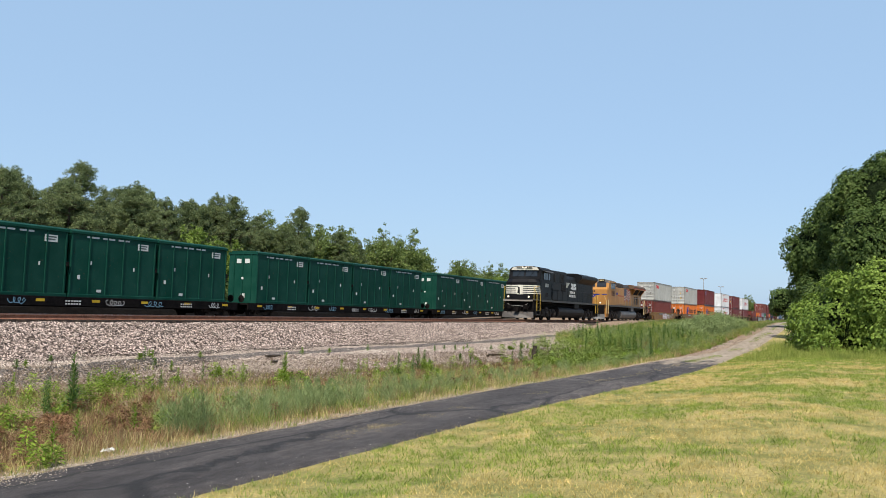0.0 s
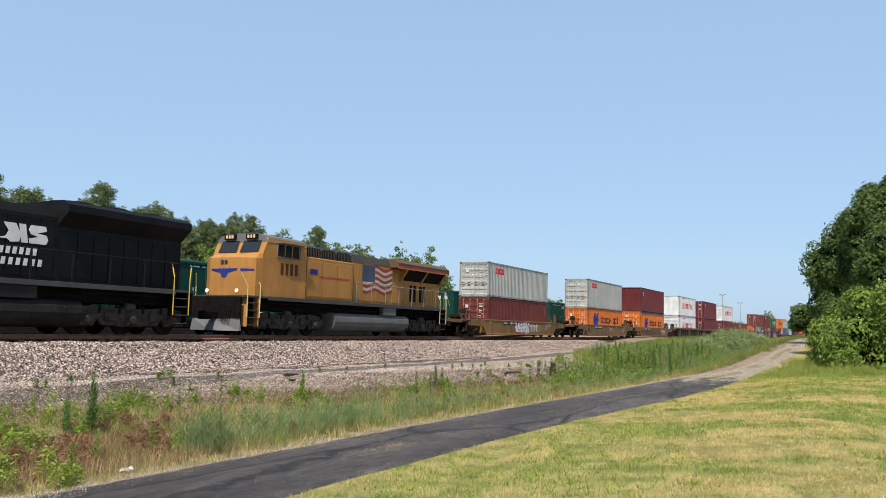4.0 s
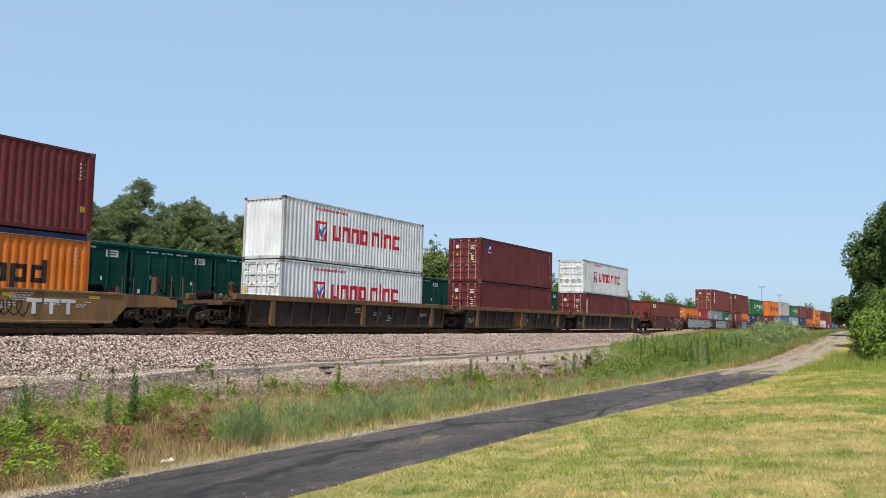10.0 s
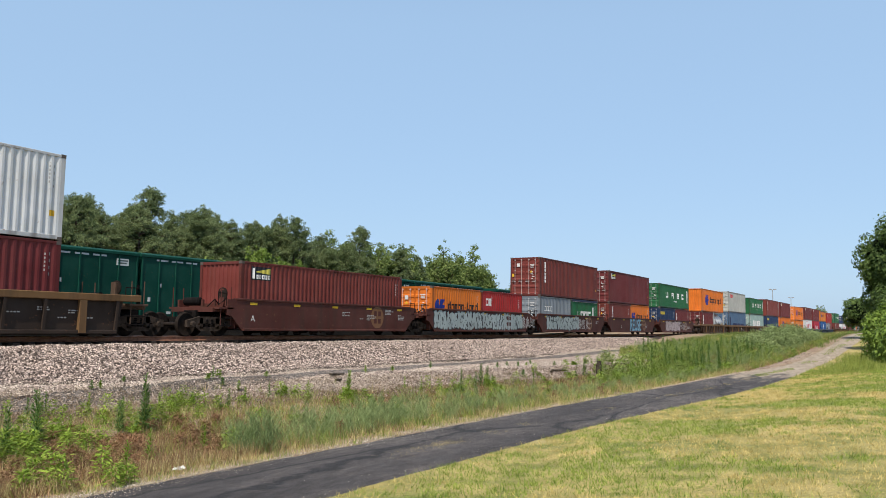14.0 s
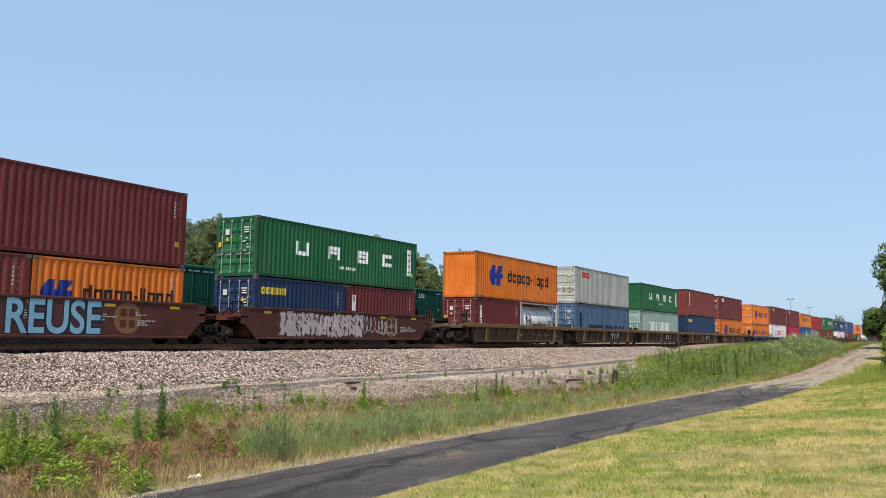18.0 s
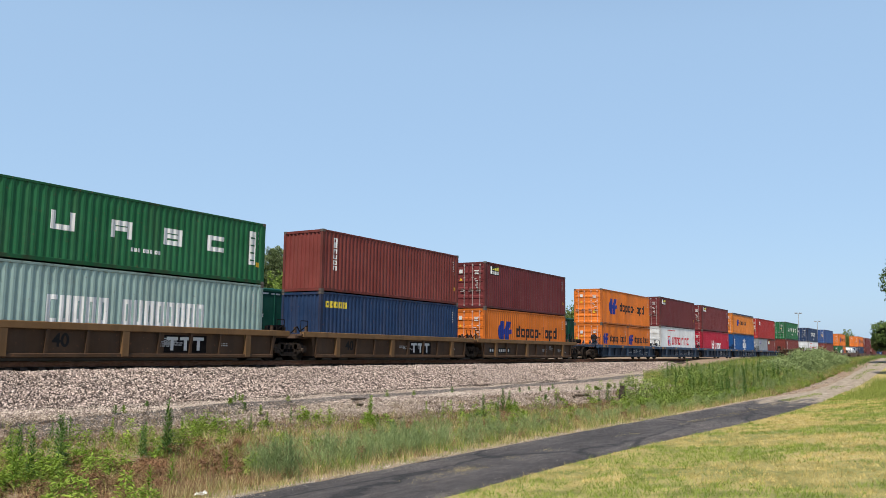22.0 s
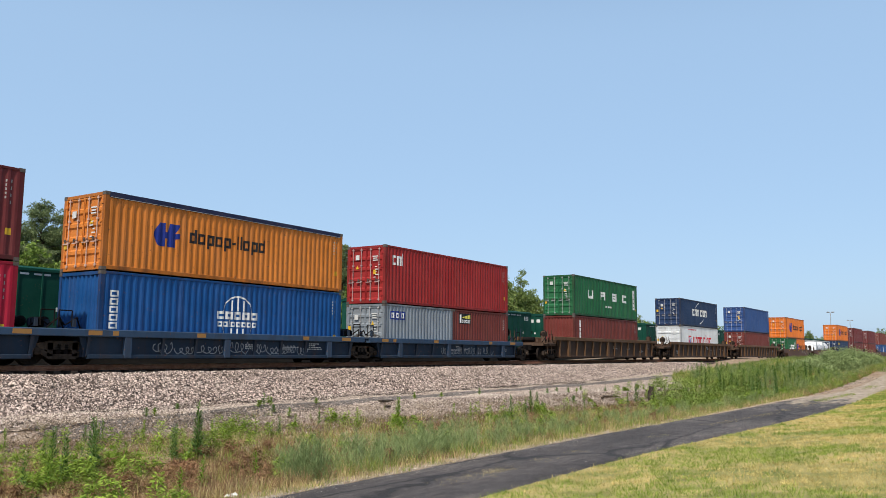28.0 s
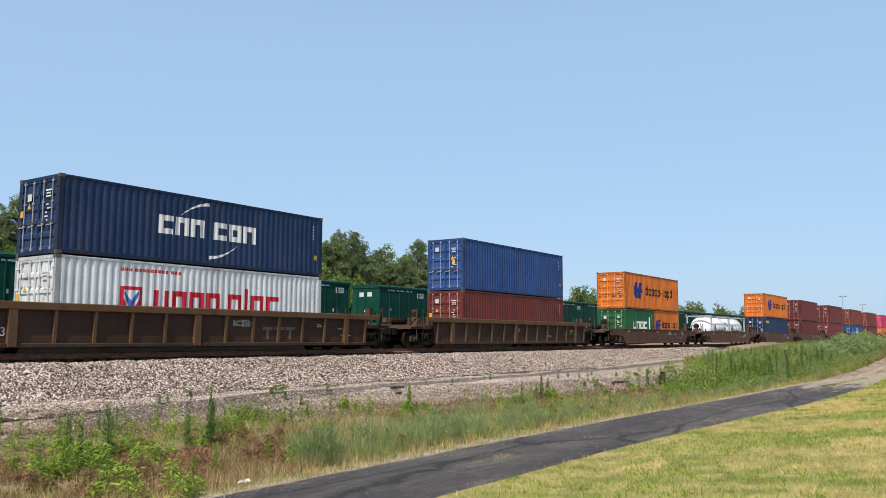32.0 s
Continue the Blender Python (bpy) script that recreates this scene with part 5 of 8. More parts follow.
def build_train():
    for i, (u, upper, lower, style) in enumerate(STACKS):
        mid = u + L40 / 2
        zb = RAIL_Z + 0.27
        build_load(lower, mid, zb)
        if upper:
            build_load(upper, mid, zb + lower[0][1] + 0.02)
        fam, k = style[:2], int(style[-1]) if style[-1].isdigit() else 0
        spray, number, logo = SPRAY.get(style), NUMBERS.get(style), LOGOS.get(style)
        if fam == "oc":
            car = well_car("weathered ochre well car with smooth sides and painted-on scrawl", (0.27, 0.145, 0.048) if k == 1 else YTX, 10.4, 7.2, (-8.9, 8.9), False, i, None, spray, number, logo, zt=1.25)
        elif fam == "ri":
            tr = (-9.75, 9.75) if k == 0 else ((9.75,) if k == 1 else (9.4,))
            car = well_car("sooty brown ribbed well car with ochre top chord", DKB, 9.65, 8.3, tr, True, i, CHO, spray, number, logo, k == 0, k == 2, 1.48, 0.16)
        elif fam == "bn":
            tr = (-7.7, 7.65) if k == 0 else (7.65,)
            car = well_car("maroon smooth-sided well car with sprayed paint", MRN, 7.6, 6.45, tr, False, i, None, spray, number, logo, k == 0, k == 4, 1.55, 0.32)
        elif fam == "ex":
            tr = (-8.0, 7.85) if k == 0 else (7.85,)
            car = well_car("brown ribbed well car with ochre top chord and white logo bars", (0.078, 0.043, 0.023), 7.7, 6.6, tr, True, i, CHO, spray, number, logo, k == 0, k == 4, 1.28, 0.2)
        elif fam == "bl":
            tr = (-7.9, 7.75) if k == 0 else (7.75,)
            car = well_car("weathered blue ribbed well car with grime and scrawl", BLC, 7.65, 6.6, tr, True, i, (0.036, 0.070, 0.125), spray, number, logo, k == 0, k == 4, 1.17, 0.27)
        elif fam == "dk":
            car = well_car("dark rusty brown ribbed well car with long well", (0.058, 0.031, 0.019), 10.9, 8.9, (-9.6, 9.6), True, i, (0.135, 0.070, 0.034), spray, number, logo)
        else:
            car = well_car("brown smooth-sided well car", (0.11, 0.055, 0.035), 10.3, 7.2, (-8.8, 8.8), False, i, None, spray, number, logo, zt=1.3)
        if fam == "bl":
            for q, w in ((-6.6, 0.5), (-5.7, 0.22), (-2.2, 0.4), (3.4, 0.35), (5.9, 0.6)):
                part("chord_patch", Geo().box(q, q + w, -1.506, -1.5, 0.98, 1.13), flat("patch_ochre", (0.34, 0.17, 0.05)), car, "worn ochre patch")
        if fam == "bn":
            ring_m = flat("emblem_ochre", (0.20, 0.095, 0.045))
            disc = part("round_emblem", Geo().lathe([(0, 0.0), (0, 0.56), (0.003, 0.56), (0.004, 0.0)], (3.5, -1.462, 0.93), (0, -1, 0), 24), ring_m, car, "faded round ochre emblem")
            part("emblem_cross", Geo().box(3.2, 3.44, -1.472, -1.468, 1.0, 1.25).box(3.56, 3.8, -1.472, -1.468, 1.0, 1.25).box(3.2, 3.44, -1.472, -1.468, 0.62, 0.86).box(3.56, 3.8, -1.472, -1.468, 0.62, 0.86), flat("emblem_maroon", MRN), disc)["kind"] = "stuff"
        if style in ("ochre1", "ochre2", "ochre3", "ex4"):
            xp = {"ochre1": -4.0, "ochre2": -4.9, "ochre3": -5.2, "ex4": -5.9}[style]
            zp = 0.9 if fam == "oc" else 0.42
            f = -1.46 if fam == "oc" else -1.36
            plate = part("mark_plate", Geo().box(xp, xp + 2.9, f - 0.009, f - 0.004, zp, zp + 0.32), flat("plate_black", (0.01, 0.01, 0.01)), car)
            g = Geo()
            for q in range(11):
                xx = xp + 0.15 + 0.24 * q
                if q != 4:
                    g.box(xx, xx + 0.13, f - 0.012, f - 0.010, zp + 0.07, zp + 0.25)
            part("mark_bars", g, flat("stencil_white", (0.62, 0.61, 0.58)), plate)["kind"] = "stuff"
        if style == "bn3":
            for word_name, grow, yo, tone, lab in (("spray_outline", 0.075, 0.006, flat("spray_line_blue", (0.02, 0.03, 0.06)), ""), ("sprayed_word", 0.022, 0.011, flat("spray_blue", (0.22, 0.42, 0.55)), "pale blue sprayed word")):
                part(word_name, text_mesh("REUSE", 1.18, grow, tone), None, car, lab, at=pose(-0.95, -1.46 - yo, 0.40, 90, 0, 0) @ Matrix.Diagonal((1.04, 1.28, 1, 1)))
        # hoses and a coiled line lying over the platforms
        for e in (-1, 1):
            hx = {"oc": 9.6, "ri": 9.0, "bn": 7.1, "ex": 7.2, "bl": 7.2, "dk": 10.0}.get(fam, 9.4) * e
            part("brake_hose", Geo().path([(hx - 0.5, -0.9, 1.2), (hx - 0.2, -1.0, 1.5), (hx + 0.2, -0.8, 1.3), (hx + 0.5, -0.95, 1.55), (hx + 0.8, -0.7, 1.2)], 0.025), BLACK, car)
            part("lift_lever", Geo().path([(hx - 0.4, -1.4, 1.25), (hx - 0.4, -1.4, 1.75), (hx + 0.05, -1.4, 1.75), (hx + 0.05, -1.4, 1.25)], 0.02), BLACK, car)
        MOVING.append((car, mid, TRACK_Y, RAIL_Z))


build_train()

# ---- locomotives (x = 0 at the pilot, the nose looks to -x; z = 0 is the rail top) ----
def loco_truck(parent, x, name="truck"):
    fr = rough_mat("truck_grime", (0.028, 0.024, 0.021), (0.085, 0.070, 0.058), 4, 0.85, 0.1, 0.3, 0.01)
    t = part(name, shared(("loco_bolster",), lambda: Geo().cbox(-2.3, 2.3, -0.6, 0.6, 0.7, 1.0, 0.05), fr), None, parent, at=pose(x, 0, 0))
    for s in (-1, 1):
        def frame_side(s=s):
            a, c = sorted((s * 1.08, s * 1.24))
            g = Geo().run_y([(-2.8, 0.5), (-2.45, 0.32), (-1.7, 0.32), (-1.5, 0.6), (-1.3, 0.34), (-0.75, 0.34), (-0.4, 0.3), (0.4, 0.3), (0.75, 0.34), (1.3, 0.34), (1.5, 0.6), (1.7, 0.32), (2.45, 0.32), (2.8, 0.5),
                             (2.8, 0.86), (2.4, 0.98), (1.7, 1.06), (0.8, 0.98), (-0.8, 0.98), (-1.7, 1.06), (-2.4, 0.98), (-2.8, 0.86)], a, c)
            for ax in (-2.05, 0, 2.05):
                g.cbox(ax - 0.27, ax + 0.27, *sorted((s * 1.2, s * 1.34)), 0.34, 0.76, 0.04)
                g.lathe([(0, 0.17), (0.06, 0.17), (0.09, 0.1)], (ax, s * 1.33, 0.54), (0, s, 0), 12)
            for ax in (-1.05, 1.05):
                g.cbox(ax - 0.2, ax + 0.2, *sorted((s * 1.2, s * 1.32)), 0.5, 0.86, 0.03)
            return g
        part("side_frame", shared(("loco_side", s), frame_side, fr), None, t)
        for ax in (-1.45, -0.55, 0.55, 1.45, 2.6, -2.6):
            part("spring", shared(("loco_spring",), lambda: Geo().lathe([(0, 0.1), (0.1, 0.12), (0.2, 0.1), (0.3, 0.12)], (0, 0, 0), (0, 0, 1), 10), BLACK), None, t, at=pose(ax, s * 1.16, 0.78))
        part("brake_cylinder", shared(("brake_cyl",), lambda: Geo().lathe([(0, 0.1), (0.05, 0.16), (0.4, 0.16), (0.45, 0.08)], (0, 0, 0), (1, 0, 0), 12), fr), None, t, at=pose(-0.3, s * 1.2, 1.02))
    for ax in (-2.05, 0, 2.05):
        part("wheelset", shared(("wheelset", 0.52), lambda: wheelset_geo(0.52), WHEEL, True), None, t, at=pose(ax, 0, 0.52))


def handrail(ob, pts, rail_mat, posts=True, z0=1.8):
    part("handrail", Geo().path(pts, 0.022), rail_mat, ob)
    if posts:
        for p in pts:
            part("rail_post", shared(("rail_post", rail_mat.name), lambda: Geo().box(-0.03, 0.03, -0.012, 0.012, 0, 1.1), rail_mat), None, ob, at=pose(p[0], p[1], z0))


def loco_base(name, label, body, rail_mat, tank_mat, L, tank, trucks, deck):
    """Frame, walkways, pilot, steps, tank and trucks that both engines share."""
    ob = tagged(new(name), label, "locomotive")
    part("frame", Geo().box(1.2, L - 1.0, -0.95, 0.95, 1.15, 1.72), BLACK, ob)
    part("walkway", Geo().cbox(0.7, L - 0.5, -1.52, 1.52, 1.70, 1.79, 0.01), deck, ob)
    part("walkway_edge", Geo().cbox(2.3, L - 1.6, -1.55, -1.52, 1.62, 1.80, 0.008), deck, ob)
    part("walkway_edge", Geo().cbox(2.3, L - 1.6, 1.52, 1.55, 1.62, 1.80, 0.008), deck, ob)
    for y in (-1.0, 1.0):
        part("air_pipe", Geo().path([(2.5, y * 1.3, 1.5), (tank[0] - 0.3, y * 1.3, 1.5), (tank[0], y * 1.3, 1.35), (tank[1], y * 1.3, 1.35), (tank[1] + 0.4, y * 1.3, 1.5), (L - 2, y * 1.3, 1.5)], 0.035), BLACK, ob)
    part("fuel_tank", Geo().run_x([(-1.28, 0.34), (-1.05, 0.24), (1.05, 0.24), (1.28, 0.34), (1.43, 0.52), (1.5, 0.75), (1.47, 0.98), (1.36, 1.14), (1.2, 1.2), (-1.2, 1.2), (-1.36, 1.14), (-1.47, 0.98), (-1.5, 0.75), (-1.43, 0.52)], *tank), tank_mat, ob)
    part("fuel_filler", Geo().cbox(tank[0] + 4.7, tank[0] + 6.1, -1.5, -1.2, 1.18, 1.62, 0.02), tank_mat, ob)
    for x in trucks:
        loco_truck(ob, x)
    for e, x in ((-1, 0.55), (1, L - 0.55)):
        part("pilot_plate", Geo().cbox(*sorted((x, x - e * 0.1)), -1.4, 1.4, 0.75, 1.72, 0.02), BLACK, ob)
        part("coupler", Geo().box(*sorted((x, x + e * 0.65)), -0.16, 0.16, 0.72, 1.02).cbox(*sorted((x + e * 0.55, x + e * 0.85)), -0.24, 0.18, 0.68, 1.06, 0.04), BLACK, ob)
        for s in (-1, 1):
            for k in range(4):
                part("step", shared(("loco_step",), lambda: Geo().cbox(-0.35, 0.35, -0.16, 0.16, 0, 0.04, 0.006), deck), None, ob, at=pose(x - e * 0.75, s * 1.36, 0.45 + 0.33 * k))
            for dx in (-0.38, 0.38):
                part("step_panel", Geo().box(x - e * 0.75 + dx - 0.02, x - e * 0.75 + dx + 0.02, *sorted((s * 1.2, s * 1.53)), 0.4, 1.7), body if e < 0 else BLACK, ob)
            part("grab_rail", Geo().path([(x - e * 0.33, s * 1.54, 0.8), (x - e * 0.33, s * 1.54, 2.2), (x - e * 0.1, s * 1.35, 2.75)], 0.024), rail_mat, ob)
            part("grab_rail", Geo().path([(x - e * 1.17, s * 1.54, 0.8), (x - e * 1.17, s * 1.54, 2.3), (x - e * 0.9, s * 1.1, 2.85)], 0.024), rail_mat, ob)
        for k in range(4):
            part("air_hose", Geo().path([(x, -0.9 + 0.12 * k, 1.15), (x + e * 0.14, -0.9 + 0.12 * k, 0.95), (x + e * 0.16, -0.86 + 0.12 * k, 0.6)], 0.024), BLACK, ob)
    return ob


def panel_row(ob, name, x0, x1, n, y, z0, z1, mat, gap=0.04, proud=0.025):
    """Hood doors side by side."""
    w = (x1 - x0) / n
    me = Geo().cbox(-(w - gap) / 2, (w - gap) / 2, -proud, 0, 0, z1 - z0, 0.012).mesh(name, mat)
    for k in range(n):
        part(name, me, None, ob, at=pose(x0 + w * (k + 0.5), y, z0))


def grille(ob, x0, x1, y, z0, z1, n, mat):
    part("grille_back", Geo().box(x0, x1, y, y + 0.02, z0, z1), BLACK, ob)
    g = Geo()
    for k in range(n):
        x = x0 + (x1 - x0) * (k + 0.5) / n
        g.box(x - 0.02, x + 0.02, y - 0.03, y, z0, z1)
    part("grille", g, mat, ob)


def lamp_lit():
    if "lamp_lit" in MATS:
        return MATS["lamp_lit"]
    m, t, b, ln = nodes_of("lamp_lit")
    b.inputs["Base Color"].default_value = (0.9, 0.85, 0.7, 1)
    b.inputs["Emission Color"].default_value = (1.0, 0.82, 0.5, 1)
    b.inputs["Emission Strength"].default_value = 0.45
    MATS["lamp_lit"] = m
    return m


def black_loco(u):
    body = paint("engine_black", (0.0035, 0.0035, 0.0045), 0.12, 0.5, (0.016, 0.014, 0.012), 0.4)
    cream = paint("engine_white", (0.68, 0.65, 0.55), 0.5, 0.5)
    yel = paint("rail_yellow", (0.55, 0.38, 0.05), 0.3)
    blk = paint("rail_black", (0.010, 0.010, 0.011), 0.15, 0.55, (0.02, 0.018, 0.016))
    deck = paint("deck_grey", (0.06, 0.058, 0.055), 0.6)
    glass = glass_mat()
    ob = loco_base("locomotive", "grimy black diesel locomotive with white nose stripes and yellow grab rails", body, yel, paint("tank_black", (0.016, 0.014, 0.013), 0.6, 0.6, (0.03, 0.024, 0.02)), 21.0, (7.2, 15.15), (4.2, 17.5), deck)
    # plow, hoses and coupler pocket; NX is the face of the nose
    NX, ahead = 0.62, pose(-0.3, 0, 0)
    part("plow", Geo().add([(0.55, -1.45, 0.18), (0.55, 1.45, 0.18), (0.05, 0, 0.16), (0.6, -1.4, 0.7), (0.6, 1.4, 0.7), (0.36, 0, 0.6), (0.7, -1.4, 0.7), (0.7, 1.4, 0.7), (0.65, -1.45, 0.18), (0.65, 1.45, 0.18)],
                           [(0, 2, 5, 3), (2, 1, 4, 5), (3, 5, 4, 7, 6), (0, 3, 6, 8), (1, 9, 7, 4), (8, 6, 7, 9), (0, 8, 9, 1, 2)]), paint("plow_grey", (0.10, 0.092, 0.085), 0.8), ob, at=ahead)
    part("anticlimber", Geo().cbox(0.35, 0.8, -1.3, 1.3, 1.6, 1.72, 0.03), paint("anticlimber_grey", (0.32, 0.29, 0.25), 0.7), ob, at=ahead)
    part("cable", Geo().path([(0.5, -0.95, 1.4), (0.42, -0.5, 1.16), (0.42, 0, 1.22), (0.42, 0.5, 1.16), (0.5, 0.95, 1.4)], 0.022), paint("cable_grey", (0.3, 0.29, 0.27), 0.5), ob, at=ahead)
    for k in range(7):
        y = -1.15 + 0.36 * k
        part("air_hose", Geo().path([(0.5, y, 1.3), (0.34, y + 0.1, 1.05 - 0.05 * (k % 3)), (0.4, y + 0.22, 0.8), (0.3, y + 0.2, 0.62)], 0.026), BLACK, ob, at=ahead)
    for y in (-0.75, 0.7):
        part("pilot_box", Geo().cbox(0.36, 0.56, y - 0.18, y + 0.18, 0.95, 1.3, 0.02), BLACK, ob, at=ahead)
    # nose, cab, roof
    plan = [(NX, -0.75), (NX + 0.45, -1.44), (1.85, -1.48), (1.85, 1.48), (NX + 0.45, 1.44), (NX, 0.75)]
    crown = [(NX + 0.14, -0.68), (NX + 0.5, -1.24), (1.85, -1.3), (1.85, 1.3), (NX + 0.5, 1.24), (NX + 0.14, 0.68)]
    nose = part("nose", Geo().run_z(plan, 1.79, 3.3), body, ob)
    part("nose_top", Geo().add([(x, y, 3.3) for x, y in plan] + [(x, y, 3.56) for x, y in crown], [(i, (i + 1) % 6, 6 + (i + 1) % 6, 6 + i) for i in range(6)] + [(6, 7, 8, 9, 10, 11)]), body, nose)
    for k in range(5):
        z, e = 2.26 + 0.165 * k, 0.012
        h = 0.1
        x1 = 1.9 + 0.1 * k
        part("stripe", Geo().box(NX - e, NX, -0.75, 0.75, z, z + h), cream, nose)
        for s in (-1, 1):
            q = [(NX - e, s * 0.75, z), (NX + 0.45 - e, s * (1.44 + e), z), (NX + 0.45 - e, s * (1.44 + e), z + h), (NX - e, s * 0.75, z + h)]
            q2 = [(NX + 0.45 - e, s * (1.44 + e), z), (x1, s * 1.515, z), (x1 + 0.05, s * 1.515, z + h), (NX + 0.45 - e, s * (1.44 + e), z + h)]
            part("stripe", Geo().add(q + q2, [(0, 1, 2, 3), (4, 5, 6, 7)] if s < 0 else [(3, 2, 1, 0), (7, 6, 5, 4)]), cream, nose)
    part("emblem", Geo().add([(NX - 0.018, -0.3, 2.2), (NX - 0.018, 0.25, 2.2), (NX - 0.018, 0.4, 2.75), (NX - 0.018, 0.1, 3.06), (NX - 0.018, -0.35, 3.0)], [(4, 3, 2, 1, 0)]), cream, nose)
    part("emblem", Geo().add([(NX - 0.024, -0.05, 2.22), (NX - 0.024, 0.2, 2.35), (NX - 0.024, 0.12, 2.72), (NX - 0.024, 0.25, 2.98), (NX - 0.024, -0.02, 2.8)], [(4, 3, 2, 1, 0)]), body, nose)
    cab = part("cab", Geo().run_y([(1.75, 1.79), (4.7, 1.79), (4.7, 4.5), (2.0, 4.5), (1.78, 3.6)], -1.5, 1.5), body, ob)
    part("cab_roof", Geo().run_x([(-1.52, 4.42), (1.52, 4.42), (1.25, 4.68), (0.7, 4.76), (-0.7, 4.76), (-1.25, 4.68)], 1.95, 4.7), body, cab)
    part("roof_visor", Geo().run_x([(-1.3, 4.4), (1.3, 4.4), (1.1, 4.66), (-1.1, 4.66)], 1.78, 2.0), cream, cab)
    for y in (-0.62, 0.62):
        part("windshield", Geo().add([(1.825, y - 0.55, 3.84), (1.825, y + 0.55, 3.84), (1.95, y + 0.53, 4.36), (1.95, y - 0.53, 4.36)], [(3, 2, 1, 0)]), glass, cab)
        part("wiper", Geo().path([(1.78, y + 0.1, 3.86), (1.88, y - 0.2, 4.3)], 0.012), BLACK, cab)
        part("number_board", Geo().box(1.7, 1.8, y * 0.75 - 0.28, y * 0.75 + 0.28, 4.58, 4.75), cream, cab)
        part("number_bars", Geo().box(1.69, 1.7, y * 0.75 - 0.22, y * 0.75 - 0.1, 4.59, 4.73).box(1.69, 1.7, y * 0.75 - 0.05, y * 0.75 + 0.04, 4.59, 4.73).box(1.69, 1.7, y * 0.75 + 0.09, y * 0.75 + 0.22, 4.59, 4.73), BLACK, cab)
    for k in range(3):
        part("side_window", Geo().box(2.6 + 0.64 * k, 3.14 + 0.64 * k, -1.512, -1.5, 3.62, 4.2), glass, cab)
        part("window_frame", Geo().path([(2.58 + 0.64 * k, -1.515, 3.6), (3.16 + 0.64 * k, -1.515, 3.6), (3.16 + 0.64 * k, -1.515, 4.22), (2.58 + 0.64 * k, -1.515, 4.22), (2.58 + 0.64 * k, -1.515, 3.6)], 0.02), blk, cab)
    part("awning", Geo().add([(2.4, -1.5, 4.42), (4.6, -1.5, 4.42), (4.6, -1.85, 4.28), (2.4, -1.85, 4.28), (2.4, -1.5, 4.39), (4.6, -1.5, 4.39), (4.6, -1.85, 4.25), (2.4, -1.85, 4.25)], [(0, 1, 2, 3), (7, 6, 5, 4), (3, 2, 6, 7), (0, 3, 7, 4), (2, 1, 5, 6)]), deck, cab)
    part("number_bars", Geo().box(4.02, 4.09, -1.51, -1.5, 2.95, 3.28).box(4.2, 4.27, -1.51, -1.5, 2.95, 3.28).box(4.38, 4.52, -1.51, -1.5, 2.95, 3.28).box(4.64, 4.78, -1.51, -1.5, 2.95, 3.28), cream, cab, at=pose(-0.87, 0, 0))
    part("cab_door", Geo().cbox(1.95, 2.5, -1.52, -1.5, 1.9, 3.5, 0.01), body, cab)
    grille(ob, 3.3, 3.9, -1.505, 2.1, 2.45, 6, blk)
    for y in (-0.16, 0.16):
        part("headlight", Geo().lathe([(0, 0.07), (-0.04, 0.07)], (1.72, y, 4.64), (1, 0, 0), 12), lamp_lit(), ob)
    for y in (-1.0, 1.0):
        part("ditch_light", Geo().lathe([(0, 0.085), (-0.05, 0.085)], (0.42, y * 0.95, 2.0), (1, 0, 0), 12), lamp_lit(), ob)
        handrail(ob, [(0.5, y * 1.4, 1.75), (0.5, y * 1.4, 2.85), (1.3, y * 1.54, 2.95)], yel, False)
    # hood sections
    part("hood", Geo().cbox(4.7, 9.3, -1.46, 1.46, 1.79, 4.58, 0.06), body, ob)
    panel_row(ob, "equipment_door", 4.95, 7.4, 1, -1.46, 2.75, 3.4, body)
    panel_row(ob, "equipment_door", 4.95, 7.4, 1, -1.46, 1.95, 2.62, body)
    panel_row(ob, "equipment_door", 5.6, 7.0, 2, -1.46, 3.55, 4.4, blk, 0.05, 0.06)
    grille(ob, 7.3, 8.6, -1.465, 3.5, 4.35, 12, blk)
    grille(ob, 7.7, 9.2, -1.465, 2.75, 3.4, 10, blk)
    part("hood", Geo().run_x([(-0.95, 1.79), (0.95, 1.79), (0.95, 4.05), (0.75, 4.35), (-0.75, 4.35), (-0.95, 4.05)], 9.3, 14.3), body, ob)
    panel_row(ob, "hood_door", 9.4, 14.2, 8, -0.95, 1.95, 3.95, body)
    part("exhaust_stack", Geo().cbox(10.4, 11.2, -0.35, 0.35, 4.35, 4.5, 0.03), BLACK, ob)
    horn = Geo()
    for k in range(3):
        horn.lathe([(0, 0.04), (0.3, 0.05), (0.42, 0.12)], (10.1, -0.25 + 0.2 * k, 4.62), (-1, 0, 0), 10)
    part("horn", horn, BLACK, ob)
    rad = part("radiator_hood", Geo().run_x([(-0.95, 1.79), (0.95, 1.79), (0.95, 3.75), (1.5, 4.25), (1.5, 4.5), (1.2, 4.66), (-1.2, 4.66), (-1.5, 4.5), (-1.5, 4.25), (-0.95, 3.75)], 14.3, 20.1), body, ob)
    part("radiator_intake", Geo().add([(14.7, -0.97, 3.79), (19.8, -0.97, 3.79), (19.8, -1.48, 4.25), (14.7, -1.48, 4.25)], [(0, 1, 2, 3)]), BLACK, rad)
    panel_row(rad, "hood_door", 14.45, 19.95, 8, -0.95, 1.95, 3.6, body)
    for x in (15.5, 17.2, 18.9):
        part("fan", Geo().lathe([(0, 0.75), (0.12, 0.75), (0.14, 0.6)], (x, 0, 4.66), (0, 0, 1), 18), blk, rad)
    # painted bars on the hood
    white = paint("engine_mark", (0.70, 0.70, 0.68), 0.4)
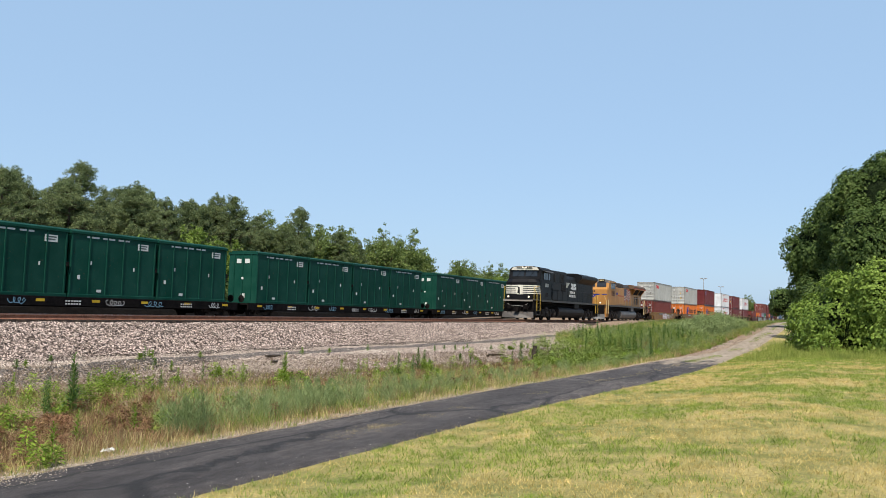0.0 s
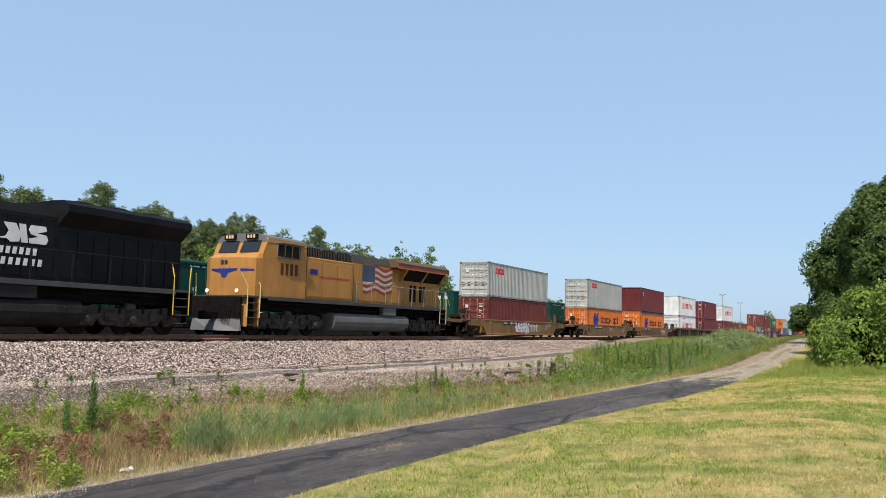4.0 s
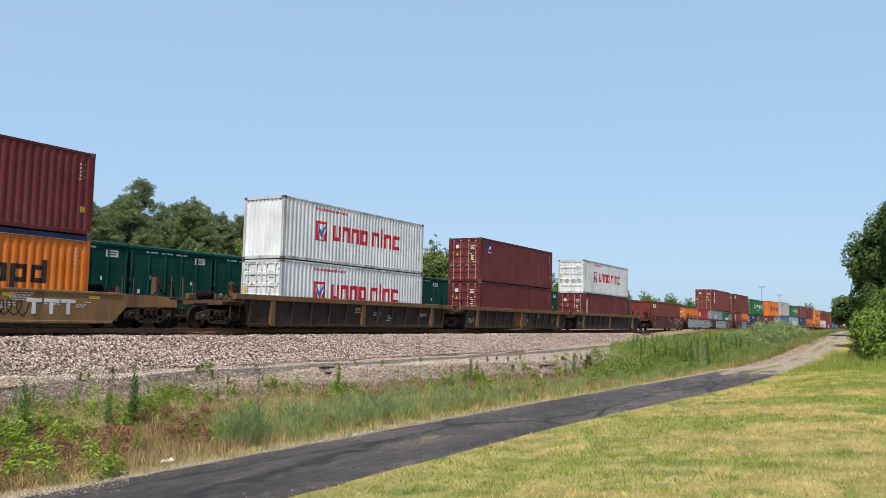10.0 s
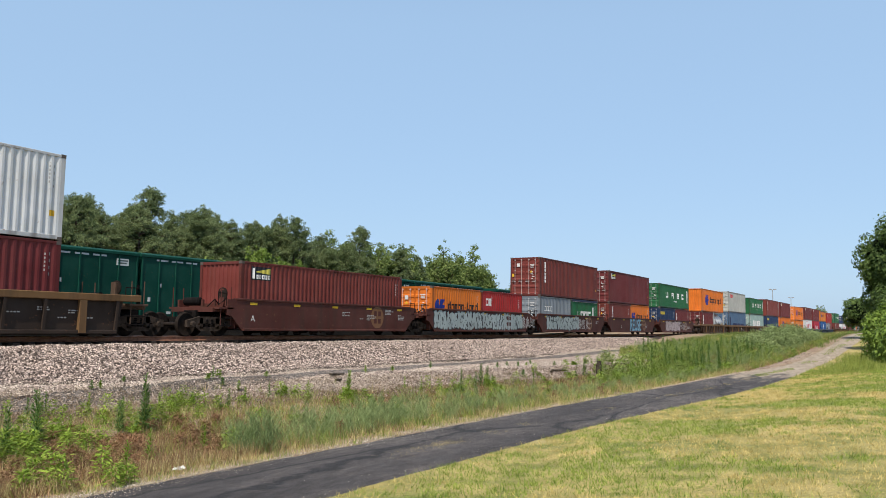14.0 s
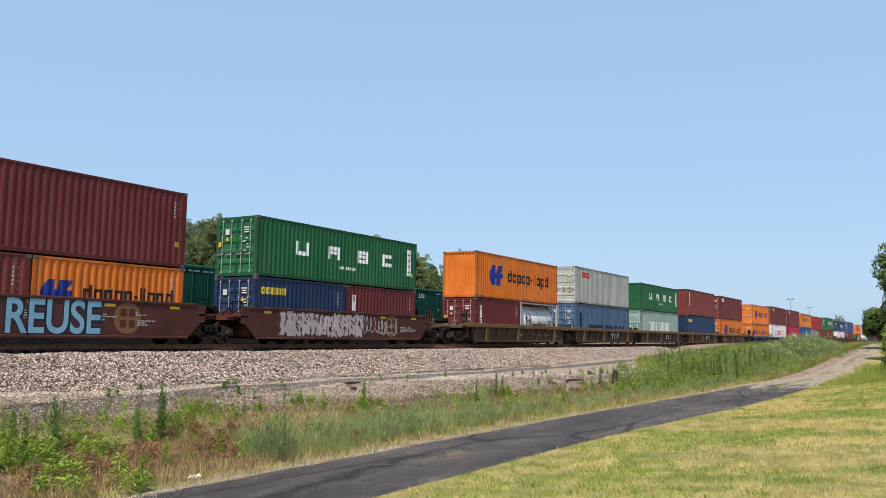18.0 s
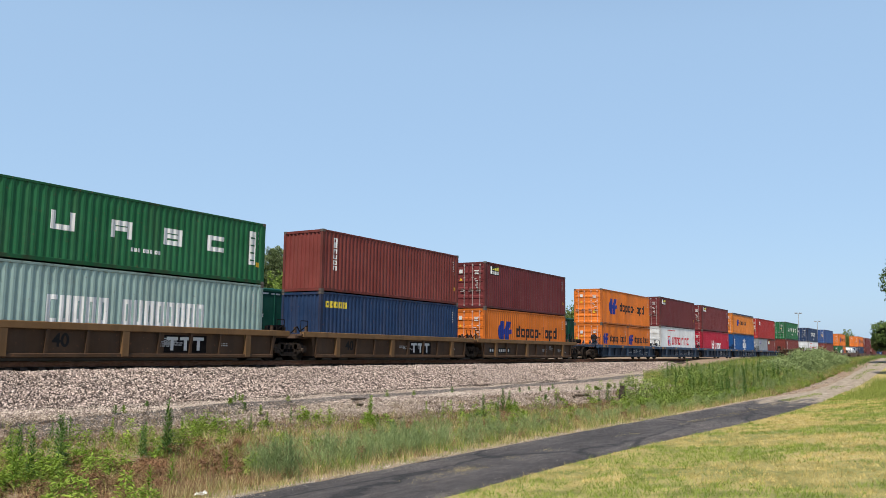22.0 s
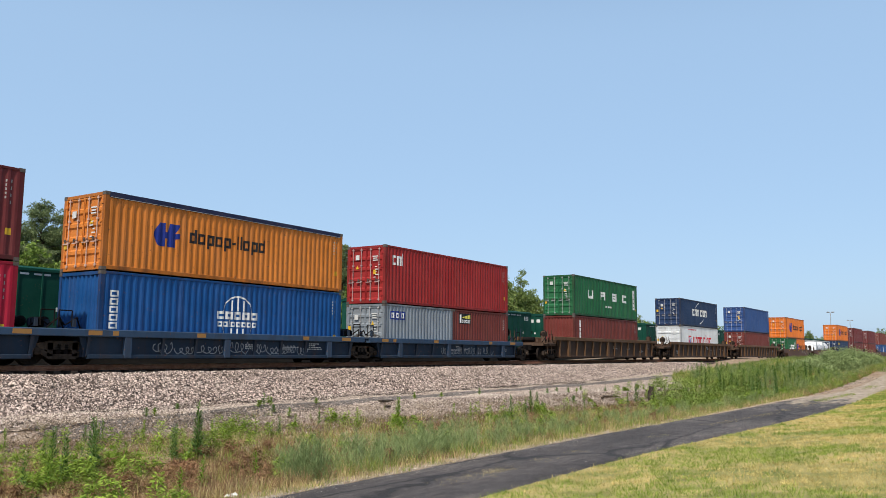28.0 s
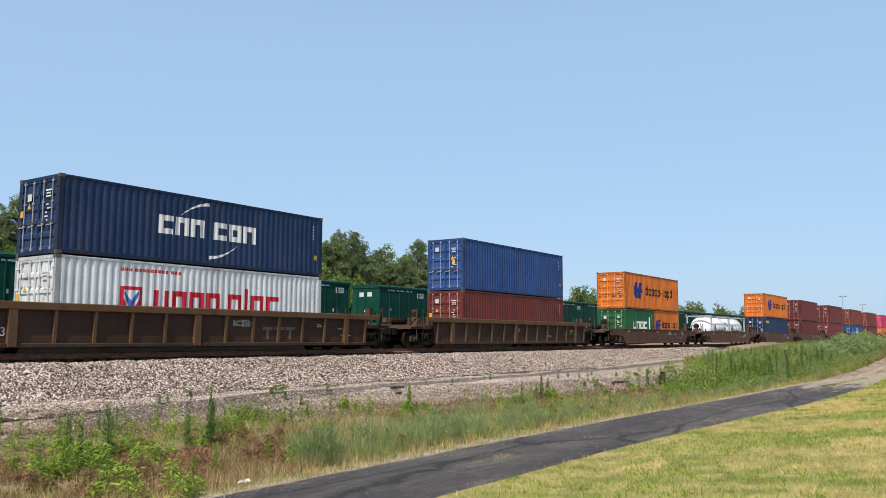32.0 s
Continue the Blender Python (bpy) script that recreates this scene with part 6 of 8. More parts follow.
    for k in range(5):
        part("stripe", Geo().box(9.4, 11.75 - 0.16 * (4 - k), -1.0, -0.982, 3.15 + 0.115 * k, 3.22 + 0.115 * k), cream, ob)
    g = Geo()
    g.run_y([(12.05, 3.12), (12.4, 3.2), (12.5, 3.38), (12.3, 3.66), (12.75, 3.66), (12.95, 3.3), (12.9, 3.06), (12.6, 3.02), (12.45, 3.12)], -0.995, -0.982)
    g.run_y([(12.98, 3.04), (13.22, 3.04), (13.1, 3.66), (12.86, 3.66)], -0.995, -0.982)
    g.run_y([(13.28, 3.04), (13.9, 3.04), (13.98, 3.2), (13.9, 3.36), (13.55, 3.4), (13.9, 3.5), (13.86, 3.66), (13.3, 3.66), (13.22, 3.5), (13.3, 3.36), (13.6, 3.28), (13.24, 3.2)], -0.995, -0.982)
    part("emblem", g, white, ob, at=pose(-0.02, 0, 0))
    for r, (a, c) in enumerate(((11.95, 13.65), (11.75, 13.9))):
        n = 7 if r == 0 else 8
        for k in range(n):
            x, z = a + (c - a) * k / n, 2.64 - 0.36 * r
            part("lettering_bar", shared(("letter_bar",), lambda: Geo().run_y([(0, 0), (0.14, 0), (0.17, 0.24), (0.03, 0.24)], -0.995, -0.982), white), None, ob, at=pose(x - 0.02, 0, z))
    pts = [(x, -1.5, 2.85) for x in (5.2, 6.7, 8.2, 9.8, 11.4, 13.0, 14.6, 16.2, 17.8, 19.6)]
    handrail(ob, pts, blk)
    MOVING.append((ob, u, TRACK_Y, RAIL_Z))


def yellow_loco(u):
    body = paint("engine_yellow", (0.42, 0.20, 0.052), 0.6, 0.45, (0.12, 0.07, 0.03), 0.7)
    grey = paint("engine_grey", (0.16, 0.165, 0.17), 0.5)
    red = paint("engine_red", (0.42, 0.05, 0.03), 0.4)
    rail_g = paint("rail_grey", (0.22, 0.21, 0.19), 0.4)
    rail_y = paint("rail_pale", (0.62, 0.50, 0.26), 0.4)
    deck = paint("deck_grey", (0.06, 0.058, 0.055), 0.6)
    glass = glass_mat()
    ob = loco_base("locomotive", "dusty yellow diesel locomotive with grey roof and flag mural", body, rail_y, paint("tank_grey", (0.12, 0.118, 0.115), 0.6), 20.9, (7.7, 15.3), (4.2, 17.3), deck)
    part("plow", Geo().add([(0.55, -1.45, 0.2), (0.55, 1.45, 0.2), (0.2, 0, 0.2), (0.6, -1.4, 0.75), (0.6, 1.4, 0.75), (0.45, 0, 0.7), (0.66, -1.45, 0.2), (0.66, 1.45, 0.2)], [(0, 2, 5, 3), (2, 1, 4, 5), (6, 3, 4, 7), (0, 3, 6), (1, 7, 4)]), grey, ob)
    soot = paint("engine_soot", (0.05, 0.042, 0.038), 0.6)
    nose = part("nose", Geo().run_z([(1.0, -0.85), (1.45, -1.46), (1.9, -1.5), (1.9, 1.5), (1.45, 1.46), (1.0, 0.85)], 1.79, 3.5), body, ob)
    part("nose_top", Geo().add([(1.0, -0.85, 3.5), (1.45, -1.46, 3.5), (1.9, -1.5, 3.5), (1.9, 1.5, 3.5), (1.45, 1.46, 3.5), (1.0, 0.85, 3.5), (1.25, -0.7, 3.66), (1.9, -1.3, 3.8), (1.9, 1.3, 3.8), (1.25, 0.7, 3.66)], [(0, 1, 7, 6), (1, 2, 7), (3, 4, 8), (4, 5, 9, 8), (5, 0, 6, 9), (6, 7, 8, 9)]), body, nose)
    blue = flat("emblem_blue", (0.012, 0.035, 0.20))
    part("emblem", Geo().add([(0.985, -0.75, 2.92), (0.985, -0.22, 2.8), (0.985, -0.12, 2.6), (0.985, 0.12, 2.6), (0.985, 0.22, 2.8), (0.985, 0.75, 2.92), (0.985, 0.75, 3.0), (0.985, -0.75, 3.0)], [tuple(reversed(range(8)))]), blue, nose)
    part("emblem", Geo().add([(1.03, -0.92, 2.88), (1.4, -1.42, 2.92), (1.4, -1.42, 3.0), (1.03, -0.92, 3.0)], [(0, 1, 2, 3)]), blue, nose)
    cab = part("cab", Geo().run_y([(1.8, 1.79), (5.1, 1.79), (5.1, 4.5), (2.2, 4.5), (1.85, 3.72)], -1.5, 1.5), body, ob)
    part("cab_roof", Geo().run_x([(-1.52, 4.3), (1.52, 4.3), (1.3, 4.6), (0.8, 4.72), (-0.8, 4.72), (-1.3, 4.6)], 2.1, 5.1), grey, cab)
    for y in (-0.65, 0.65):
        part("windshield", Geo().add([(1.83, y - 0.54, 3.82), (1.83, y + 0.54, 3.82), (2.1, y + 0.52, 4.38), (2.1, y - 0.52, 4.38)], [(3, 2, 1, 0)]), glass, cab)
        part("number_board", Geo().box(1.98, 2.08, y - 0.33, y + 0.33, 4.45, 4.68), BLACK, cab)
        part("number_bars", Geo().box(1.97, 1.98, y - 0.22, y - 0.1, 4.49, 4.64).box(1.97, 1.98, y - 0.04, y + 0.06, 4.49, 4.64).box(1.97, 1.98, y + 0.12, y + 0.24, 4.49, 4.64), rail_y, cab)
    for k in range(3):
        part("side_window", Geo().box(2.9 + 0.55 * k, 3.37 + 0.55 * k, -1.512, -1.5, 3.7, 4.25), glass, cab)
    part("window_frame", Geo().path([(2.85, -1.515, 3.66), (4.55, -1.515, 3.66), (4.55, -1.515, 4.3), (2.85, -1.515, 4.3), (2.85, -1.515, 3.66)], 0.03), grey, cab)
    part("awning", Geo().box(2.8, 4.7, -1.8, -1.5, 4.3, 4.34), grey, cab)
    g = Geo()
    for k in range(4):
        x = 3.1 + 0.36 * k
        g.box(x + 0.04, x + 0.24, -1.512, -1.5, 2.85, 3.4)
    part("number_bars", g, flat("number_dark", (0.10, 0.03, 0.015)), cab)
    for z in (2.0, 3.3):
        for y in (-0.1, 0.12):
            part("headlight", Geo().lathe([(0, 0.09), (-0.04, 0.09)], (1.0, y if z > 3 else y * 8, z), (1, 0, 0), 12), lamp_lit() if z < 3 else glass, ob)
    part("hood", Geo().cbox(5.1, 9.3, -1.42, 1.42, 1.79, 3.9, 0.05), body, ob)
    part("hood_top", Geo().run_x([(-1.3, 3.9), (1.3, 3.9), (1.3, 4.3), (1.0, 4.5), (-1.0, 4.5), (-1.3, 4.3)], 5.1, 9.3), soot, ob)
    for k in range(3):
        grille(ob, 5.35 + 1.3 * k, 6.45 + 1.3 * k, -1.33, 3.85, 4.38, 8, soot)
    panel_row(ob, "equipment_door", 5.2, 9.2, 3, -1.42, 1.95, 3.7, body)
    part("emblem", Geo().box(5.5, 6.1, -1.46, -1.448, 3.05, 3.3), blue, ob)
    g = Geo()
    for k in range(16):
        g.box(6.3 + 0.17 * k, 6.42 + 0.17 * k, -1.455, -1.446, 2.9, 3.0)
    part("lettering_bars", g, red, ob)
    part("hood", Geo().cbox(9.3, 13.9, -0.95, 0.95, 1.79, 4.1, 0.05), body, ob)
    part("hood_top", Geo().run_x([(-0.97, 4.05), (0.97, 4.05), (0.8, 4.45), (-0.8, 4.45)], 9.3, 13.9), soot, ob)
    panel_row(ob, "hood_door", 9.4, 13.8, 7, -0.95, 1.95, 3.95, body)
    part("exhaust_stack", Geo().cbox(10.2, 11.4, -0.4, 0.4, 4.4, 4.62, 0.04), grey, ob)
    # flag mural: wavy bars
    fl = {"flag_red": (0.33, 0.05, 0.05), "flag_white": (0.5, 0.45, 0.36), "flag_blue": (0.06, 0.08, 0.13)}
    for k in range(9):
        nm = "flag_red" if k % 2 == 0 else "flag_white"
        z = 2.45 + 0.165 * k
        x0 = 11.0 if k < 4 else 12.2
        n = 8
        pts = []
        for i in range(n + 1):
            x = x0 + (14.1 - x0) * i / n
            w = 0.11 * math.sin(3.2 * x)
            pts += [(x, -0.985, z + w), (x, -0.985, z + w + 0.15)]
        part("flag_stripe", Geo().add(pts, [(2 * i, 2 * i + 2, 2 * i + 3, 2 * i + 1) for i in range(n)]), flat(nm, fl[nm]), ob)
    part("flag_canton", Geo().box(10.9, 12.2, -0.99, -0.98, 3.05, 3.95), flat("flag_blue", fl["flag_blue"]), ob)
    rad = part("radiator_hood", Geo().cbox(13.9, 20.1, -0.95, 0.95, 1.79, 4.0, 0.04), body, ob)
    part("radiator_wing", Geo().run_x([(-1.5, 4.02), (1.5, 4.02), (1.52, 4.3), (1.2, 4.52), (-1.2, 4.52), (-1.52, 4.3)], 13.9, 20.4), paint("wing_rust", (0.13, 0.075, 0.042), 0.7), rad)
    part("wing_stripe", Geo().box(13.89, 20.4, -1.535, -1.515, 4.05, 4.13), red, rad)
    part("wing_edge", Geo().box(13.89, 20.4, -1.53, -1.505, 3.97, 4.04), body, rad)
    part("radiator_intake", Geo().run_x([(-0.96, 3.35), (-1.45, 3.98), (-0.96, 3.98)], 15.1, 20.0), BLACK, rad)
    for x in (15.1, 17.6, 20.0):
        part("bracket", Geo().run_x([(-0.97, 3.2), (-1.5, 4.0), (-0.97, 4.0)], x - 0.08, x + 0.08), body, rad)
    panel_row(rad, "hood_door", 14.1, 19.9, 8, -0.95, 1.95, 3.15, body)
    for x in (16.2, 16.65, 17.4, 17.85):
        part("vent", Geo().box(x, x + 0.3, -0.985, -0.96, 2.1, 3.1), BLACK, rad)
    pts = [(x, -1.5, 2.85) for x in (9.6, 11.1, 12.6, 14.1, 15.6, 17.1, 18.6, 19.8)]
    handrail(ob, pts, rail_g)
    part("end_rail", Geo().path([(20.2, -1.4, 1.8), (20.2, -1.4, 2.9), (20.8, -1.4, 2.0)], 0.025), rail_y, ob)
    MOVING.append((ob, u, TRACK_Y, RAIL_Z))


black_loco(67.05)
yellow_loco(89.8)

# ---- parked train of green boxes on the siding ----
GBOX = (0.0006, 0.05, 0.032)


def green_box():
    """A tall steel waste box, 20 feet long, with upright ribs and white plates; x = 0 at its middle, z = 0 at its base."""
    L, H, w = 5.98, 3.5, 1.28
    m = paint("box_green", GBOX, 0.22, 0.6, (0.003, 0.022, 0.014))
    box = tagged(new("waste_container"), "dark green ribbed steel waste box on a parked flat car", "waste container", "green boxes of the parked train")
    part("shell", shared(("green_shell",), lambda: Geo().box(-L / 2 + 0.05, L / 2 - 0.05, -w + 0.06, w - 0.06, 0.1, H - 0.05), m), None, box)
    rib = shared(("green_rib",), lambda: Geo().run_z([(-0.05, 0), (-0.035, -0.045), (0.035, -0.045), (0.05, 0)], 0.15, H - 0.15), m)
    for k in range(6):
        part("rib", rib, None, box, at=pose(-L / 2 + 0.12 + k * (L - 0.24) / 5, -w + 0.062, 0))
    for k in range(3):
        part("end_rib", rib, None, box, at=pose(-L / 2 + 0.052, -0.75 + 0.75 * k, 0, 0, 0, -90))
    part("top_rail", shared(("green_top",), lambda: Geo().cbox(-L / 2, L / 2, -w, -w + 0.12, H - 0.16, H, 0.02).cbox(-L / 2, L / 2, w - 0.12, w, H - 0.16, H, 0.02).box(-L / 2, -L / 2 + 0.1, -w + 0.12, w - 0.12, H - 0.14, H - 0.01), m), None, box)
    part("bottom_rail", shared(("green_bottom",), lambda: Geo().cbox(-L / 2, L / 2, -w, -w + 0.14, 0, 0.17, 0.02).cbox(-L / 2, L / 2, w - 0.14, w, 0, 0.17, 0.02).box(-L / 2, -L / 2 + 0.12, -w + 0.14, w - 0.14, 0, 0.16), m), None, box)
    part("lid", shared(("green_lid",), lambda: Geo().run_x([(-w + 0.03, H), (w - 0.03, H), (w - 0.3, H + 0.09), (0, H + 0.12), (-w + 0.3, H + 0.09)], -L / 2 + 0.03, L / 2 - 0.03), m), None, box)
    pale = flat("plate_pale", (0.66, 0.68, 0.64))
    for x, z, a, b in ((1.95, H - 0.72, 0.76, 0.36), (-1.55, H - 0.32, 0.8, 0.09), (-0.5, H - 0.32, 0.8, 0.09), (0.55, H - 0.32, 0.8, 0.09), (1.35, 1.55, 0.09, 0.2), (-1.6, 1.75, 0.09, 0.2), (-2.35, 0.95, 0.16, 0.22), (-1.0, 0.3, 0.3, 0.14)):
        part("plate", shared(("plate", a, b), lambda: Geo().box(-a / 2, a / 2, -0.012, 0, 0, b), pale), None, box, at=pose(x, -w + 0.055, z))
    part("plate_bars", shared(("plate_bars",), lambda: Geo().box(-0.3, 0.3, -0.004, 0, 0.22, 0.29).box(-0.3, 0.24, -0.004, 0, 0.09, 0.16), flat("plate_ink", (0.10, 0.12, 0.11))), None, box, at=pose(1.95, -w + 0.042, H - 0.72))
    for y in (-0.38, 0.35):
        part("end_plate", shared(("end_plate",), lambda: Geo().box(-0.012, 0, -0.2, 0.2, 0, 0.3), pale), None, box, at=pose(-L / 2 + 0.04, y, H - 0.75))
    part("end_plate", shared(("end_plate2",), lambda: Geo().box(-0.012, 0, -0.16, 0.16, 0, 0.3), pale), None, box, at=pose(-L / 2 + 0.04, -0.1, 0.35))
    part("vent", shared(("vent",), lambda: Geo().lathe([(0, 0.09), (0.03, 0.1), (0.05, 0.05)], (0, 0, 0), (-1, 0, 0), 10), pale), None, box, at=pose(-L / 2 + 0.05, 0, 1.7))
    for y in (-w - 0.02,):
        part("latch", shared(("latch",), lambda: Geo().box(-0.05, 0.05, -0.05, 0.05, -0.12, 0.12), BLACK), None, box, at=pose(L / 2 - 0.02, y + 0.03, 1.7))
    return box


def flat_car():
    """A black 89-foot flat car with low sides, on two trucks; z = 0 is the rail top."""
    L = 26.2
    car = tagged(new("flat_car"), "black flat car carrying green boxes, with scrawl and yellow reflectors", "flat car", "flat cars of the parked train")
    part("deck", Geo().box(-L / 2, L / 2, -1.3, 1.3, 0.86, 0.98), BLACK, car)
    part("side_sill", Geo().cbox(-L / 2, L / 2, -1.42, -1.3, 0.5, 0.98, 0.015), BLACK, car)
    part("side_sill", Geo().cbox(-L / 2, L / 2, 1.3, 1.42, 0.5, 0.98, 0.015), BLACK, car)
    part("centre_sill", Geo().box(-L / 2 - 0.4, L / 2 + 0.4, -0.35, 0.35, 0.45, 0.86), BLACK, car)
    yel, white = flat("reflector_yellow", (0.62, 0.40, 0.03)), flat("stencil_white", (0.62, 0.61, 0.58))
    for k in range(8):
        part("reflector", shared(("sill_reflector",), lambda: Geo().box(-0.25, 0.25, -0.008, 0, 0, 0.14), yel), None, car, at=pose(-L / 2 + 1.2 + k * 3.4, -1.42, 0.72))
    rng = random.Random(4)
    for k in range(9):
        g = Geo()
        x = -L / 2 + 1.6 + 2.7 * k + rng.uniform(0, 0.6)
        if k % 3 == 1:
            for q in range(2):
                for j in range(6):
                    g.box(x + 0.17 * j, x + 0.17 * j + 0.11, -1.428, -1.42, 0.58 + 0.15 * q, 0.66 + 0.15 * q)
            part("stencil", g, white, car)["kind"] = "stuff"
        else:
            scrawl(g, x, rng.uniform(0.8, 1.4), -1.426, 0.54, 0.92, rng, 0.035)
            part("sprayed_line", g, white if k % 3 else flat("spray_blue", (0.22, 0.42, 0.55)), car)["kind"] = "stuff"
    for e in (-1, 1):
        part("step", Geo().path([(e * (L / 2 - 0.2), -1.38, 0.5), (e * (L / 2 - 0.2), -1.38, 0.2), (e * (L / 2 - 0.7), -1.38, 0.2), (e * (L / 2 - 0.7), -1.38, 0.5)], 0.02), BLACK, car)
        part("coupler", Geo().box(*sorted((e * (L / 2 + 0.4), e * (L / 2 + 0.7))), -0.12, 0.12, 0.5, 0.76), BLACK, car)
        part("hand_brake", Geo().lathe([(0, 0.04), (0.03, 0.25), (0.05, 0.25), (0.07, 0.04)], (e * (L / 2 - 0.02), -0.8, 1.25), (e, 0, 0), 12), BLACK, car)
        truck(car, e * (L / 2 - 1.9), 0.42)
    return car


def parked_train():
    first_box, first_car = green_box(), flat_car()
    cars = range(-2, 7)
    for n in cars:
        x = 44.8 + 27.3 * n
        mid = x + 12.2
        ob = first_car if n == -2 else copy_thing(first_car, pose(mid, FAR_Y, FAR_RAIL_Z))
        ob.matrix_basis = pose(mid, FAR_Y, FAR_RAIL_Z)
        for k in range(4):
            m = pose(x + 3.0 + 6.1 * k, FAR_Y, FAR_RAIL_Z + 0.98)
            if n == -2 and k == 0:
                first_box.matrix_basis = m
            else:
                copy_thing(first_box, m)


parked_train()

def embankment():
    """An added low bank behind the siding, near black in place of the shade under the cars."""
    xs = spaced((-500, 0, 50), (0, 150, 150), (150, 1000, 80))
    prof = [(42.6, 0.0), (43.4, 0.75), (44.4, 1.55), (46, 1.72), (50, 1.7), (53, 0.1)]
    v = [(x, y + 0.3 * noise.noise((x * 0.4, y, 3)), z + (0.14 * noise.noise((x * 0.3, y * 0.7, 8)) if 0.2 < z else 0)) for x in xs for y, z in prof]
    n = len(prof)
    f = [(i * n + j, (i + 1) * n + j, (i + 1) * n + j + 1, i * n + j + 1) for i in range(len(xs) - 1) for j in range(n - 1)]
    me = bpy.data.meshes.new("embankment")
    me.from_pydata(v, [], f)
    # no real cinders here: the shade under the parked cars is put into this colour
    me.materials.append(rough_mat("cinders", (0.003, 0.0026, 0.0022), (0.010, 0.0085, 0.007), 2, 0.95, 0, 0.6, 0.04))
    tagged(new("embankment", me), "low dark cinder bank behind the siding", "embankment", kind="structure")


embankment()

# ---- trees ----
BARK = rough_mat("bark", (0.05, 0.038, 0.028), (0.13, 0.10, 0.075), 4, 0.95, 0, 0.8, 0.05)
PINE = leaf_mat("pine_needles", (0.085, 0.125, 0.06), (0.31, 0.37, 0.18))
BROAD = leaf_mat("broad_leaves", (0.075, 0.125, 0.036), (0.27, 0.34, 0.11))
PALE = leaf_mat("pale_leaves", (0.11, 0.18, 0.03), (0.28, 0.38, 0.09))


VINE = leaf_mat("creeper_leaves", (0.055, 0.10, 0.025), (0.15, 0.215, 0.065), 0.4)


def leaf_cloud(clumps, per, size, rng, flatness=0.7):
    """Leaf faces on the outside of clumps (centre, radius), turned outwards and up so that each clump has a lit and a shaded side."""
    V, F = [], []
    n0 = 0
    for (c, r) in clumps:
        n = int(per * r * r)
        d = rng.normal(size=(n, 3))
        d /= np.linalg.norm(d, axis=1)[:, None] + 1e-9
        rad = r * (1.0 + 0.16 * rng.normal(size=(n, 1)) - 0.45 * rng.uniform(0, 1, (n, 1)) ** 3)
        p = np.asarray(c) + d * rad * np.array([1, 1, flatness])
        m = d * 0.9 + rng.normal(size=(n, 3)) * 0.55 + np.array([0, 0, 0.35])
        m /= np.linalg.norm(m, axis=1)[:, None]
        a = np.cross(m, rng.normal(size=(n, 3)))
        a /= np.linalg.norm(a, axis=1)[:, None] + 1e-9
        b = np.cross(m, a)
        s = size * rng.uniform(0.6, 1.4, (n, 1))
        q = np.stack([p - a * s - b * s * 0.45, p + a * s * 1.1, p - a * s * 0.3 + b * s * 0.7], 1)
        V.append(q.reshape(-1, 3))
        F.append(np.arange(n * 3).reshape(-1, 3) + n0)
        n0 += n * 3
    return np.concatenate(V), np.concatenate(F)


def needle_cloud(clumps, per, size, rng):
    """Tufts of long thin needles that stand out from the twig ends."""
    cs, rs = np.array([c for c, r in clumps]), np.array([r for c, r in clumps])
    k = np.repeat(np.arange(len(cs)), (per * rs).astype(int))
    n = len(k)
    d = rng.normal(size=(n, 3)) + np.array([0, 0, 0.45])
    d /= np.linalg.norm(d, axis=1)[:, None] + 1e-9
    r = rs[k][:, None]
    p = cs[k] + d * r * rng.uniform(0.15, 0.85, (n, 1)) * np.array([1.05, 1.05, 0.75])
    w = np.cross(d, rng.normal(size=(n, 3)))
    w /= np.linalg.norm(w, axis=1)[:, None] + 1e-9
    s = size * rng.uniform(0.6, 1.4, (n, 1))
    V = np.stack([p - w * s * 0.24, p + w * s * 0.24, p + d * s + np.array([0, 0, -0.1]) * s], 1).reshape(-1, 3)
    return V, np.arange(n * 3).reshape(-1, 3)


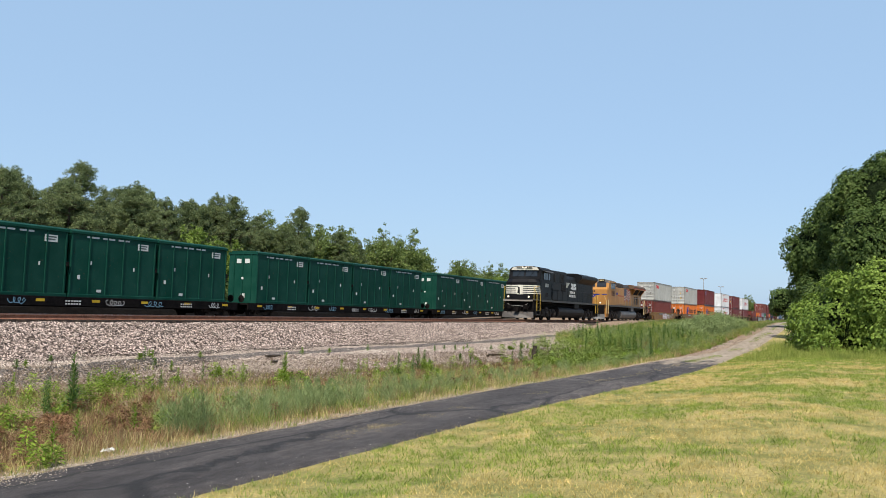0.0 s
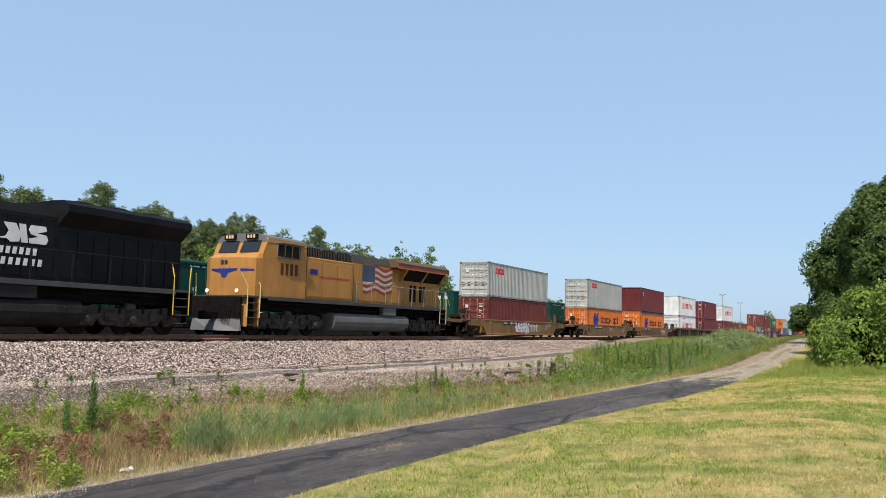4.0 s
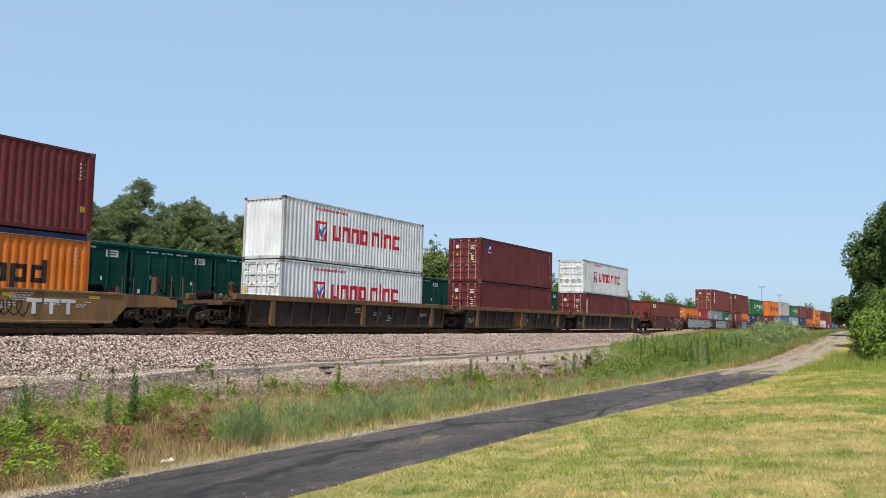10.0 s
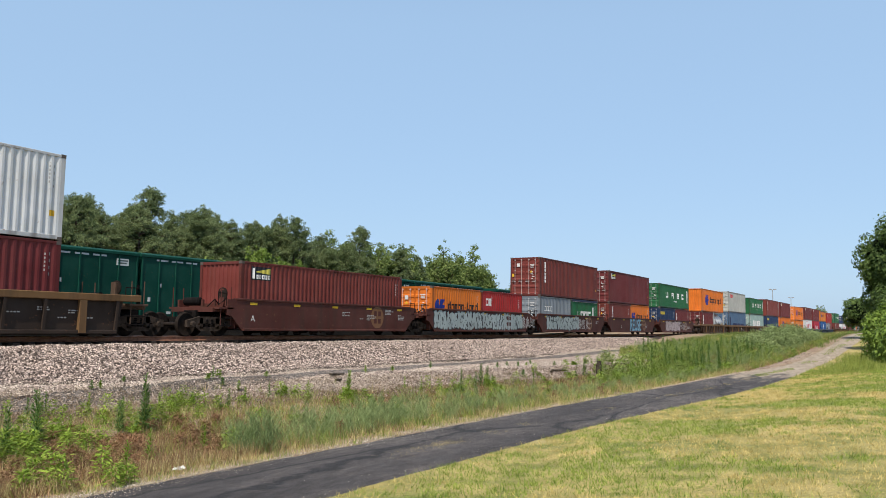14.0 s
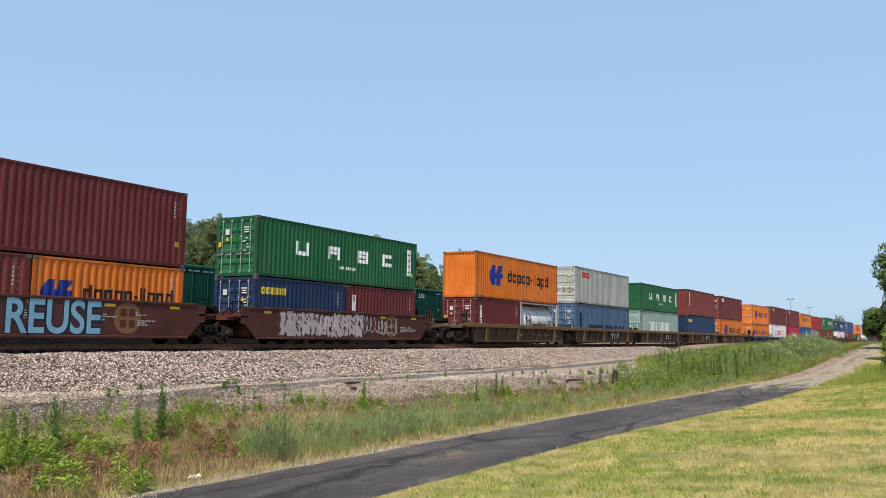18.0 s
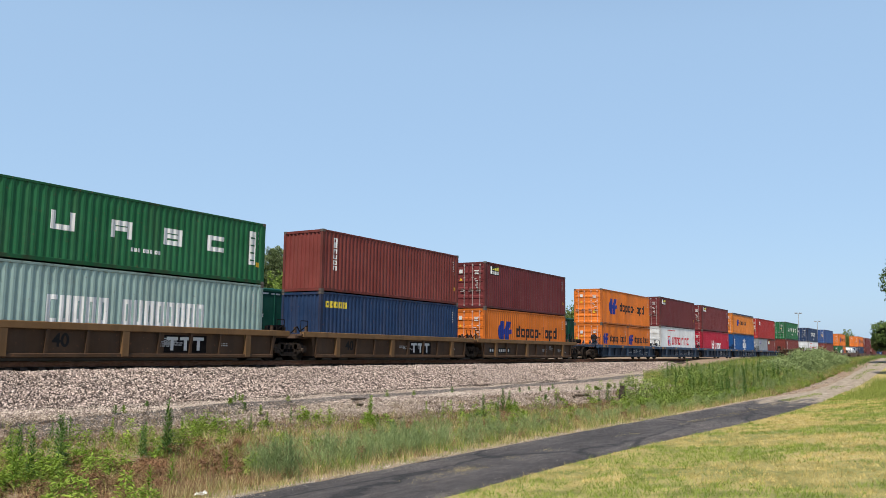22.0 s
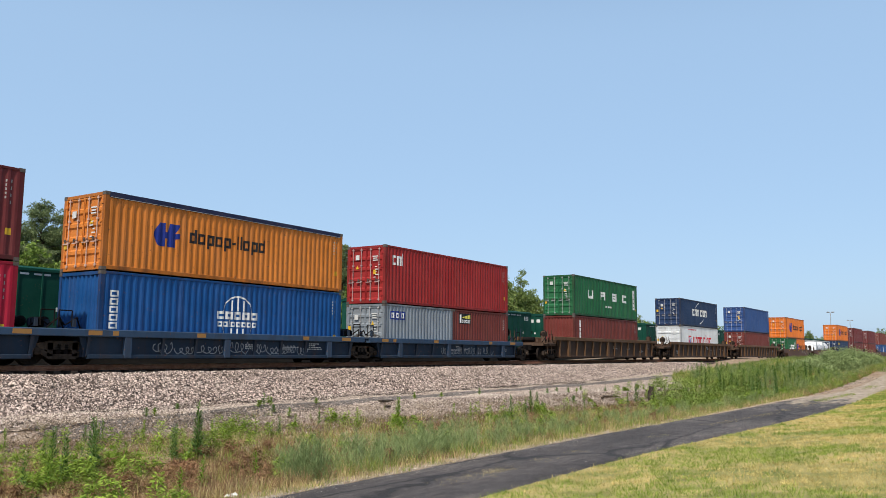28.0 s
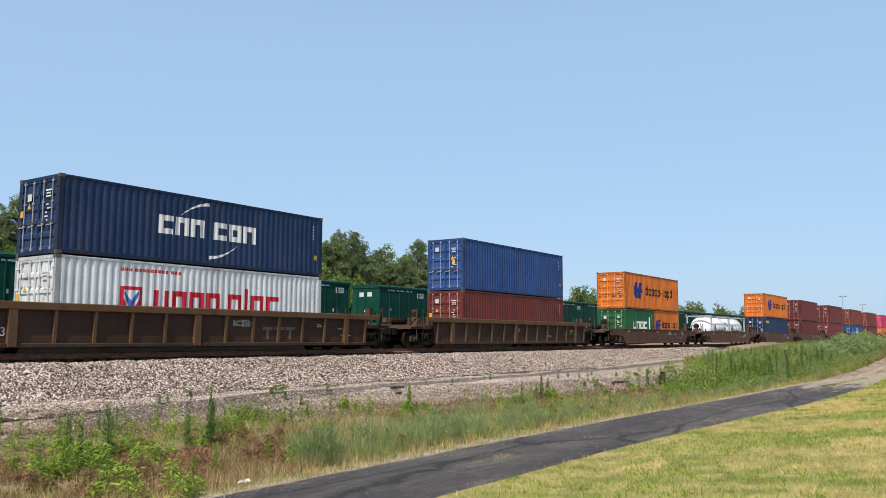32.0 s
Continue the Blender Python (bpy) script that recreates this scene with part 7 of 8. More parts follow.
def tree_meshes(kind, h, seed):
    """Trunk with limbs, and a crown of leaf clumps that sits on the limbs."""
    rng = np.random.default_rng(seed)
    g = Geo()
    clumps = []
    if kind == "pine":
        lean = rng.uniform(-0.5, 0.5)
        tip = Vector((lean, rng.uniform(-0.4, 0.4), h))
        trunk_at = lambda z: Vector((0, 0, 0)).lerp(tip, z / h)
        g.tube((0, 0, -0.3), tuple(trunk_at(h * 0.55)), h * 0.017, 8, h * 0.011)
        g.tube(tuple(trunk_at(h * 0.55)), tuple(trunk_at(h * 0.97)), h * 0.011, 8, 0.03)
        sway = [(rng.uniform(0, 6.28), rng.uniform(0.3, 0.95), rng.uniform(0.15, 0.5)) for _ in range(5)]
        for k in range(150):
            q = rng.uniform(0.2, 1.0)
            z, an = h * q, rng.uniform(0, 6.28)
            grow = 0.75 + sum(w * max(0.0, math.cos(an - a)) * math.exp(-((q - b) / 0.12) ** 2) for a, b, w in sway)
            reach = h * 0.19 * grow * (1.08 - ((q - 0.22) / 0.78) ** 5) * rng.uniform(0.5, 1.1) + 0.2
            b = trunk_at(z)
            up = rng.uniform(-0.05, 0.3)
            e = b + Vector((math.cos(an) * reach, math.sin(an) * reach, up * reach))
            g.tube(tuple(b - Vector((0, 0, 0.2))), tuple(e), 0.045, 5, 0.015)
            for j in range(3 + int(2.4 * reach)):
                f = rng.uniform(0.35, 1.06)
                c = b.lerp(e, f) + Vector((rng.normal(0, 0.3), rng.normal(0, 0.3), rng.normal(0.06, 0.22)))
                clumps.append((tuple(c), rng.uniform(0.2, 0.44)))
        V, F = needle_cloud(clumps, 165, 0.15, rng)
        mat = PINE
    else:
        wide = {"broad": 0.25, "pale": 0.3, "big": 0.34}[kind]
        g.tube((0, 0, -0.4), (0.1, 0.05, h * 0.3), h * 0.022, 9, h * 0.016)
        limbs = []
        for k in range(13):
            an = 2.4 * k + rng.uniform(-0.4, 0.4)
            el = 0.42 + 0.56 * ((k + rng.uniform(0, 0.8)) / 13)
            out = h * wide * (1.05 - 0.75 * ((el - 0.42) / 0.56) ** 1.6) * rng.uniform(0.65, 1.15)
            e = Vector((math.cos(an) * out, math.sin(an) * out, h * el))
            a = Vector((0.1, 0.05, h * rng.uniform(0.22, 0.34)))
            mid = a.lerp(e, 0.5) + Vector((0, 0, h * 0.05))
            g.tube(tuple(a), tuple(mid), h * 0.009, 6, h * 0.006)
            g.tube(tuple(mid), tuple(e), h * 0.006, 6, 0.02)
            limbs.append((mid, e))
        for mid, e in limbs:
            for j in range(7):
                c0 = mid.lerp(e, rng.uniform(0.25, 1.08)) + Vector(rng.normal(0, h * 0.038, 3).tolist())
                g.tube(tuple(mid.lerp(e, 0.6)), tuple(c0), 0.025, 4, 0.01)
                for i in range(6):
                    c = c0 + Vector(rng.normal(0, h * 0.026, 3).tolist())
                    clumps.append((tuple(c), h * rng.uniform(0.016, 0.04)))
        V, F = leaf_cloud(clumps, 120, 0.145, rng, 0.75)
        mat = {"broad": BROAD, "pale": PALE, "big": VINE}[kind]
    return g.mesh("trunk", BARK), quick_mesh("crown", V, F, mat)


def vine_mass(lobes, seed, leaf, cover=2.1):
    """Creeper that drapes a tree: hanging cushions of leaves all over rounded lobes (centre, radii); returns leaf
    points and faces, and the inner mass, which is coloured as shade.
    """
    rng = np.random.default_rng(seed)
    V, F, n0 = [], [], 0
    core = Geo()
    for (cx, cy, cz, rx, ry, rz) in lobes:
        area = 4 * math.pi * ((rx * ry + ry * rz + rx * rz) / 3)
        m = max(8, int(area * 0.62))
        d = rng.normal(size=(m, 3))
        d /= np.linalg.norm(d, axis=1)[:, None]
        cr = rng.uniform(0.32, 0.85, m) * min(1.0, min(rx, ry, rz) / 1.7 + 0.25)
        cc = np.array([cx, cy, cz]) + d * np.array([rx, ry, rz]) * rng.uniform(0.84, 1.02, (m, 1))
        per = (cover * 4 * math.pi * cr * cr / (leaf * leaf * 1.1)).astype(int)
        k = np.repeat(np.arange(m), per)
        n = len(k)
        e = rng.normal(size=(n, 3))
        e /= np.linalg.norm(e, axis=1)[:, None]
        p = cc[k] + e * cr[k][:, None] * (1 + 0.13 * rng.normal(size=(n, 1))) * np.array([1, 1, 1.1])
        p[:, 2] -= 0.5 * cr[k] * (e[:, 2] < 0) * rng.uniform(0, 1, n)
        nr = e * 0.8 + d[k] * 0.3 + rng.normal(size=(n, 3)) * 0.4 + np.array([0, 0, 0.4])
        nr /= np.linalg.norm(nr, axis=1)[:, None]
        down = np.array([0, 0, -1.0]) + rng.normal(size=(n, 3)) * 0.5
        a = down - nr * np.sum(down * nr, 1)[:, None]
        a /= np.linalg.norm(a, axis=1)[:, None] + 1e-9
        b = np.cross(nr, a)
        s = leaf * rng.uniform(0.55, 1.35, (n, 1))
        V.append(np.stack([p - a * s * 0.55, p + b * s * 0.5 - a * s * 0.1, p + a * s * 0.75, p - b * s * 0.5 - a * s * 0.1], 1).reshape(-1, 3))
        F.append(np.arange(n * 4).reshape(-1, 4) + n0)
        n0 += n * 4
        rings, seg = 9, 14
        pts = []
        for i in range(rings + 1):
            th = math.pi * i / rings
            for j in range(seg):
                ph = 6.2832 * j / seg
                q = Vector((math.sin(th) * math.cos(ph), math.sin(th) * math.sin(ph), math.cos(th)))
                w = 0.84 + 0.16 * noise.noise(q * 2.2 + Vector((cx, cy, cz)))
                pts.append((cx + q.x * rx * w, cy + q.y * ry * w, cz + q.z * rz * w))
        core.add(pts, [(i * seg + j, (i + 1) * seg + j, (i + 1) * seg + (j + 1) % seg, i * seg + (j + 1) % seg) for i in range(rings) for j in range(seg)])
    V = np.concatenate(V)
    return V, np.concatenate(F), core


def draped_tree(label, x, y, h, lobes, seed, mat, category="tree", name="tree", leaf=0.135):
    """A trunk with limbs that reach into lobes of creeper; the lobes lie round the trunk's foot."""
    z = ground_z(x, y)
    t = tagged(new(name), label, category, "trees beside the lane" if category == "tree" else "")
    t.location = (x, y, z)
    rel = [(a - x, b - y, c - z, rx, ry, rz) for a, b, c, rx, ry, rz in lobes]
    V, F, core = vine_mass(rel, seed, leaf)
    V[:, 2] = np.maximum(V[:, 2], -0.05)
    part("foliage", quick_mesh("foliage", V, F, mat), None, t)
    # solid lumps, near black, so that gaps between the leaves look deeply shaded
    part("inner_foliage", core, rough_mat("core_shade", (0.006, 0.010, 0.004), (0.022, 0.034, 0.012), 2.5, 0.9, 0, 1.0, 0.1, 9.0), t, "dark shaded leaves inside")
    g = Geo().tube((0, 0, -0.3), (0.1, 0, h * 0.5), 0.03 * h, 9, 0.02 * h)
    for a, b, c, rx, ry, rz in rel:
        g.tube((0.1, 0, h * 0.45), (a, b, c), 0.014 * h, 6, 0.05)
    part("trunk", g, BARK, t)
    return t


def tree(meshes, label, x, y, z, turn, s, group):
    t = tagged(new("tree"), label, "tree", group)
    t.matrix_basis = pose(x, y, z, 0, 0, turn)
    t.scale = (s, s, s * (1 + 0.08 * math.sin(x * 3.7)))
    part("trunk", meshes[0], None, t)
    part("crown", meshes[1], None, t)
    return t


def woods():
    rng = random.Random(5)
    pines = [tree_meshes("pine", 15, 100 + i) for i in range(4)]
    broads = [tree_meshes("broad", 13, 200 + i) for i in range(4)]
    pales = [tree_meshes("pale", 10, 300 + i) for i in range(2)]
    x = 22.0
    while x < 470:
        p = 1 - smooth01(70, 118, x)
        for row, y in enumerate((66, 72, 79)):
            if rng.random() < (0.0, 0.05, 0.1)[row]:
                continue
            xx, yy = x + rng.uniform(-1.6, 1.6) + row * 1.7, y + rng.uniform(-2, 2)
            if rng.random() < p:
                ms, lab, s = rng.choice(pines), "tall dark green pine in the wood behind the tracks", rng.uniform(0.77, 0.91)
            else:
                ms, lab, s = rng.choice(broads), "leafy green broadleaf tree in the wood behind the tracks", rng.uniform(0.8, 1.08)
            s *= 1 - 0.2 * smooth01(128, 165, xx)
            if 1.94 < xx / yy < 2.1:
                continue                                  # a clearing between two clumps
            tree(ms, lab, xx, yy, 0.2, rng.uniform(0, 360), s, "wood behind the tracks")
        if rng.random() < 0.45:
            tree(rng.choice(pales), "small bright green tree at the edge of the wood", x + 1, 61 + rng.uniform(-2, 1), 0.2, rng.uniform(0, 360), rng.uniform(0.6, 0.95), "wood behind the tracks")
        x += rng.uniform(2.0, 2.9) if x < 150 else rng.uniform(7, 11)
    nrng = np.random.default_rng(77)
    clumps = []
    for k in range(420):
        q = nrng.uniform(0, 1)
        xx = 18 + 330 * q ** 1.6
        clumps.append(((xx, nrng.uniform(56, 63), nrng.uniform(0.3, 3.0)), nrng.uniform(0.9, 1.7) * (1 + xx / 300)))
    V, F = leaf_cloud(clumps, 80, 0.2, nrng, 0.9)
    V[:, 2] = np.maximum(V[:, 2], 0.0)
    tagged(new("undergrowth", quick_mesh("undergrowth", V, F, leaf_mat("undergrowth_leaves", (0.05, 0.08, 0.03), (0.17, 0.22, 0.08)))), "dark leafy undergrowth along the edge of the wood", "undergrowth", kind="stuff")
    # unseen trees to the right of the view, kept for shadows and side views
    bigs = [tree_meshes("big", 13, 400 + i) for i in range(2)]
    for i, (x, y, s, k) in enumerate(((63, -9, 1.14, 1), (73, -7, 0.95, 0), (51, -12, 0.95, 0), (82, -5, 0.8, 1))):
        tree(bigs[k], "large dense leafy tree beside the lane, hung with creeper", x, y, ground_z(x, y) - 0.2, 47 * i, s, "trees beside the lane")
    for i, (x, y, s) in enumerate(((598, 62, 1.25), (612, 66, 1.4), (626, 63, 1.3), (640, 68, 1.35), (655, 64, 1.1))):
        tree(broads[i % 4], "far dark green tree beyond the end of the lane", x, y, 0, 61 * i, s, "far trees")
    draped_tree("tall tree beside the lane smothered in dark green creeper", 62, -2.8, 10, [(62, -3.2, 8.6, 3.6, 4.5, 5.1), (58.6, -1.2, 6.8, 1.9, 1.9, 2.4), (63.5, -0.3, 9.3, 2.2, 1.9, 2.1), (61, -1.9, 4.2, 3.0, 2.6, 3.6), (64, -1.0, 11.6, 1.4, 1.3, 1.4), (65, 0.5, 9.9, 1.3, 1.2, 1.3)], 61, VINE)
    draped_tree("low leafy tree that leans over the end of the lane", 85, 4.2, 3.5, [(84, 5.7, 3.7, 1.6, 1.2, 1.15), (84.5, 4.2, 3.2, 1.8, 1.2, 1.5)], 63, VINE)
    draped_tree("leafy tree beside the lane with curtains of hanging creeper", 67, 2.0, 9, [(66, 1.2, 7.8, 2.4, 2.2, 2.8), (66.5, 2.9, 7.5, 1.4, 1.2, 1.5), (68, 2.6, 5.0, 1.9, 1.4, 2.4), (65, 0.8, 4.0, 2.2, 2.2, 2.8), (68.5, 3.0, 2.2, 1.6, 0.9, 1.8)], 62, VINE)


woods()

# ---- grass, weeds, stones ----
def gz(xs, ys):
    return np.array([ground_z(float(a), float(b)) for a, b in zip(xs, ys)])


def blade_cloud(x, y, z, h, w, lean, rng):
    """Leaning blades that narrow to a tip, one for each root."""
    n = len(x)
    an = rng.uniform(0, 6.283, n)
    dx, dy = np.cos(an), np.sin(an)
    le = lean * rng.uniform(0.1, 1.0, n) * h
    ta = rng.uniform(0, 6.283, n)
    tx, ty = np.cos(ta) * w / 2, np.sin(ta) * w / 2
    base = np.stack([x, y, z - 0.02], -1)
    side = np.stack([tx, ty, np.zeros(n)], -1)
    tip = base + np.stack([dx * le, dy * le, h], -1)
    V = np.stack([base - side, base + side, tip], 1).reshape(-1, 3)
    F = np.arange(3 * n).reshape(-1, 3)
    return V, F


def tuft(cx, cy, per, spread, rng):
    n = len(cx)
    return np.repeat(cx, per) + rng.normal(0, spread, n * per), np.repeat(cy, per) + rng.normal(0, spread, n * per)


def noise_at(xs, ys, s, k):
    return np.array([noise.noise((a * s, b * s, k)) for a, b in zip(xs, ys)])


def stuff(name, me, label, category):
    return tagged(new(name, me), label, category, kind="stuff")


def fields():
    rng = np.random.default_rng(11)
    # mown lawn: short blades, thinner out with distance; straw and green in patches
    n = 100000
    u = rng.uniform(0, 1, n)
    x = 3.2 + 47 * u ** 1.5
    y = rng.uniform(-14, 6.3, n)
    keep = (y > -0.28 * x - 1.0) & (y < np.array([road_mid(float(a)) - road_half(float(a)) for a in x]) + 0.06)
    x, y = x[keep], y[keep]
    dry = noise_at(x, y, 0.34, 2) + 0.7 * noise_at(x, y, 0.95, 5) + 0.6 * noise_at(x, y, 3.1, 1) + rng.normal(0, 0.1, len(x))
    for name, sel, mat, hh in (("lawn_grass", dry < 0.02, leaf_mat("grass_green", (0.13, 0.22, 0.03), (0.38, 0.45, 0.10), 2.6), (0.03, 0.08)),
                               ("dry_grass", dry >= 0.02, leaf_mat("grass_straw", (0.36, 0.285, 0.095), (0.80, 0.64, 0.29), 2.6), (0.025, 0.065))):
        bx, by = tuft(x[sel], y[sel], 7, 0.045, rng)
        far = 1 + np.hypot(bx, by) / 22
        V, F = blade_cloud(bx, by, np.repeat(gz(x[sel], y[sel]), 7), rng.uniform(*hh, len(bx)) * np.repeat(rng.uniform(0.6, 1.5, sel.sum()), 7), 0.008 * far, 1.3, rng)
        stuff(name, quick_mesh(name, V, F, mat), "short mown lawn grass, green blades" if name[0] == "l" else "dry straw-coloured lawn grass", "grass")
    # verge between lane and stones: soil shows between patches of straw, russet weeds and green
    n = 80000
    u = rng.uniform(0, 1, n)
    x = 3.0 + 97 * u ** 1.5
    y = 8.2 + 12.5 * rng.uniform(0, 1, n) ** 1.15
    rm = np.array([road_mid(float(a)) for a in x])
    yb = np.array([bench_y(float(a)) for a in x])
    bank = np.array([smooth01(40, 50, float(a)) for a in x])
    edge = np.where(rng.uniform(0, 1, n) < bank, 20.3 - 0.02 * x, yb - 1.2)
    edge = np.where(x > 88, rm + 3.5, edge)
    edge = np.where((x > 40) & (x < 88), np.minimum(edge, 12.3 + (x - 43) * 0.42 + 2.2 * noise_at(x, y, 0.3, 12) + rng.normal(0, 0.7, n)), edge)
    keep = (y > rm + 1.2 + 0.12 * noise_at(x, y, 1.1, 8)) & (y < edge)
    x, y, rm, bank, yb = x[keep], y[keep], rm[keep], bank[keep], yb[keep]
    z = gz(x, y)
    near = y - rm - 1.2
    up = (y - rm - 1.2) / (yb - 1.2 - rm - 1.2)           # 0 at the lane, 1 at the stones
    patch = noise_at(x, y, 0.55, 9)
    small = noise_at(x, y, 1.6, 4)
    dice = rng.uniform(0, 1, len(x))
    strip = near < 0.35 + 0.35 * rng.uniform(0, 1, len(x))
    left = x < 10.5 + 1.5 * patch
    p_straw = np.where(strip, 0.5, np.where(left, np.where((patch < -0.05) | (near < 1.3), 0.42, 0.14), 0.10 + 0.22 * (small > 0.2)))
    p_red = np.where(strip, 0.0, np.where(left, 0.55 * (patch > -0.3) * (up < 0.62), np.where(x < 45, 0.16 * (patch > -0.1) + 0.35 * (small > 0.22), 0.38 * (small > 0.12) * (near < 4.0))))
    p_green = np.where(strip, 0.22, np.where(left, 0.10 + 0.35 * (small < -0.2), 0.26 + 0.4 * (small < 0.0))) * np.where(x > 42, 1.6, 1.0)
    thin = np.where(x > 42, 1.0, np.clip(1.15 - 1.25 * up, 0.03, 1.0) * (0.25 + 0.75 * (small + patch > -0.3)))
    strawy = dice < p_straw * thin
    red = ~strawy & (dice < (p_straw + p_red) * thin)
    green = ~strawy & ~red & (dice < (p_straw + p_red + p_green) * thin)
    bank_tall = 1.0 + 0.9 * np.clip((x - 38) / 16, 0, 1) * np.clip(0.75 + 0.9 * patch, 0.3, 1.2)
    G1 = leaf_mat("weed_green", (0.11, 0.175, 0.03), (0.38, 0.44, 0.11), 2.2)
    G2 = leaf_mat("weed_straw", (0.30, 0.23, 0.10), (0.76, 0.63, 0.36), 2.2)
    G3 = leaf_mat("weed_russet", (0.13, 0.065, 0.038), (0.42, 0.26, 0.16), 2.2)
    for name, sel, mat, lo, hi, per, w, lab in (("verge_grass", green, G1, 0.06, 0.27, 14, 0.007, "uneven green weeds and grass on the verge"),
                                                ("verge_straw", strawy, G2, 0.05, 0.27, 14, 0.007, "dry straw-coloured grass along the edge of the lane"),
                                                ("russet_weeds", red, G3, 0.06, 0.24, 18, 0.008, "withered red-brown weeds on the verge")):
        bx, by = tuft(x[sel], y[sel], per, 0.08 if name != "russet_weeds" else 0.12, rng)
        tall = np.repeat(bank_tall[sel], per)
        far = 1 + np.hypot(bx, by) / 30
        h = rng.uniform(lo, hi, len(bx)) * tall * np.repeat(rng.uniform(0.5, 1.3, sel.sum()), per)
        h *= np.where(np.repeat(near[sel], per) < 0.4, 0.5, 1.0)
        V, F = blade_cloud(bx, by, np.repeat(z[sel], per), h, w * far, 0.8 if name != "russet_weeds" else 1.3, rng)
        stuff(name, quick_mesh(name, V, F, mat), lab, "weeds")
    # leafy weeds: sprays of upright leaves in loose groups
    def sprays(name, cx, cy, h, wide, leaf, per, mat, lab, droop=0.5):
        n = len(cx)
        k = rng.uniform(0.1, 1.0, n * per)
        an = rng.uniform(0, 6.283, n * per)
        r = np.repeat(wide, per) * rng.uniform(0.0, 1.0, n * per) * (1.15 - 0.8 * k)
        base = np.stack([np.repeat(cx, per) + np.cos(an) * r, np.repeat(cy, per) + np.sin(an) * r, np.repeat(gz(cx, cy), per) + k * np.repeat(h, per)], -1)
        el = rng.uniform(-droop, 1.0, n * per)
        d = np.stack([np.cos(an), np.sin(an), el], -1)
        d /= np.linalg.norm(d, axis=1)[:, None]
        s = np.stack([-np.sin(an), np.cos(an), rng.uniform(-0.5, 0.5, n * per)], -1)
        L = (leaf * rng.uniform(0.6, 1.4, n * per))[:, None]
        V = np.stack([base, base + d * L * 0.5 + s * L * 0.16, base + d * L + np.array([0, 0, -0.15]) * L, base + d * L * 0.5 - s * L * 0.16], 1).reshape(-1, 3)
        stuff(name, quick_mesh(name, V, np.arange(4 * n * per).reshape(-1, 4), mat), lab, "weeds")

    LEAFY = leaf_mat("weed_leafy", (0.12, 0.20, 0.025), (0.34, 0.46, 0.08), 0.6)
    gx, gy = [], []
    for cx, cy, sp, c in ((10.2, 13.6, 0.45, 7), (9.0, 13.0, 0.5, 14), (7.4, 12.6, 0.4, 12), (8.2, 14.2, 0.6, 12), (12.4, 16.0, 0.5, 6), (15.0, 16.6, 0.5, 8), (14.0, 15.2, 0.5, 5), (18.6, 16.4, 0.4, 6), (12.6, 13.6, 0.7, 8), (11.6, 14.4, 0.6, 7), (19.0, 14.4, 0.5, 6),
                          (23.3, 13.4, 0.6, 8), (25.6, 13.4, 0.6, 7), (8.0, 12.2, 0.5, 7), (7.0, 11.5, 0.6, 7), (8.6, 14.6, 0.7, 9), (10.2, 16.0, 0.5, 4), (6.4, 9.4, 0.5, 8), (10.1, 9.9, 0.25, 4)):
        gx.append(rng.normal(cx, sp, c))
        gy.append(rng.normal(cy, sp * 0.8, c))
    gx.append(rng.uniform(12, 44, 50))
    gy.append(np.array([road_mid(float(a)) + 2.0 + rng.beta(1.2, 1.8) * (bench_y(float(a)) - road_mid(float(a)) - 4.2) for a in gx[-1]]))
    gx.append(30 + 17 * rng.beta(1.9, 1.2, 150))
    gy.append(np.array([road_mid(float(a)) + 2.2 + rng.beta(1.3, 1.2) * (bench_y(float(a)) - road_mid(float(a)) - 2.0) for a in gx[-1]]))
    cx, cy = np.concatenate(gx), np.concatenate(gy)
    sprays("leafy_weeds", cx, cy, rng.uniform(0.1, 0.5, len(cx)), rng.uniform(0.08, 0.22, len(cx)), 0.08, 150, LEAFY, "bright green leafy weeds in clumps on the verge")
    cx = rng.uniform(31, 68, 2000)
    cy = np.array([road_mid(float(a)) for a in cx]) + 1.8 + rng.uniform(0, 1, 2000) * 11.5
    ramp = np.clip((cx / cy - 2.55) / 0.55, 0, 1)         # the growth thins out towards the bare stones
    keep = (rng.uniform(0, 1, 2000) < ramp) & (cy < 10.6 + cx * 0.1) & (noise_at(cx, cy, 0.45, 7) > 0.25 - 0.37 * ramp)
    cx, cy = cx[keep], cy[keep]
    sprays("bank_weeds", cx, cy, rng.uniform(0.25, 0.85, len(cx)) * np.where(cy < 9, 0.5, 1.0) * (0.35 + 1.15 * np.clip(noise_at(cx, cy, 0.3, 5) + 0.45, 0, 1)), rng.uniform(0.2, 0.5, len(cx)), 0.1, 130, leaf_mat("weed_bank", (0.09, 0.16, 0.028), (0.32, 0.40, 0.11), 0.35), "tall green leafy weeds covering the bank")
    cx = np.concatenate([rng.uniform(6, 13, 150), rng.uniform(12, 44, 110), rng.uniform(38, 62, 300)])
    cy = np.array([road_mid(float(a)) + (2.1 + rng.beta(1.5, 2.0) * 5.0) for a in cx])
    sprays("brown_weeds", cx, cy, rng.uniform(0.08, 0.3, len(cx)), rng.uniform(0.12, 0.34, len(cx)), 0.055, 230, leaf_mat("weed_brown", (0.14, 0.07, 0.04), (0.33, 0.20, 0.115), 0.6), "withered brown leafy weeds on the verge", 0.9)
    # dead twigs and litter of stalks on the stony slope
    cx = 7 + 36 * rng.uniform(0, 1, 2700)
    cy = np.array([bench_y(float(a)) - 0.5 - rng.beta(1.3, 1.6) * 4.5 for a in cx])
    bx, by = tuft(cx, cy, 18, 0.2, rng)
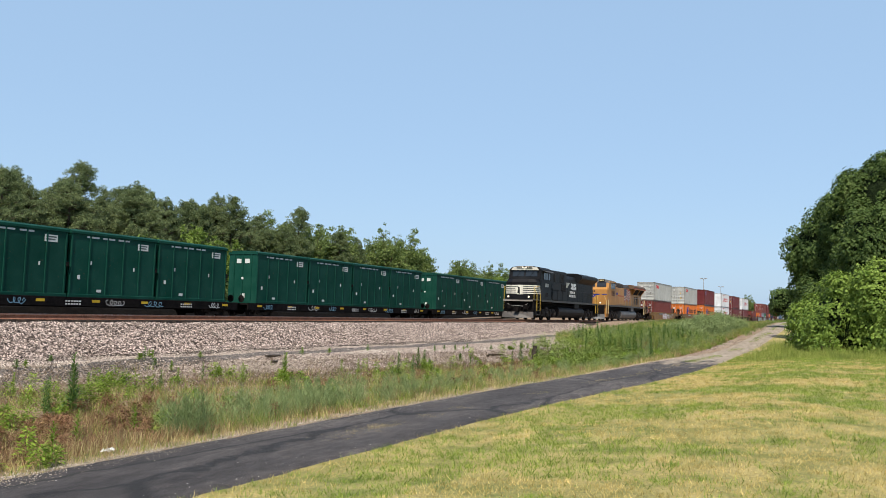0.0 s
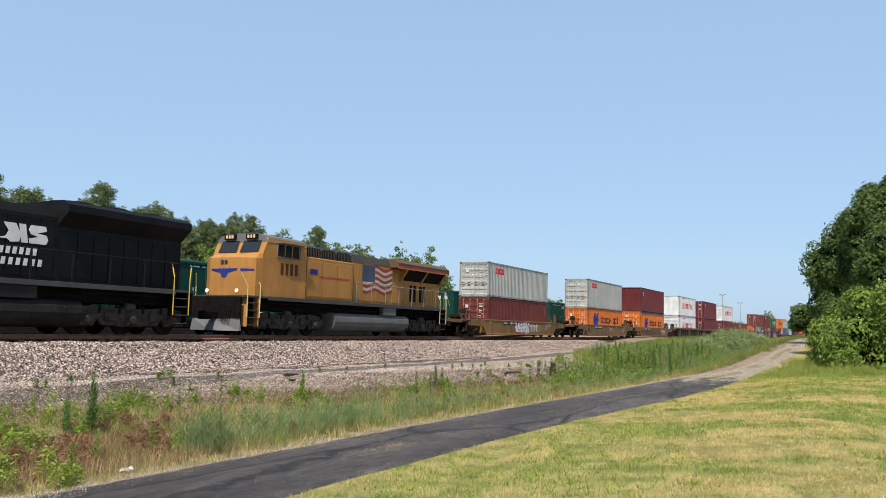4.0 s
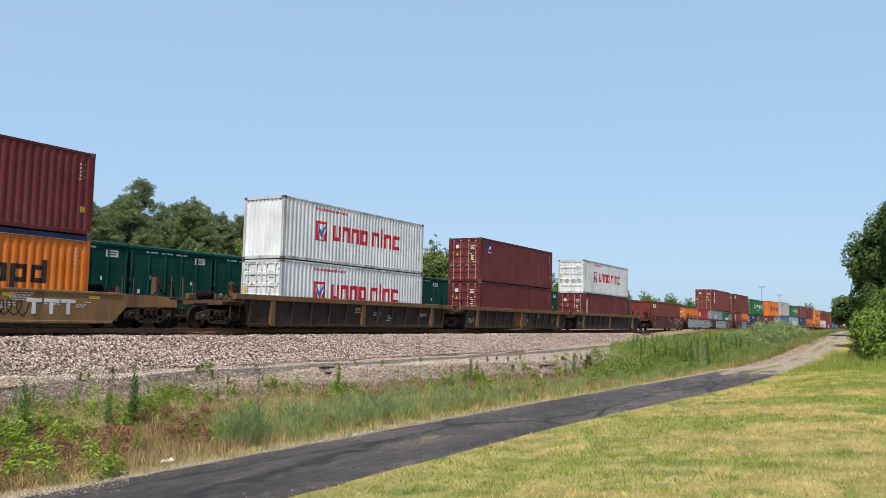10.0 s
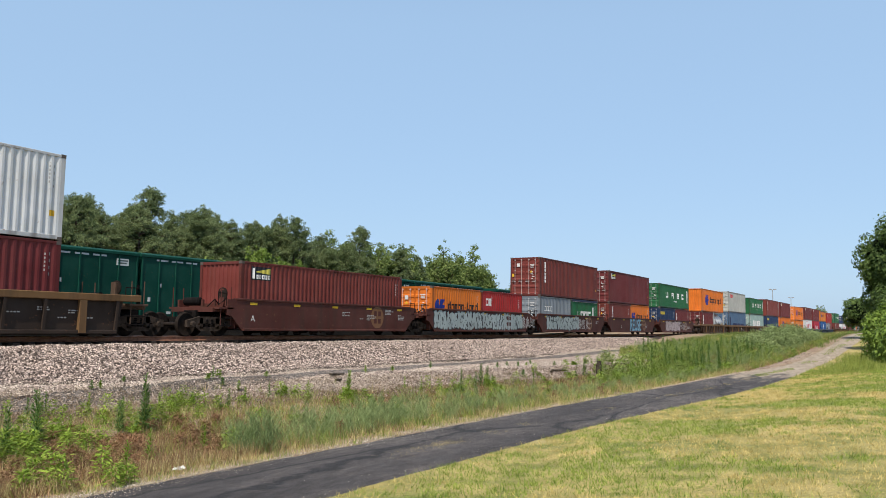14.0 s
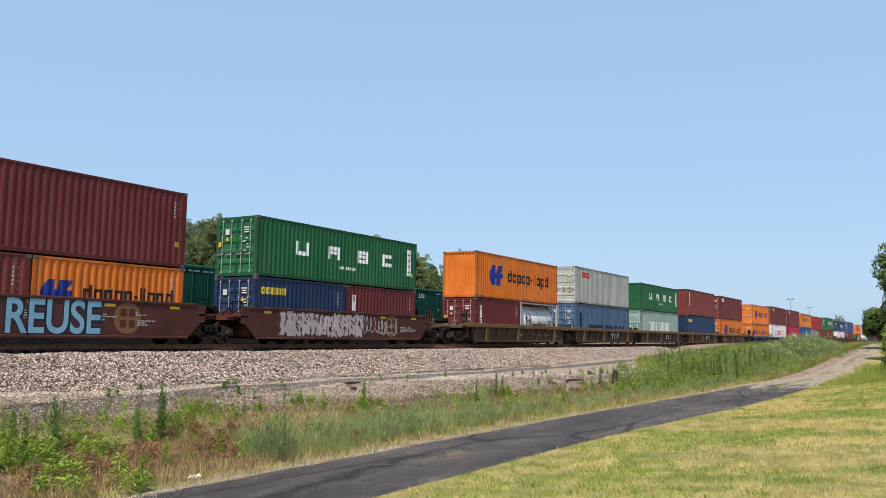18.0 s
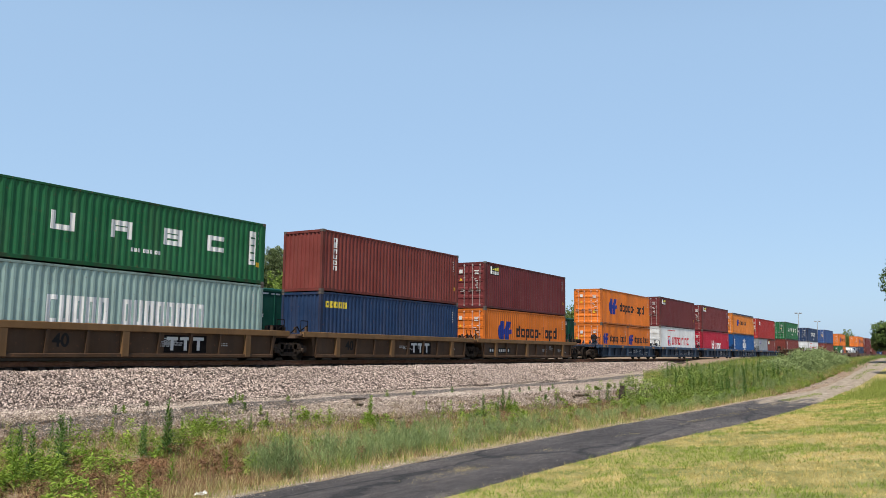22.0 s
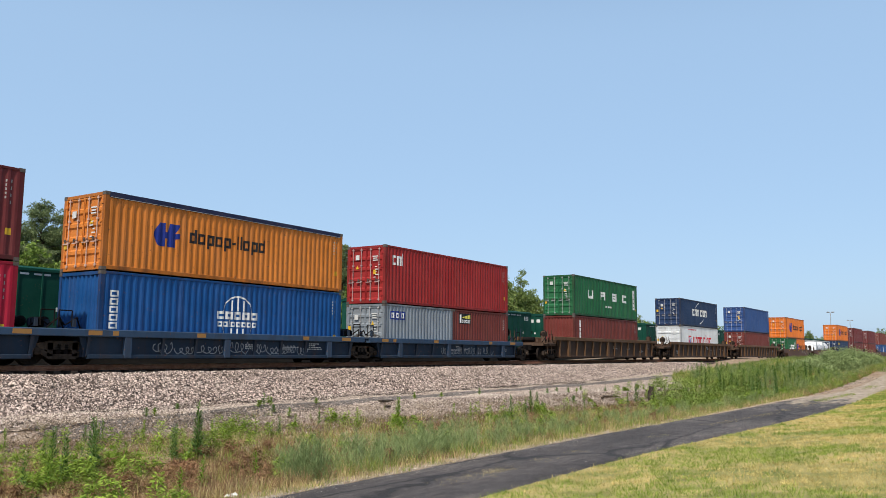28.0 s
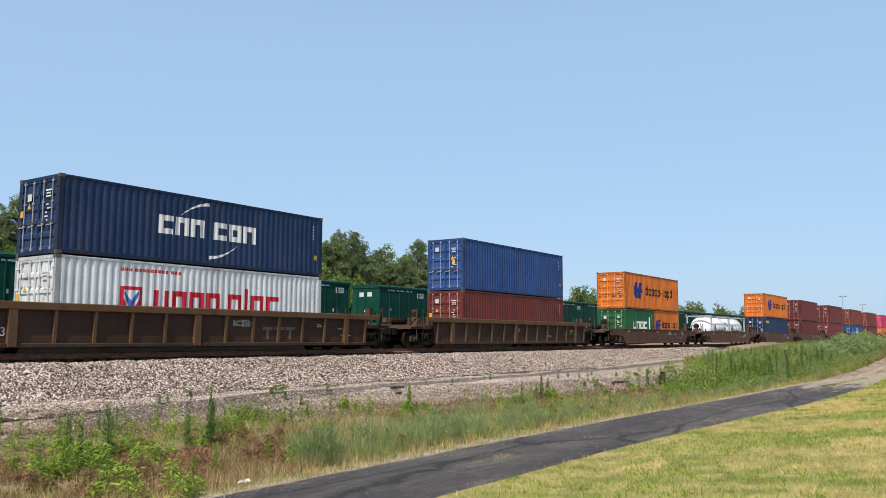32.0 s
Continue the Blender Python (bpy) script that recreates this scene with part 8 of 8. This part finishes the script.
    V, F = blade_cloud(bx, by, np.repeat(gz(cx, cy), 18) + 0.02, rng.uniform(0.02, 0.15, len(bx)), 0.012, 3.2, rng)
    stuff("dead_stalks", quick_mesh("dead_stalks", V, F, leaf_mat("weed_dead", (0.06, 0.045, 0.035), (0.26, 0.19, 0.13), 0.8)), "dead brown stalks among the stones", "weeds")
    # dry grass that has grown through the lane
    cx = np.concatenate([rng.normal(m, w, c) for m, w, c in ((11.2, 0.5, 60), (12.1, 0.35, 80), (13.9, 0.15, 12), (15.4, 0.2, 22), (19.5, 0.4, 24), (25, 1.2, 50), (29, 2.0, 50), (36, 4, 110))])
    cy = np.array([road_mid(float(a)) for a in cx]) + rng.normal(-0.12, 0.11, len(cx))
    bx, by = tuft(cx, cy, 7, 0.05, rng)
    V, F = blade_cloud(bx, by, np.array([road_z(float(a)) + 0.045 for a in bx]), rng.uniform(0.012, 0.05, len(bx)), 0.006 * (1 + bx / 25), 2.2, rng)
    stuff("lane_grass", quick_mesh("lane_grass", V, F, G2), "dry grass growing through cracks in the lane", "grass")
    cx = rng.uniform(38, 105, 900)
    cy = np.array([road_mid(float(a)) for a in cx]) + rng.normal(0, 0.13, 900) + 0.1 * np.sin(cx * 0.4)
    keep = noise_at(cx, cy, 0.25, 3) > -0.1
    cx, cy = cx[keep], cy[keep]
    bx, by = tuft(cx, cy, 8, 0.1, rng)
    V, F = blade_cloud(bx, by, np.array([road_z(float(a)) + 0.04 for a in bx]), rng.uniform(0.03, 0.12, len(bx)), 0.016, 1.2, rng)
    stuff("median_grass", quick_mesh("median_grass", V, F, G1), "green grass strip between the ruts of the gravel lane", "grass")
    # feathery pale weeds: upright sprays of very fine leaves
    fx = np.concatenate([rng.normal(9.9, 0.22, 28), rng.uniform(10.6, 15, 105), rng.uniform(14, 20, 70), rng.uniform(20, 40, 90), rng.uniform(46, 74, 330)])
    fr = np.array([road_mid(float(a)) for a in fx])
    fy = np.where(fx < 45, fr + 1.75 + rng.beta(1.4, 2.2, len(fx)) * np.where(fx < 10.6, 0.8, 2.3), fr + 2.0 + rng.uniform(0, 1, len(fx)) * np.clip(4.5 + (fx - 43) * 0.4, 0, 10))
    fh = rng.uniform(0.28, 0.68, len(fx)) * np.where(fx > 45, 1.4, np.where(fx < 10.5, 1.15, 1.0)) * np.where((fx > 20) & (fx < 45), 0.75, 1.0)
    fz = gz(fx, fy)
    per = 150
    k = rng.uniform(0.05, 1, per * len(fx))
    wob = (1.25 - k) * 0.09
    bx = np.repeat(fx, per) + rng.normal(0, 1, len(k)) * wob
    by = np.repeat(fy, per) + rng.normal(0, 1, len(k)) * wob
    bz = np.repeat(fz, per) + k * np.repeat(fh, per) * 0.92
    V, F = blade_cloud(bx, by, bz, rng.uniform(0.04, 0.12, len(k)), 0.0055 * (1 + np.hypot(bx, by) / 30), 1.3, rng)
    stuff("feathery_weeds", quick_mesh("feathery_weeds", V, F, leaf_mat("weed_feather", (0.17, 0.235, 0.095), (0.35, 0.42, 0.20), 0.5)), "feathery grey-green weeds on the verge", "weeds")
    # tall bright grass in front of the trees beside the lane
    tx, ty = rng.uniform(38, 62, 7000), rng.uniform(-12, 4.6, 7000)
    keep = ty < np.array([road_mid(float(a)) for a in tx]) - 1.5
    tx, ty = tx[keep], ty[keep]
    edge = 40.5 + 2.0 * noise_at(tx, ty, 0.4, 1)
    tx, ty = tx[tx > edge], ty[tx > edge]
    bx, by = tuft(tx, ty, 12, 0.35, rng)
    V, F = blade_cloud(bx, by, np.repeat(gz(tx, ty), 12), np.repeat(0.1 + 0.75 * np.clip(noise_at(tx, ty, 0.45, 6) + 0.3, 0, 1) * np.clip((tx - 39) / 5, 0.25, 1), 12) * rng.uniform(0.4, 1.2, len(bx)), 0.022, 0.6, rng)
    stuff("tall_grass", quick_mesh("tall_grass", V, F, leaf_mat("grass_bright", (0.16, 0.22, 0.04), (0.38, 0.42, 0.12), 0.5)), "tall bright green grass before the trees", "grass")
    # far grass bank along the rising lane
    tx, ty = rng.uniform(70, 125, 7000), rng.uniform(6, 20.5, 7000)
    keep = ty > np.array([road_mid(float(a)) for a in tx]) + 1.2
    tx, ty = tx[keep], ty[keep]
    bx, by = tuft(tx, ty, 5, 0.2, rng)
    V, F = blade_cloud(bx, by, np.repeat(gz(tx, ty), 5), rng.uniform(0.15, 0.5, len(bx)), 0.035, 0.7, rng)
    stuff("bank_grass", quick_mesh("bank_grass", V, F, leaf_mat("grass_bank", (0.11, 0.17, 0.04), (0.24, 0.29, 0.09), 0.4)), "pale green grass on the bank beside the lane", "grass")


fields()


def weed_plant(x, y, h, seed, mat, label, leafy=26, leaf=0.11):
    """A single stalk with long leaves all the way up."""
    rng = random.Random(seed)
    p = tagged(new("weed_plant"), label, "weed", "tall weeds on the verge")
    p.location = (x, y, ground_z(x, y))
    part("stem", Geo().tube((0, 0, -0.03), (0.03, 0.02, h * 0.95), 0.009, 5, 0.004), MATS["weed_green"], p)
    g = Geo()
    for k in range(leafy):
        q = k / leafy
        z = h * (0.06 + 0.92 * q)
        an = 2.4 * k + rng.uniform(-0.4, 0.4)
        L = leaf * (1.25 - 0.7 * q) * rng.uniform(0.8, 1.3) * (1.6 if h > 0.8 else 1.2)
        up = 0.55 + 0.6 * q + rng.uniform(-0.3, 0.3)
        d = Vector((math.cos(an), math.sin(an), up)).normalized()
        s = Vector((-math.sin(an), math.cos(an), 0)) * L * 0.09
        b = Vector((0, 0, z))
        m, t = b + d * L * 0.55, b + d * L + Vector((0, 0, -L * 0.3))
        g.add([tuple(b), tuple(m + s), tuple(t), tuple(m - s)], [(0, 1, 2, 3)])
    part("leaves", g, mat, p)
    return p


def plants():
    rng = random.Random(21)
    dark = leaf_mat("weed_dark", (0.07, 0.14, 0.035), (0.19, 0.30, 0.09), 0.8)
    lime = leaf_mat("weed_lime", (0.12, 0.22, 0.02), (0.26, 0.38, 0.06), 0.8)
    spots = [(10.64, 12.8, 1.15, 0), (10.75, 12.9, 0.95, 0), (10.5, 13.3, 0.65, 0), (10.7, 13.5, 0.7, 0), (10.3, 13.1, 0.55, 0), (8.55, 12.9, 0.75, 0), (8.9, 13.5, 0.95, 0), (8.2, 12.7, 0.55, 0), (8.35, 13.8, 0.8, 0), (9.3, 13.1, 0.5, 1),
             (7.6, 12.2, 0.8, 0), (7.8, 12.6, 0.5, 0), (7.1, 11.8, 0.65, 1), (8.6, 14.5, 0.6, 0), (8.95, 14.9, 0.45, 1), (6.6, 11.6, 0.6, 0), (18.7, 14.1, 0.85, 1), (18.8, 14.2, 0.7, 1), (15.2, 15.2, 0.5, 0), (22.8, 12.8, 0.8, 0), (23.2, 12.5, 0.7, 0), (25.6, 13.6, 0.85, 0), (25.9, 13.5, 0.75, 0), (34.0, 13.0, 0.9, 0), (9.4, 9.9, 0.5, 1), (8.6, 10.2, 0.5, 1),
             (12.2, 9.7, 0.45, 0), (7.4, 9.2, 0.45, 1), (28.7, 13.0, 0.6, 0), (31.5, 12.4, 0.6, 0), (18.3, 19.0, 0.4, 0), (18.5, 18.9, 0.3, 1)]
    for i in range(18):
        x = rng.uniform(8, 28)
        spots.append((x, bench_y(x) - rng.uniform(1.6, 4.2), rng.uniform(0.3, 0.6), rng.choice((0, 1, 1))))
    for i in range(80):
        x = 40 + 24 * rng.random() ** 1.3
        spots.append((x, rng.uniform(9.0, min(17.5, 11.4 + (x - 38) * 0.33)), rng.uniform(0.5, 1.25), 0))
    for i in range(24):
        x = rng.uniform(14, 40)
        spots.append((x, rng.uniform(bench_y(x) - 1.8, bench_y(x) + 1.0), rng.uniform(0.12, 0.3), rng.choice((0, 1))))
    for i, (x, y, h, c) in enumerate(spots):
        weed_plant(x, y, h, i, lime if c else dark, "bright green leafy weed on the verge" if c else "tall dark green leafy weed stalk on the verge", 100 if h > 0.6 else 60, 0.15 if h > 0.7 else 0.12)


plants()


def shrubs():
    """Dense creeper-grown shrubs and the feathery mound."""
    def shrub(name, x, y, w, d, h, mat, seed, label, size=0.072, per=640, n=60, rad=None):
        rng = np.random.default_rng(seed)
        s = tagged(new(name), label, "shrub")
        s.location = (x, y, ground_z(x, y))
        clumps = []
        for k in range(n):
            an, q = rng.uniform(0, 6.28), rng.uniform(0, 1)
            rr = math.sqrt(max(0.0, 1 - q * q)) * rng.uniform(0.8, 1.05)
            clumps.append(((math.cos(an) * w * rr, math.sin(an) * d * rr, h * q * rng.uniform(0.75, 1.0)), rng.uniform(0.09, 0.24) * h if rad is None else rng.uniform(0.5, 1.0) * rad))
        V, F = leaf_cloud(clumps, per, size, rng, 0.85)
        V[:, 2] = np.maximum(V[:, 2], -0.05)
        part("foliage", quick_mesh("foliage", V, F, mat), None, s)
        for k in range(4):
            an = 1.6 * k + 0.3
            part("stem", Geo().tube((0, 0, -0.2), (math.cos(an) * w * 0.6, math.sin(an) * d * 0.6, h * 0.7), 0.05, 5, 0.02), BARK, s)
    vine = VINE
    lime = leaf_mat("shrub_leaves", (0.12, 0.20, 0.03), (0.30, 0.41, 0.09), 0.4)
    for k, (label, x, y, lobes) in enumerate((("bright green creeper-covered shrub in the sun beside the lane", 52, 0.2, [(52, 0.2, 1.9, 2.2, 2.2, 2.5), (53, 1.3, 1.3, 1.3, 1.2, 1.5)]),
                                             ("tall bright green creeper-covered shrub in the sun", 51, -1.9, [(51, -1.9, 2.6, 2.0, 1.9, 3.2)]),
                                             ("bright green creeper-covered shrub under the trees", 55, 2.1, [(55, 2.1, 1.6, 1.2, 1.1, 1.9)]),
                                             ("bright green creeper-covered shrub in tall grass", 47, -3.0, [(47, -3.0, 1.8, 2.0, 1.7, 2.2)]),
                                             ("bright green creeper-covered shrub in tall grass", 45.5, -7.5, [(45.5, -7.5, 2.0, 2.6, 2.6, 2.6)]))):
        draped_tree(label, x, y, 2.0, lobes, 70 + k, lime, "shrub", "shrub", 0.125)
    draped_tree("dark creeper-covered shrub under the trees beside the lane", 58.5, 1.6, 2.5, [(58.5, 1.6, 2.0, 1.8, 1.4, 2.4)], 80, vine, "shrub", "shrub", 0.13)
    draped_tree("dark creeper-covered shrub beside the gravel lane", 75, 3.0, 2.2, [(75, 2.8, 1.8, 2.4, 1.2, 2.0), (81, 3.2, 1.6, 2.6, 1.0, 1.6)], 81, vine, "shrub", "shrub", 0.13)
    shrub("shrub", 49.0, 1.2, 0.9, 0.8, 1.2, lime, 7, "low bright green shrub in tall grass")
    pale = leaf_mat("weed_feather", (0.17, 0.235, 0.095), (0.35, 0.42, 0.20), 0.5)
    shrub("feathery_shrub", 72, 11.2, 4.0, 2.0, 1.45, pale, 8, "feathery pale green shrub on the bank", 0.06, 900, 90, 0.7)
    shrub("feathery_shrub", 79, 10.6, 4.2, 1.8, 1.5, pale, 9, "feathery pale green shrub on the bank", 0.06, 900, 90, 0.7)
    shrub("feathery_shrub", 66, 11.8, 2.6, 1.6, 0.9, pale, 10, "feathery pale green shrub on the bank", 0.06, 900, 50, 0.6)


shrubs()


def rut_y(x):
    """The middle of the worn cinder track along the foot of the ballast."""
    return 19.0 + 0.35 * np.sin(x * 0.11 + 2.6)


def stones():
    rng = np.random.default_rng(5)
    hi = stone_mat("stone_ballast", (0.032, 0.023, 0.02), (0.23, 0.175, 0.148), (0.74, 0.61, 0.53))
    n = 100000
    x = 8 + 72 * rng.uniform(0, 1, n) ** 1.35
    y = rng.uniform(20.9, 24.62, n)
    z = np.array([ballast_z(float(a), float(b)) for a, b in zip(x, y)])
    s = scatter_stones("ballast_stones", np.stack([x, y, z + 0.012], -1), (0.04, 0.085), hi, rng)
    tagged(s, "loose grey-pink crushed stones on the ballast shoulder", "stones", kind="stuff")
    n = 60000
    x = 8 + 56 * rng.uniform(0, 1, n) ** 1.15
    yb = np.array([bench_y(float(a)) for a in x])
    k = rng.uniform(0, 1, n)
    y = np.where(k < 0.55, yb - 5.2 * rng.beta(1.1, 2.2, n), yb + 0.55 + (21 - yb - 0.55) * rng.uniform(0, 1, n))
    size = np.where(k < 0.55, 0.85, 0.42)
    keep = noise_at(x, y, 0.5, 4) + rng.normal(0, 0.25, n) > -0.15 - 0.3 * (x > 24)
    keep &= (np.abs(y - rut_y(x)) > 0.65) | (rng.uniform(0, 1, n) < 0.12)
    x, y, size = x[keep], y[keep], size[keep]
    z = np.maximum(gz(x, y), np.array([ballast_z(float(a), float(b)) if b > 19.15 else -9 for a, b in zip(x, y)]))
    s = scatter_stones("bank_stones", np.stack([x, y, z + 0.005], -1), (0.035, 0.09), stone_mat("stone_bank", (0.09, 0.066, 0.056), (0.28, 0.22, 0.185), (0.62, 0.52, 0.455)), rng, size)
    tagged(s, "pale broken stones on the bank below the track", "stones", kind="stuff")
    n = 40000
    x = 7 + 58 * rng.uniform(0, 1, n) ** 1.2
    yb = np.array([bench_y(float(a)) for a in x])
    y = yb - 0.9 + (21.2 - yb + 0.9) * rng.uniform(0, 1, n)
    off = y - rut_y(x) + 0.12 * noise_at(x, y, 1.2, 3)
    keep = (noise_at(x, y, 0.8, 6) + 0.6 * noise_at(x, y, 2.5, 2) > -0.35) & ((np.abs(off) > 0.6) | (rng.uniform(0, 1, n) < 0.1))
    x, y = x[keep], y[keep]
    z = np.maximum(gz(x, y), np.array([ballast_z(float(a), float(b)) if b > 19.15 else -9 for a, b in zip(x, y)]))
    s = scatter_stones("path_chips", np.stack([x, y, z + 0.004], -1), (0.018, 0.045), stone_mat("stone_chips", (0.10, 0.075, 0.06), (0.38, 0.31, 0.25), (0.76, 0.67, 0.57)), rng)
    tagged(s, "fine pale stone chips on the path below the ballast", "stones", kind="stuff")
    n = 26000
    x = 11 + 47 * rng.uniform(0, 1, n)
    y = rut_y(x) + 0.62 * rng.uniform(-1, 1, n) + 0.1 * noise_at(x, x * 0, 0.9, 3)
    z = np.maximum(gz(x, y), np.array([ballast_z(float(a), float(b)) if b > 19.15 else -9 for a, b in zip(x, y)]))
    s = scatter_stones("cinders", np.stack([x, y, z + 0.002], -1), (0.03, 0.055), stone_mat("stone_cinder", (0.05, 0.045, 0.043), (0.125, 0.11, 0.102), (0.26, 0.23, 0.21)), rng)
    tagged(s, "dark grey cinders on the worn track below the ballast", "stones", kind="stuff")
    n = 16000
    x = 3.5 + 42 * rng.uniform(0, 1, n) ** 1.4
    y = np.array([road_mid(float(a)) + road_half(float(a)) for a in x]) + 0.02 + np.abs(rng.normal(0, 0.13, n)) - 0.05
    near = rng.uniform(0, 1, n) < 0.07
    x = np.where(near, rng.uniform(4.2, 8.5, n), x)
    y = np.where(near, 8.42 - np.abs(rng.normal(0, 0.32, n)), y)
    z = np.array([max(road_z(float(a)) + (0.035 if q else -0.01), ground_z(float(a), float(b)) + 0.008) for a, b, q in zip(x, y, near)])
    s = scatter_stones("lane_margin", np.stack([x, y, z], -1), (0.006, 0.02), stone_mat("stone_margin", (0.24, 0.19, 0.14), (0.44, 0.37, 0.28), (0.66, 0.58, 0.47)), rng)
    tagged(s, "pale gravel margin along the edge of the lane", "gravel", kind="stuff")
    # grit on the lane
    x = 3.5 + 34 * rng.uniform(0, 1, 4200) ** 1.5
    rm = np.array([road_mid(float(a)) for a in x])
    side = np.where(rng.uniform(0, 1, 4200) < 0.93, 1.0, -1.0)
    y = rm + side * (1.15 - np.abs(rng.normal(0, 0.2, 4200)))
    y[:1300] = rm[:1300] + rng.uniform(-1, 1, 1300)
    z = np.array([max(road_z(float(a)) + 0.035, ground_z(float(a), float(b)) + 0.012) for a, b in zip(x, y)])
    s = scatter_stones("grit", np.stack([x, y, z], -1), (0.006, 0.02), stone_mat("stone_grit", (0.08, 0.07, 0.062), (0.26, 0.235, 0.21), (0.55, 0.51, 0.47)), rng)
    tagged(s, "pale grit along the edge of the lane", "grit", kind="stuff")


stones()


def small_things():
    old = rough_mat("weathered_wood", (0.035, 0.028, 0.022), (0.10, 0.082, 0.065), 6, 0.95, 0, 0.8, 0.02)
    s = tagged(new("post_stump"), "grey weathered post stump on the bank", "post")
    s.location = (35.8, 13.0, ground_z(35.8, 13.0))
    g = Geo().run_z([(-0.13, -0.1), (0.0, -0.15), (0.14, -0.08), (0.12, 0.1), (-0.02, 0.14), (-0.13, 0.08)], -0.1, 0.5)
    part("stump", g, old, s)
    part("splinter", Geo().run_z([(-0.12, -0.08), (-0.02, -0.12), (-0.04, 0.08)], 0.5, 0.66), old, s)
    for i, (x, y, L, a, lab) in enumerate(((22.8, 17.75, 0.75, 6, "old dark tie end lying on the stones"), (22.2, 17.2, 0.35, 20, "broken piece of dark timber"), (34.2, 14.25, 1.25, -4, "dark weathered stick lying on the stones"),
                                           (33.4, 14.3, 0.5, 25, "dark weathered stick lying on the stones"))):
        t = tagged(new("timber"), lab, "timber", "old timber on the bank")
        z = max(ground_z(x, y), ballast_z(x, y) if y > 19.1 else -9)
        t.matrix_basis = pose(x, y, z + 0.05, 3, 2, a)
        part("beam", Geo().cbox(-L / 2, L / 2, -0.06, 0.06, -0.04, 0.03, 0.015), old, t)
        part("split_end", Geo().cbox(L / 2, L / 2 + 0.14, -0.05, 0.02, -0.03, 0.015, 0.01), old, t)
    w = tagged(new("litter"), "crumpled pale litter at the edge of the verge", "litter")
    w.location = (7.9, 8.85, ground_z(7.9, 8.85) + 0.02)
    rng = random.Random(3)
    for k in range(3):
        g = Geo()
        pts = [(math.cos(a) * rng.uniform(0.03, 0.055) + 0.07 * k, math.sin(a) * rng.uniform(0.03, 0.055), rng.uniform(0, 0.03)) for a in (0, 0.9, 1.8, 2.7, 3.6, 4.5, 5.4)]
        g.add(pts + [(0.07 * k, 0, 0.06)], [(i, (i + 1) % 7, 7) for i in range(7)])
        part("scrap", g, flat("litter_pale", (0.62, 0.6, 0.55)), w)
    steel = rough_mat("mast_steel", (0.35, 0.36, 0.37), (0.5, 0.5, 0.5), 2, 0.5, 0.5)
    for x, y, h in ((260, 40.4, 14.0), (330, 44.9, 14.2)):
        m = tagged(new("light_mast"), "tall thin yard light mast beyond the tracks", "light mast", "yard light masts")
        m.location = (x, y, 0.2)
        part("pole", Geo().tube((0, 0, -0.4), (0, 0, h), 0.16, 8, 0.09), steel, m)
        part("crossbar", Geo().box(-0.05, 0.05, -0.9, 0.9, h - 0.1, h), steel, m)
        for k in (-1, 1):
            part("lamp_head", Geo().cbox(-0.3, 0.3, 0.65 * k - 0.4, 0.65 * k + 0.4, h, h + 0.24, 0.04), steel, m)


small_things()


def motions():
    """The train runs past at a steady pace; every car and box keeps its place along it."""
    for ob, u, y, z in MOVING:
        walk(ob, [(t, pose(u - s, y, z)) for t, s in TRAVEL])


motions()
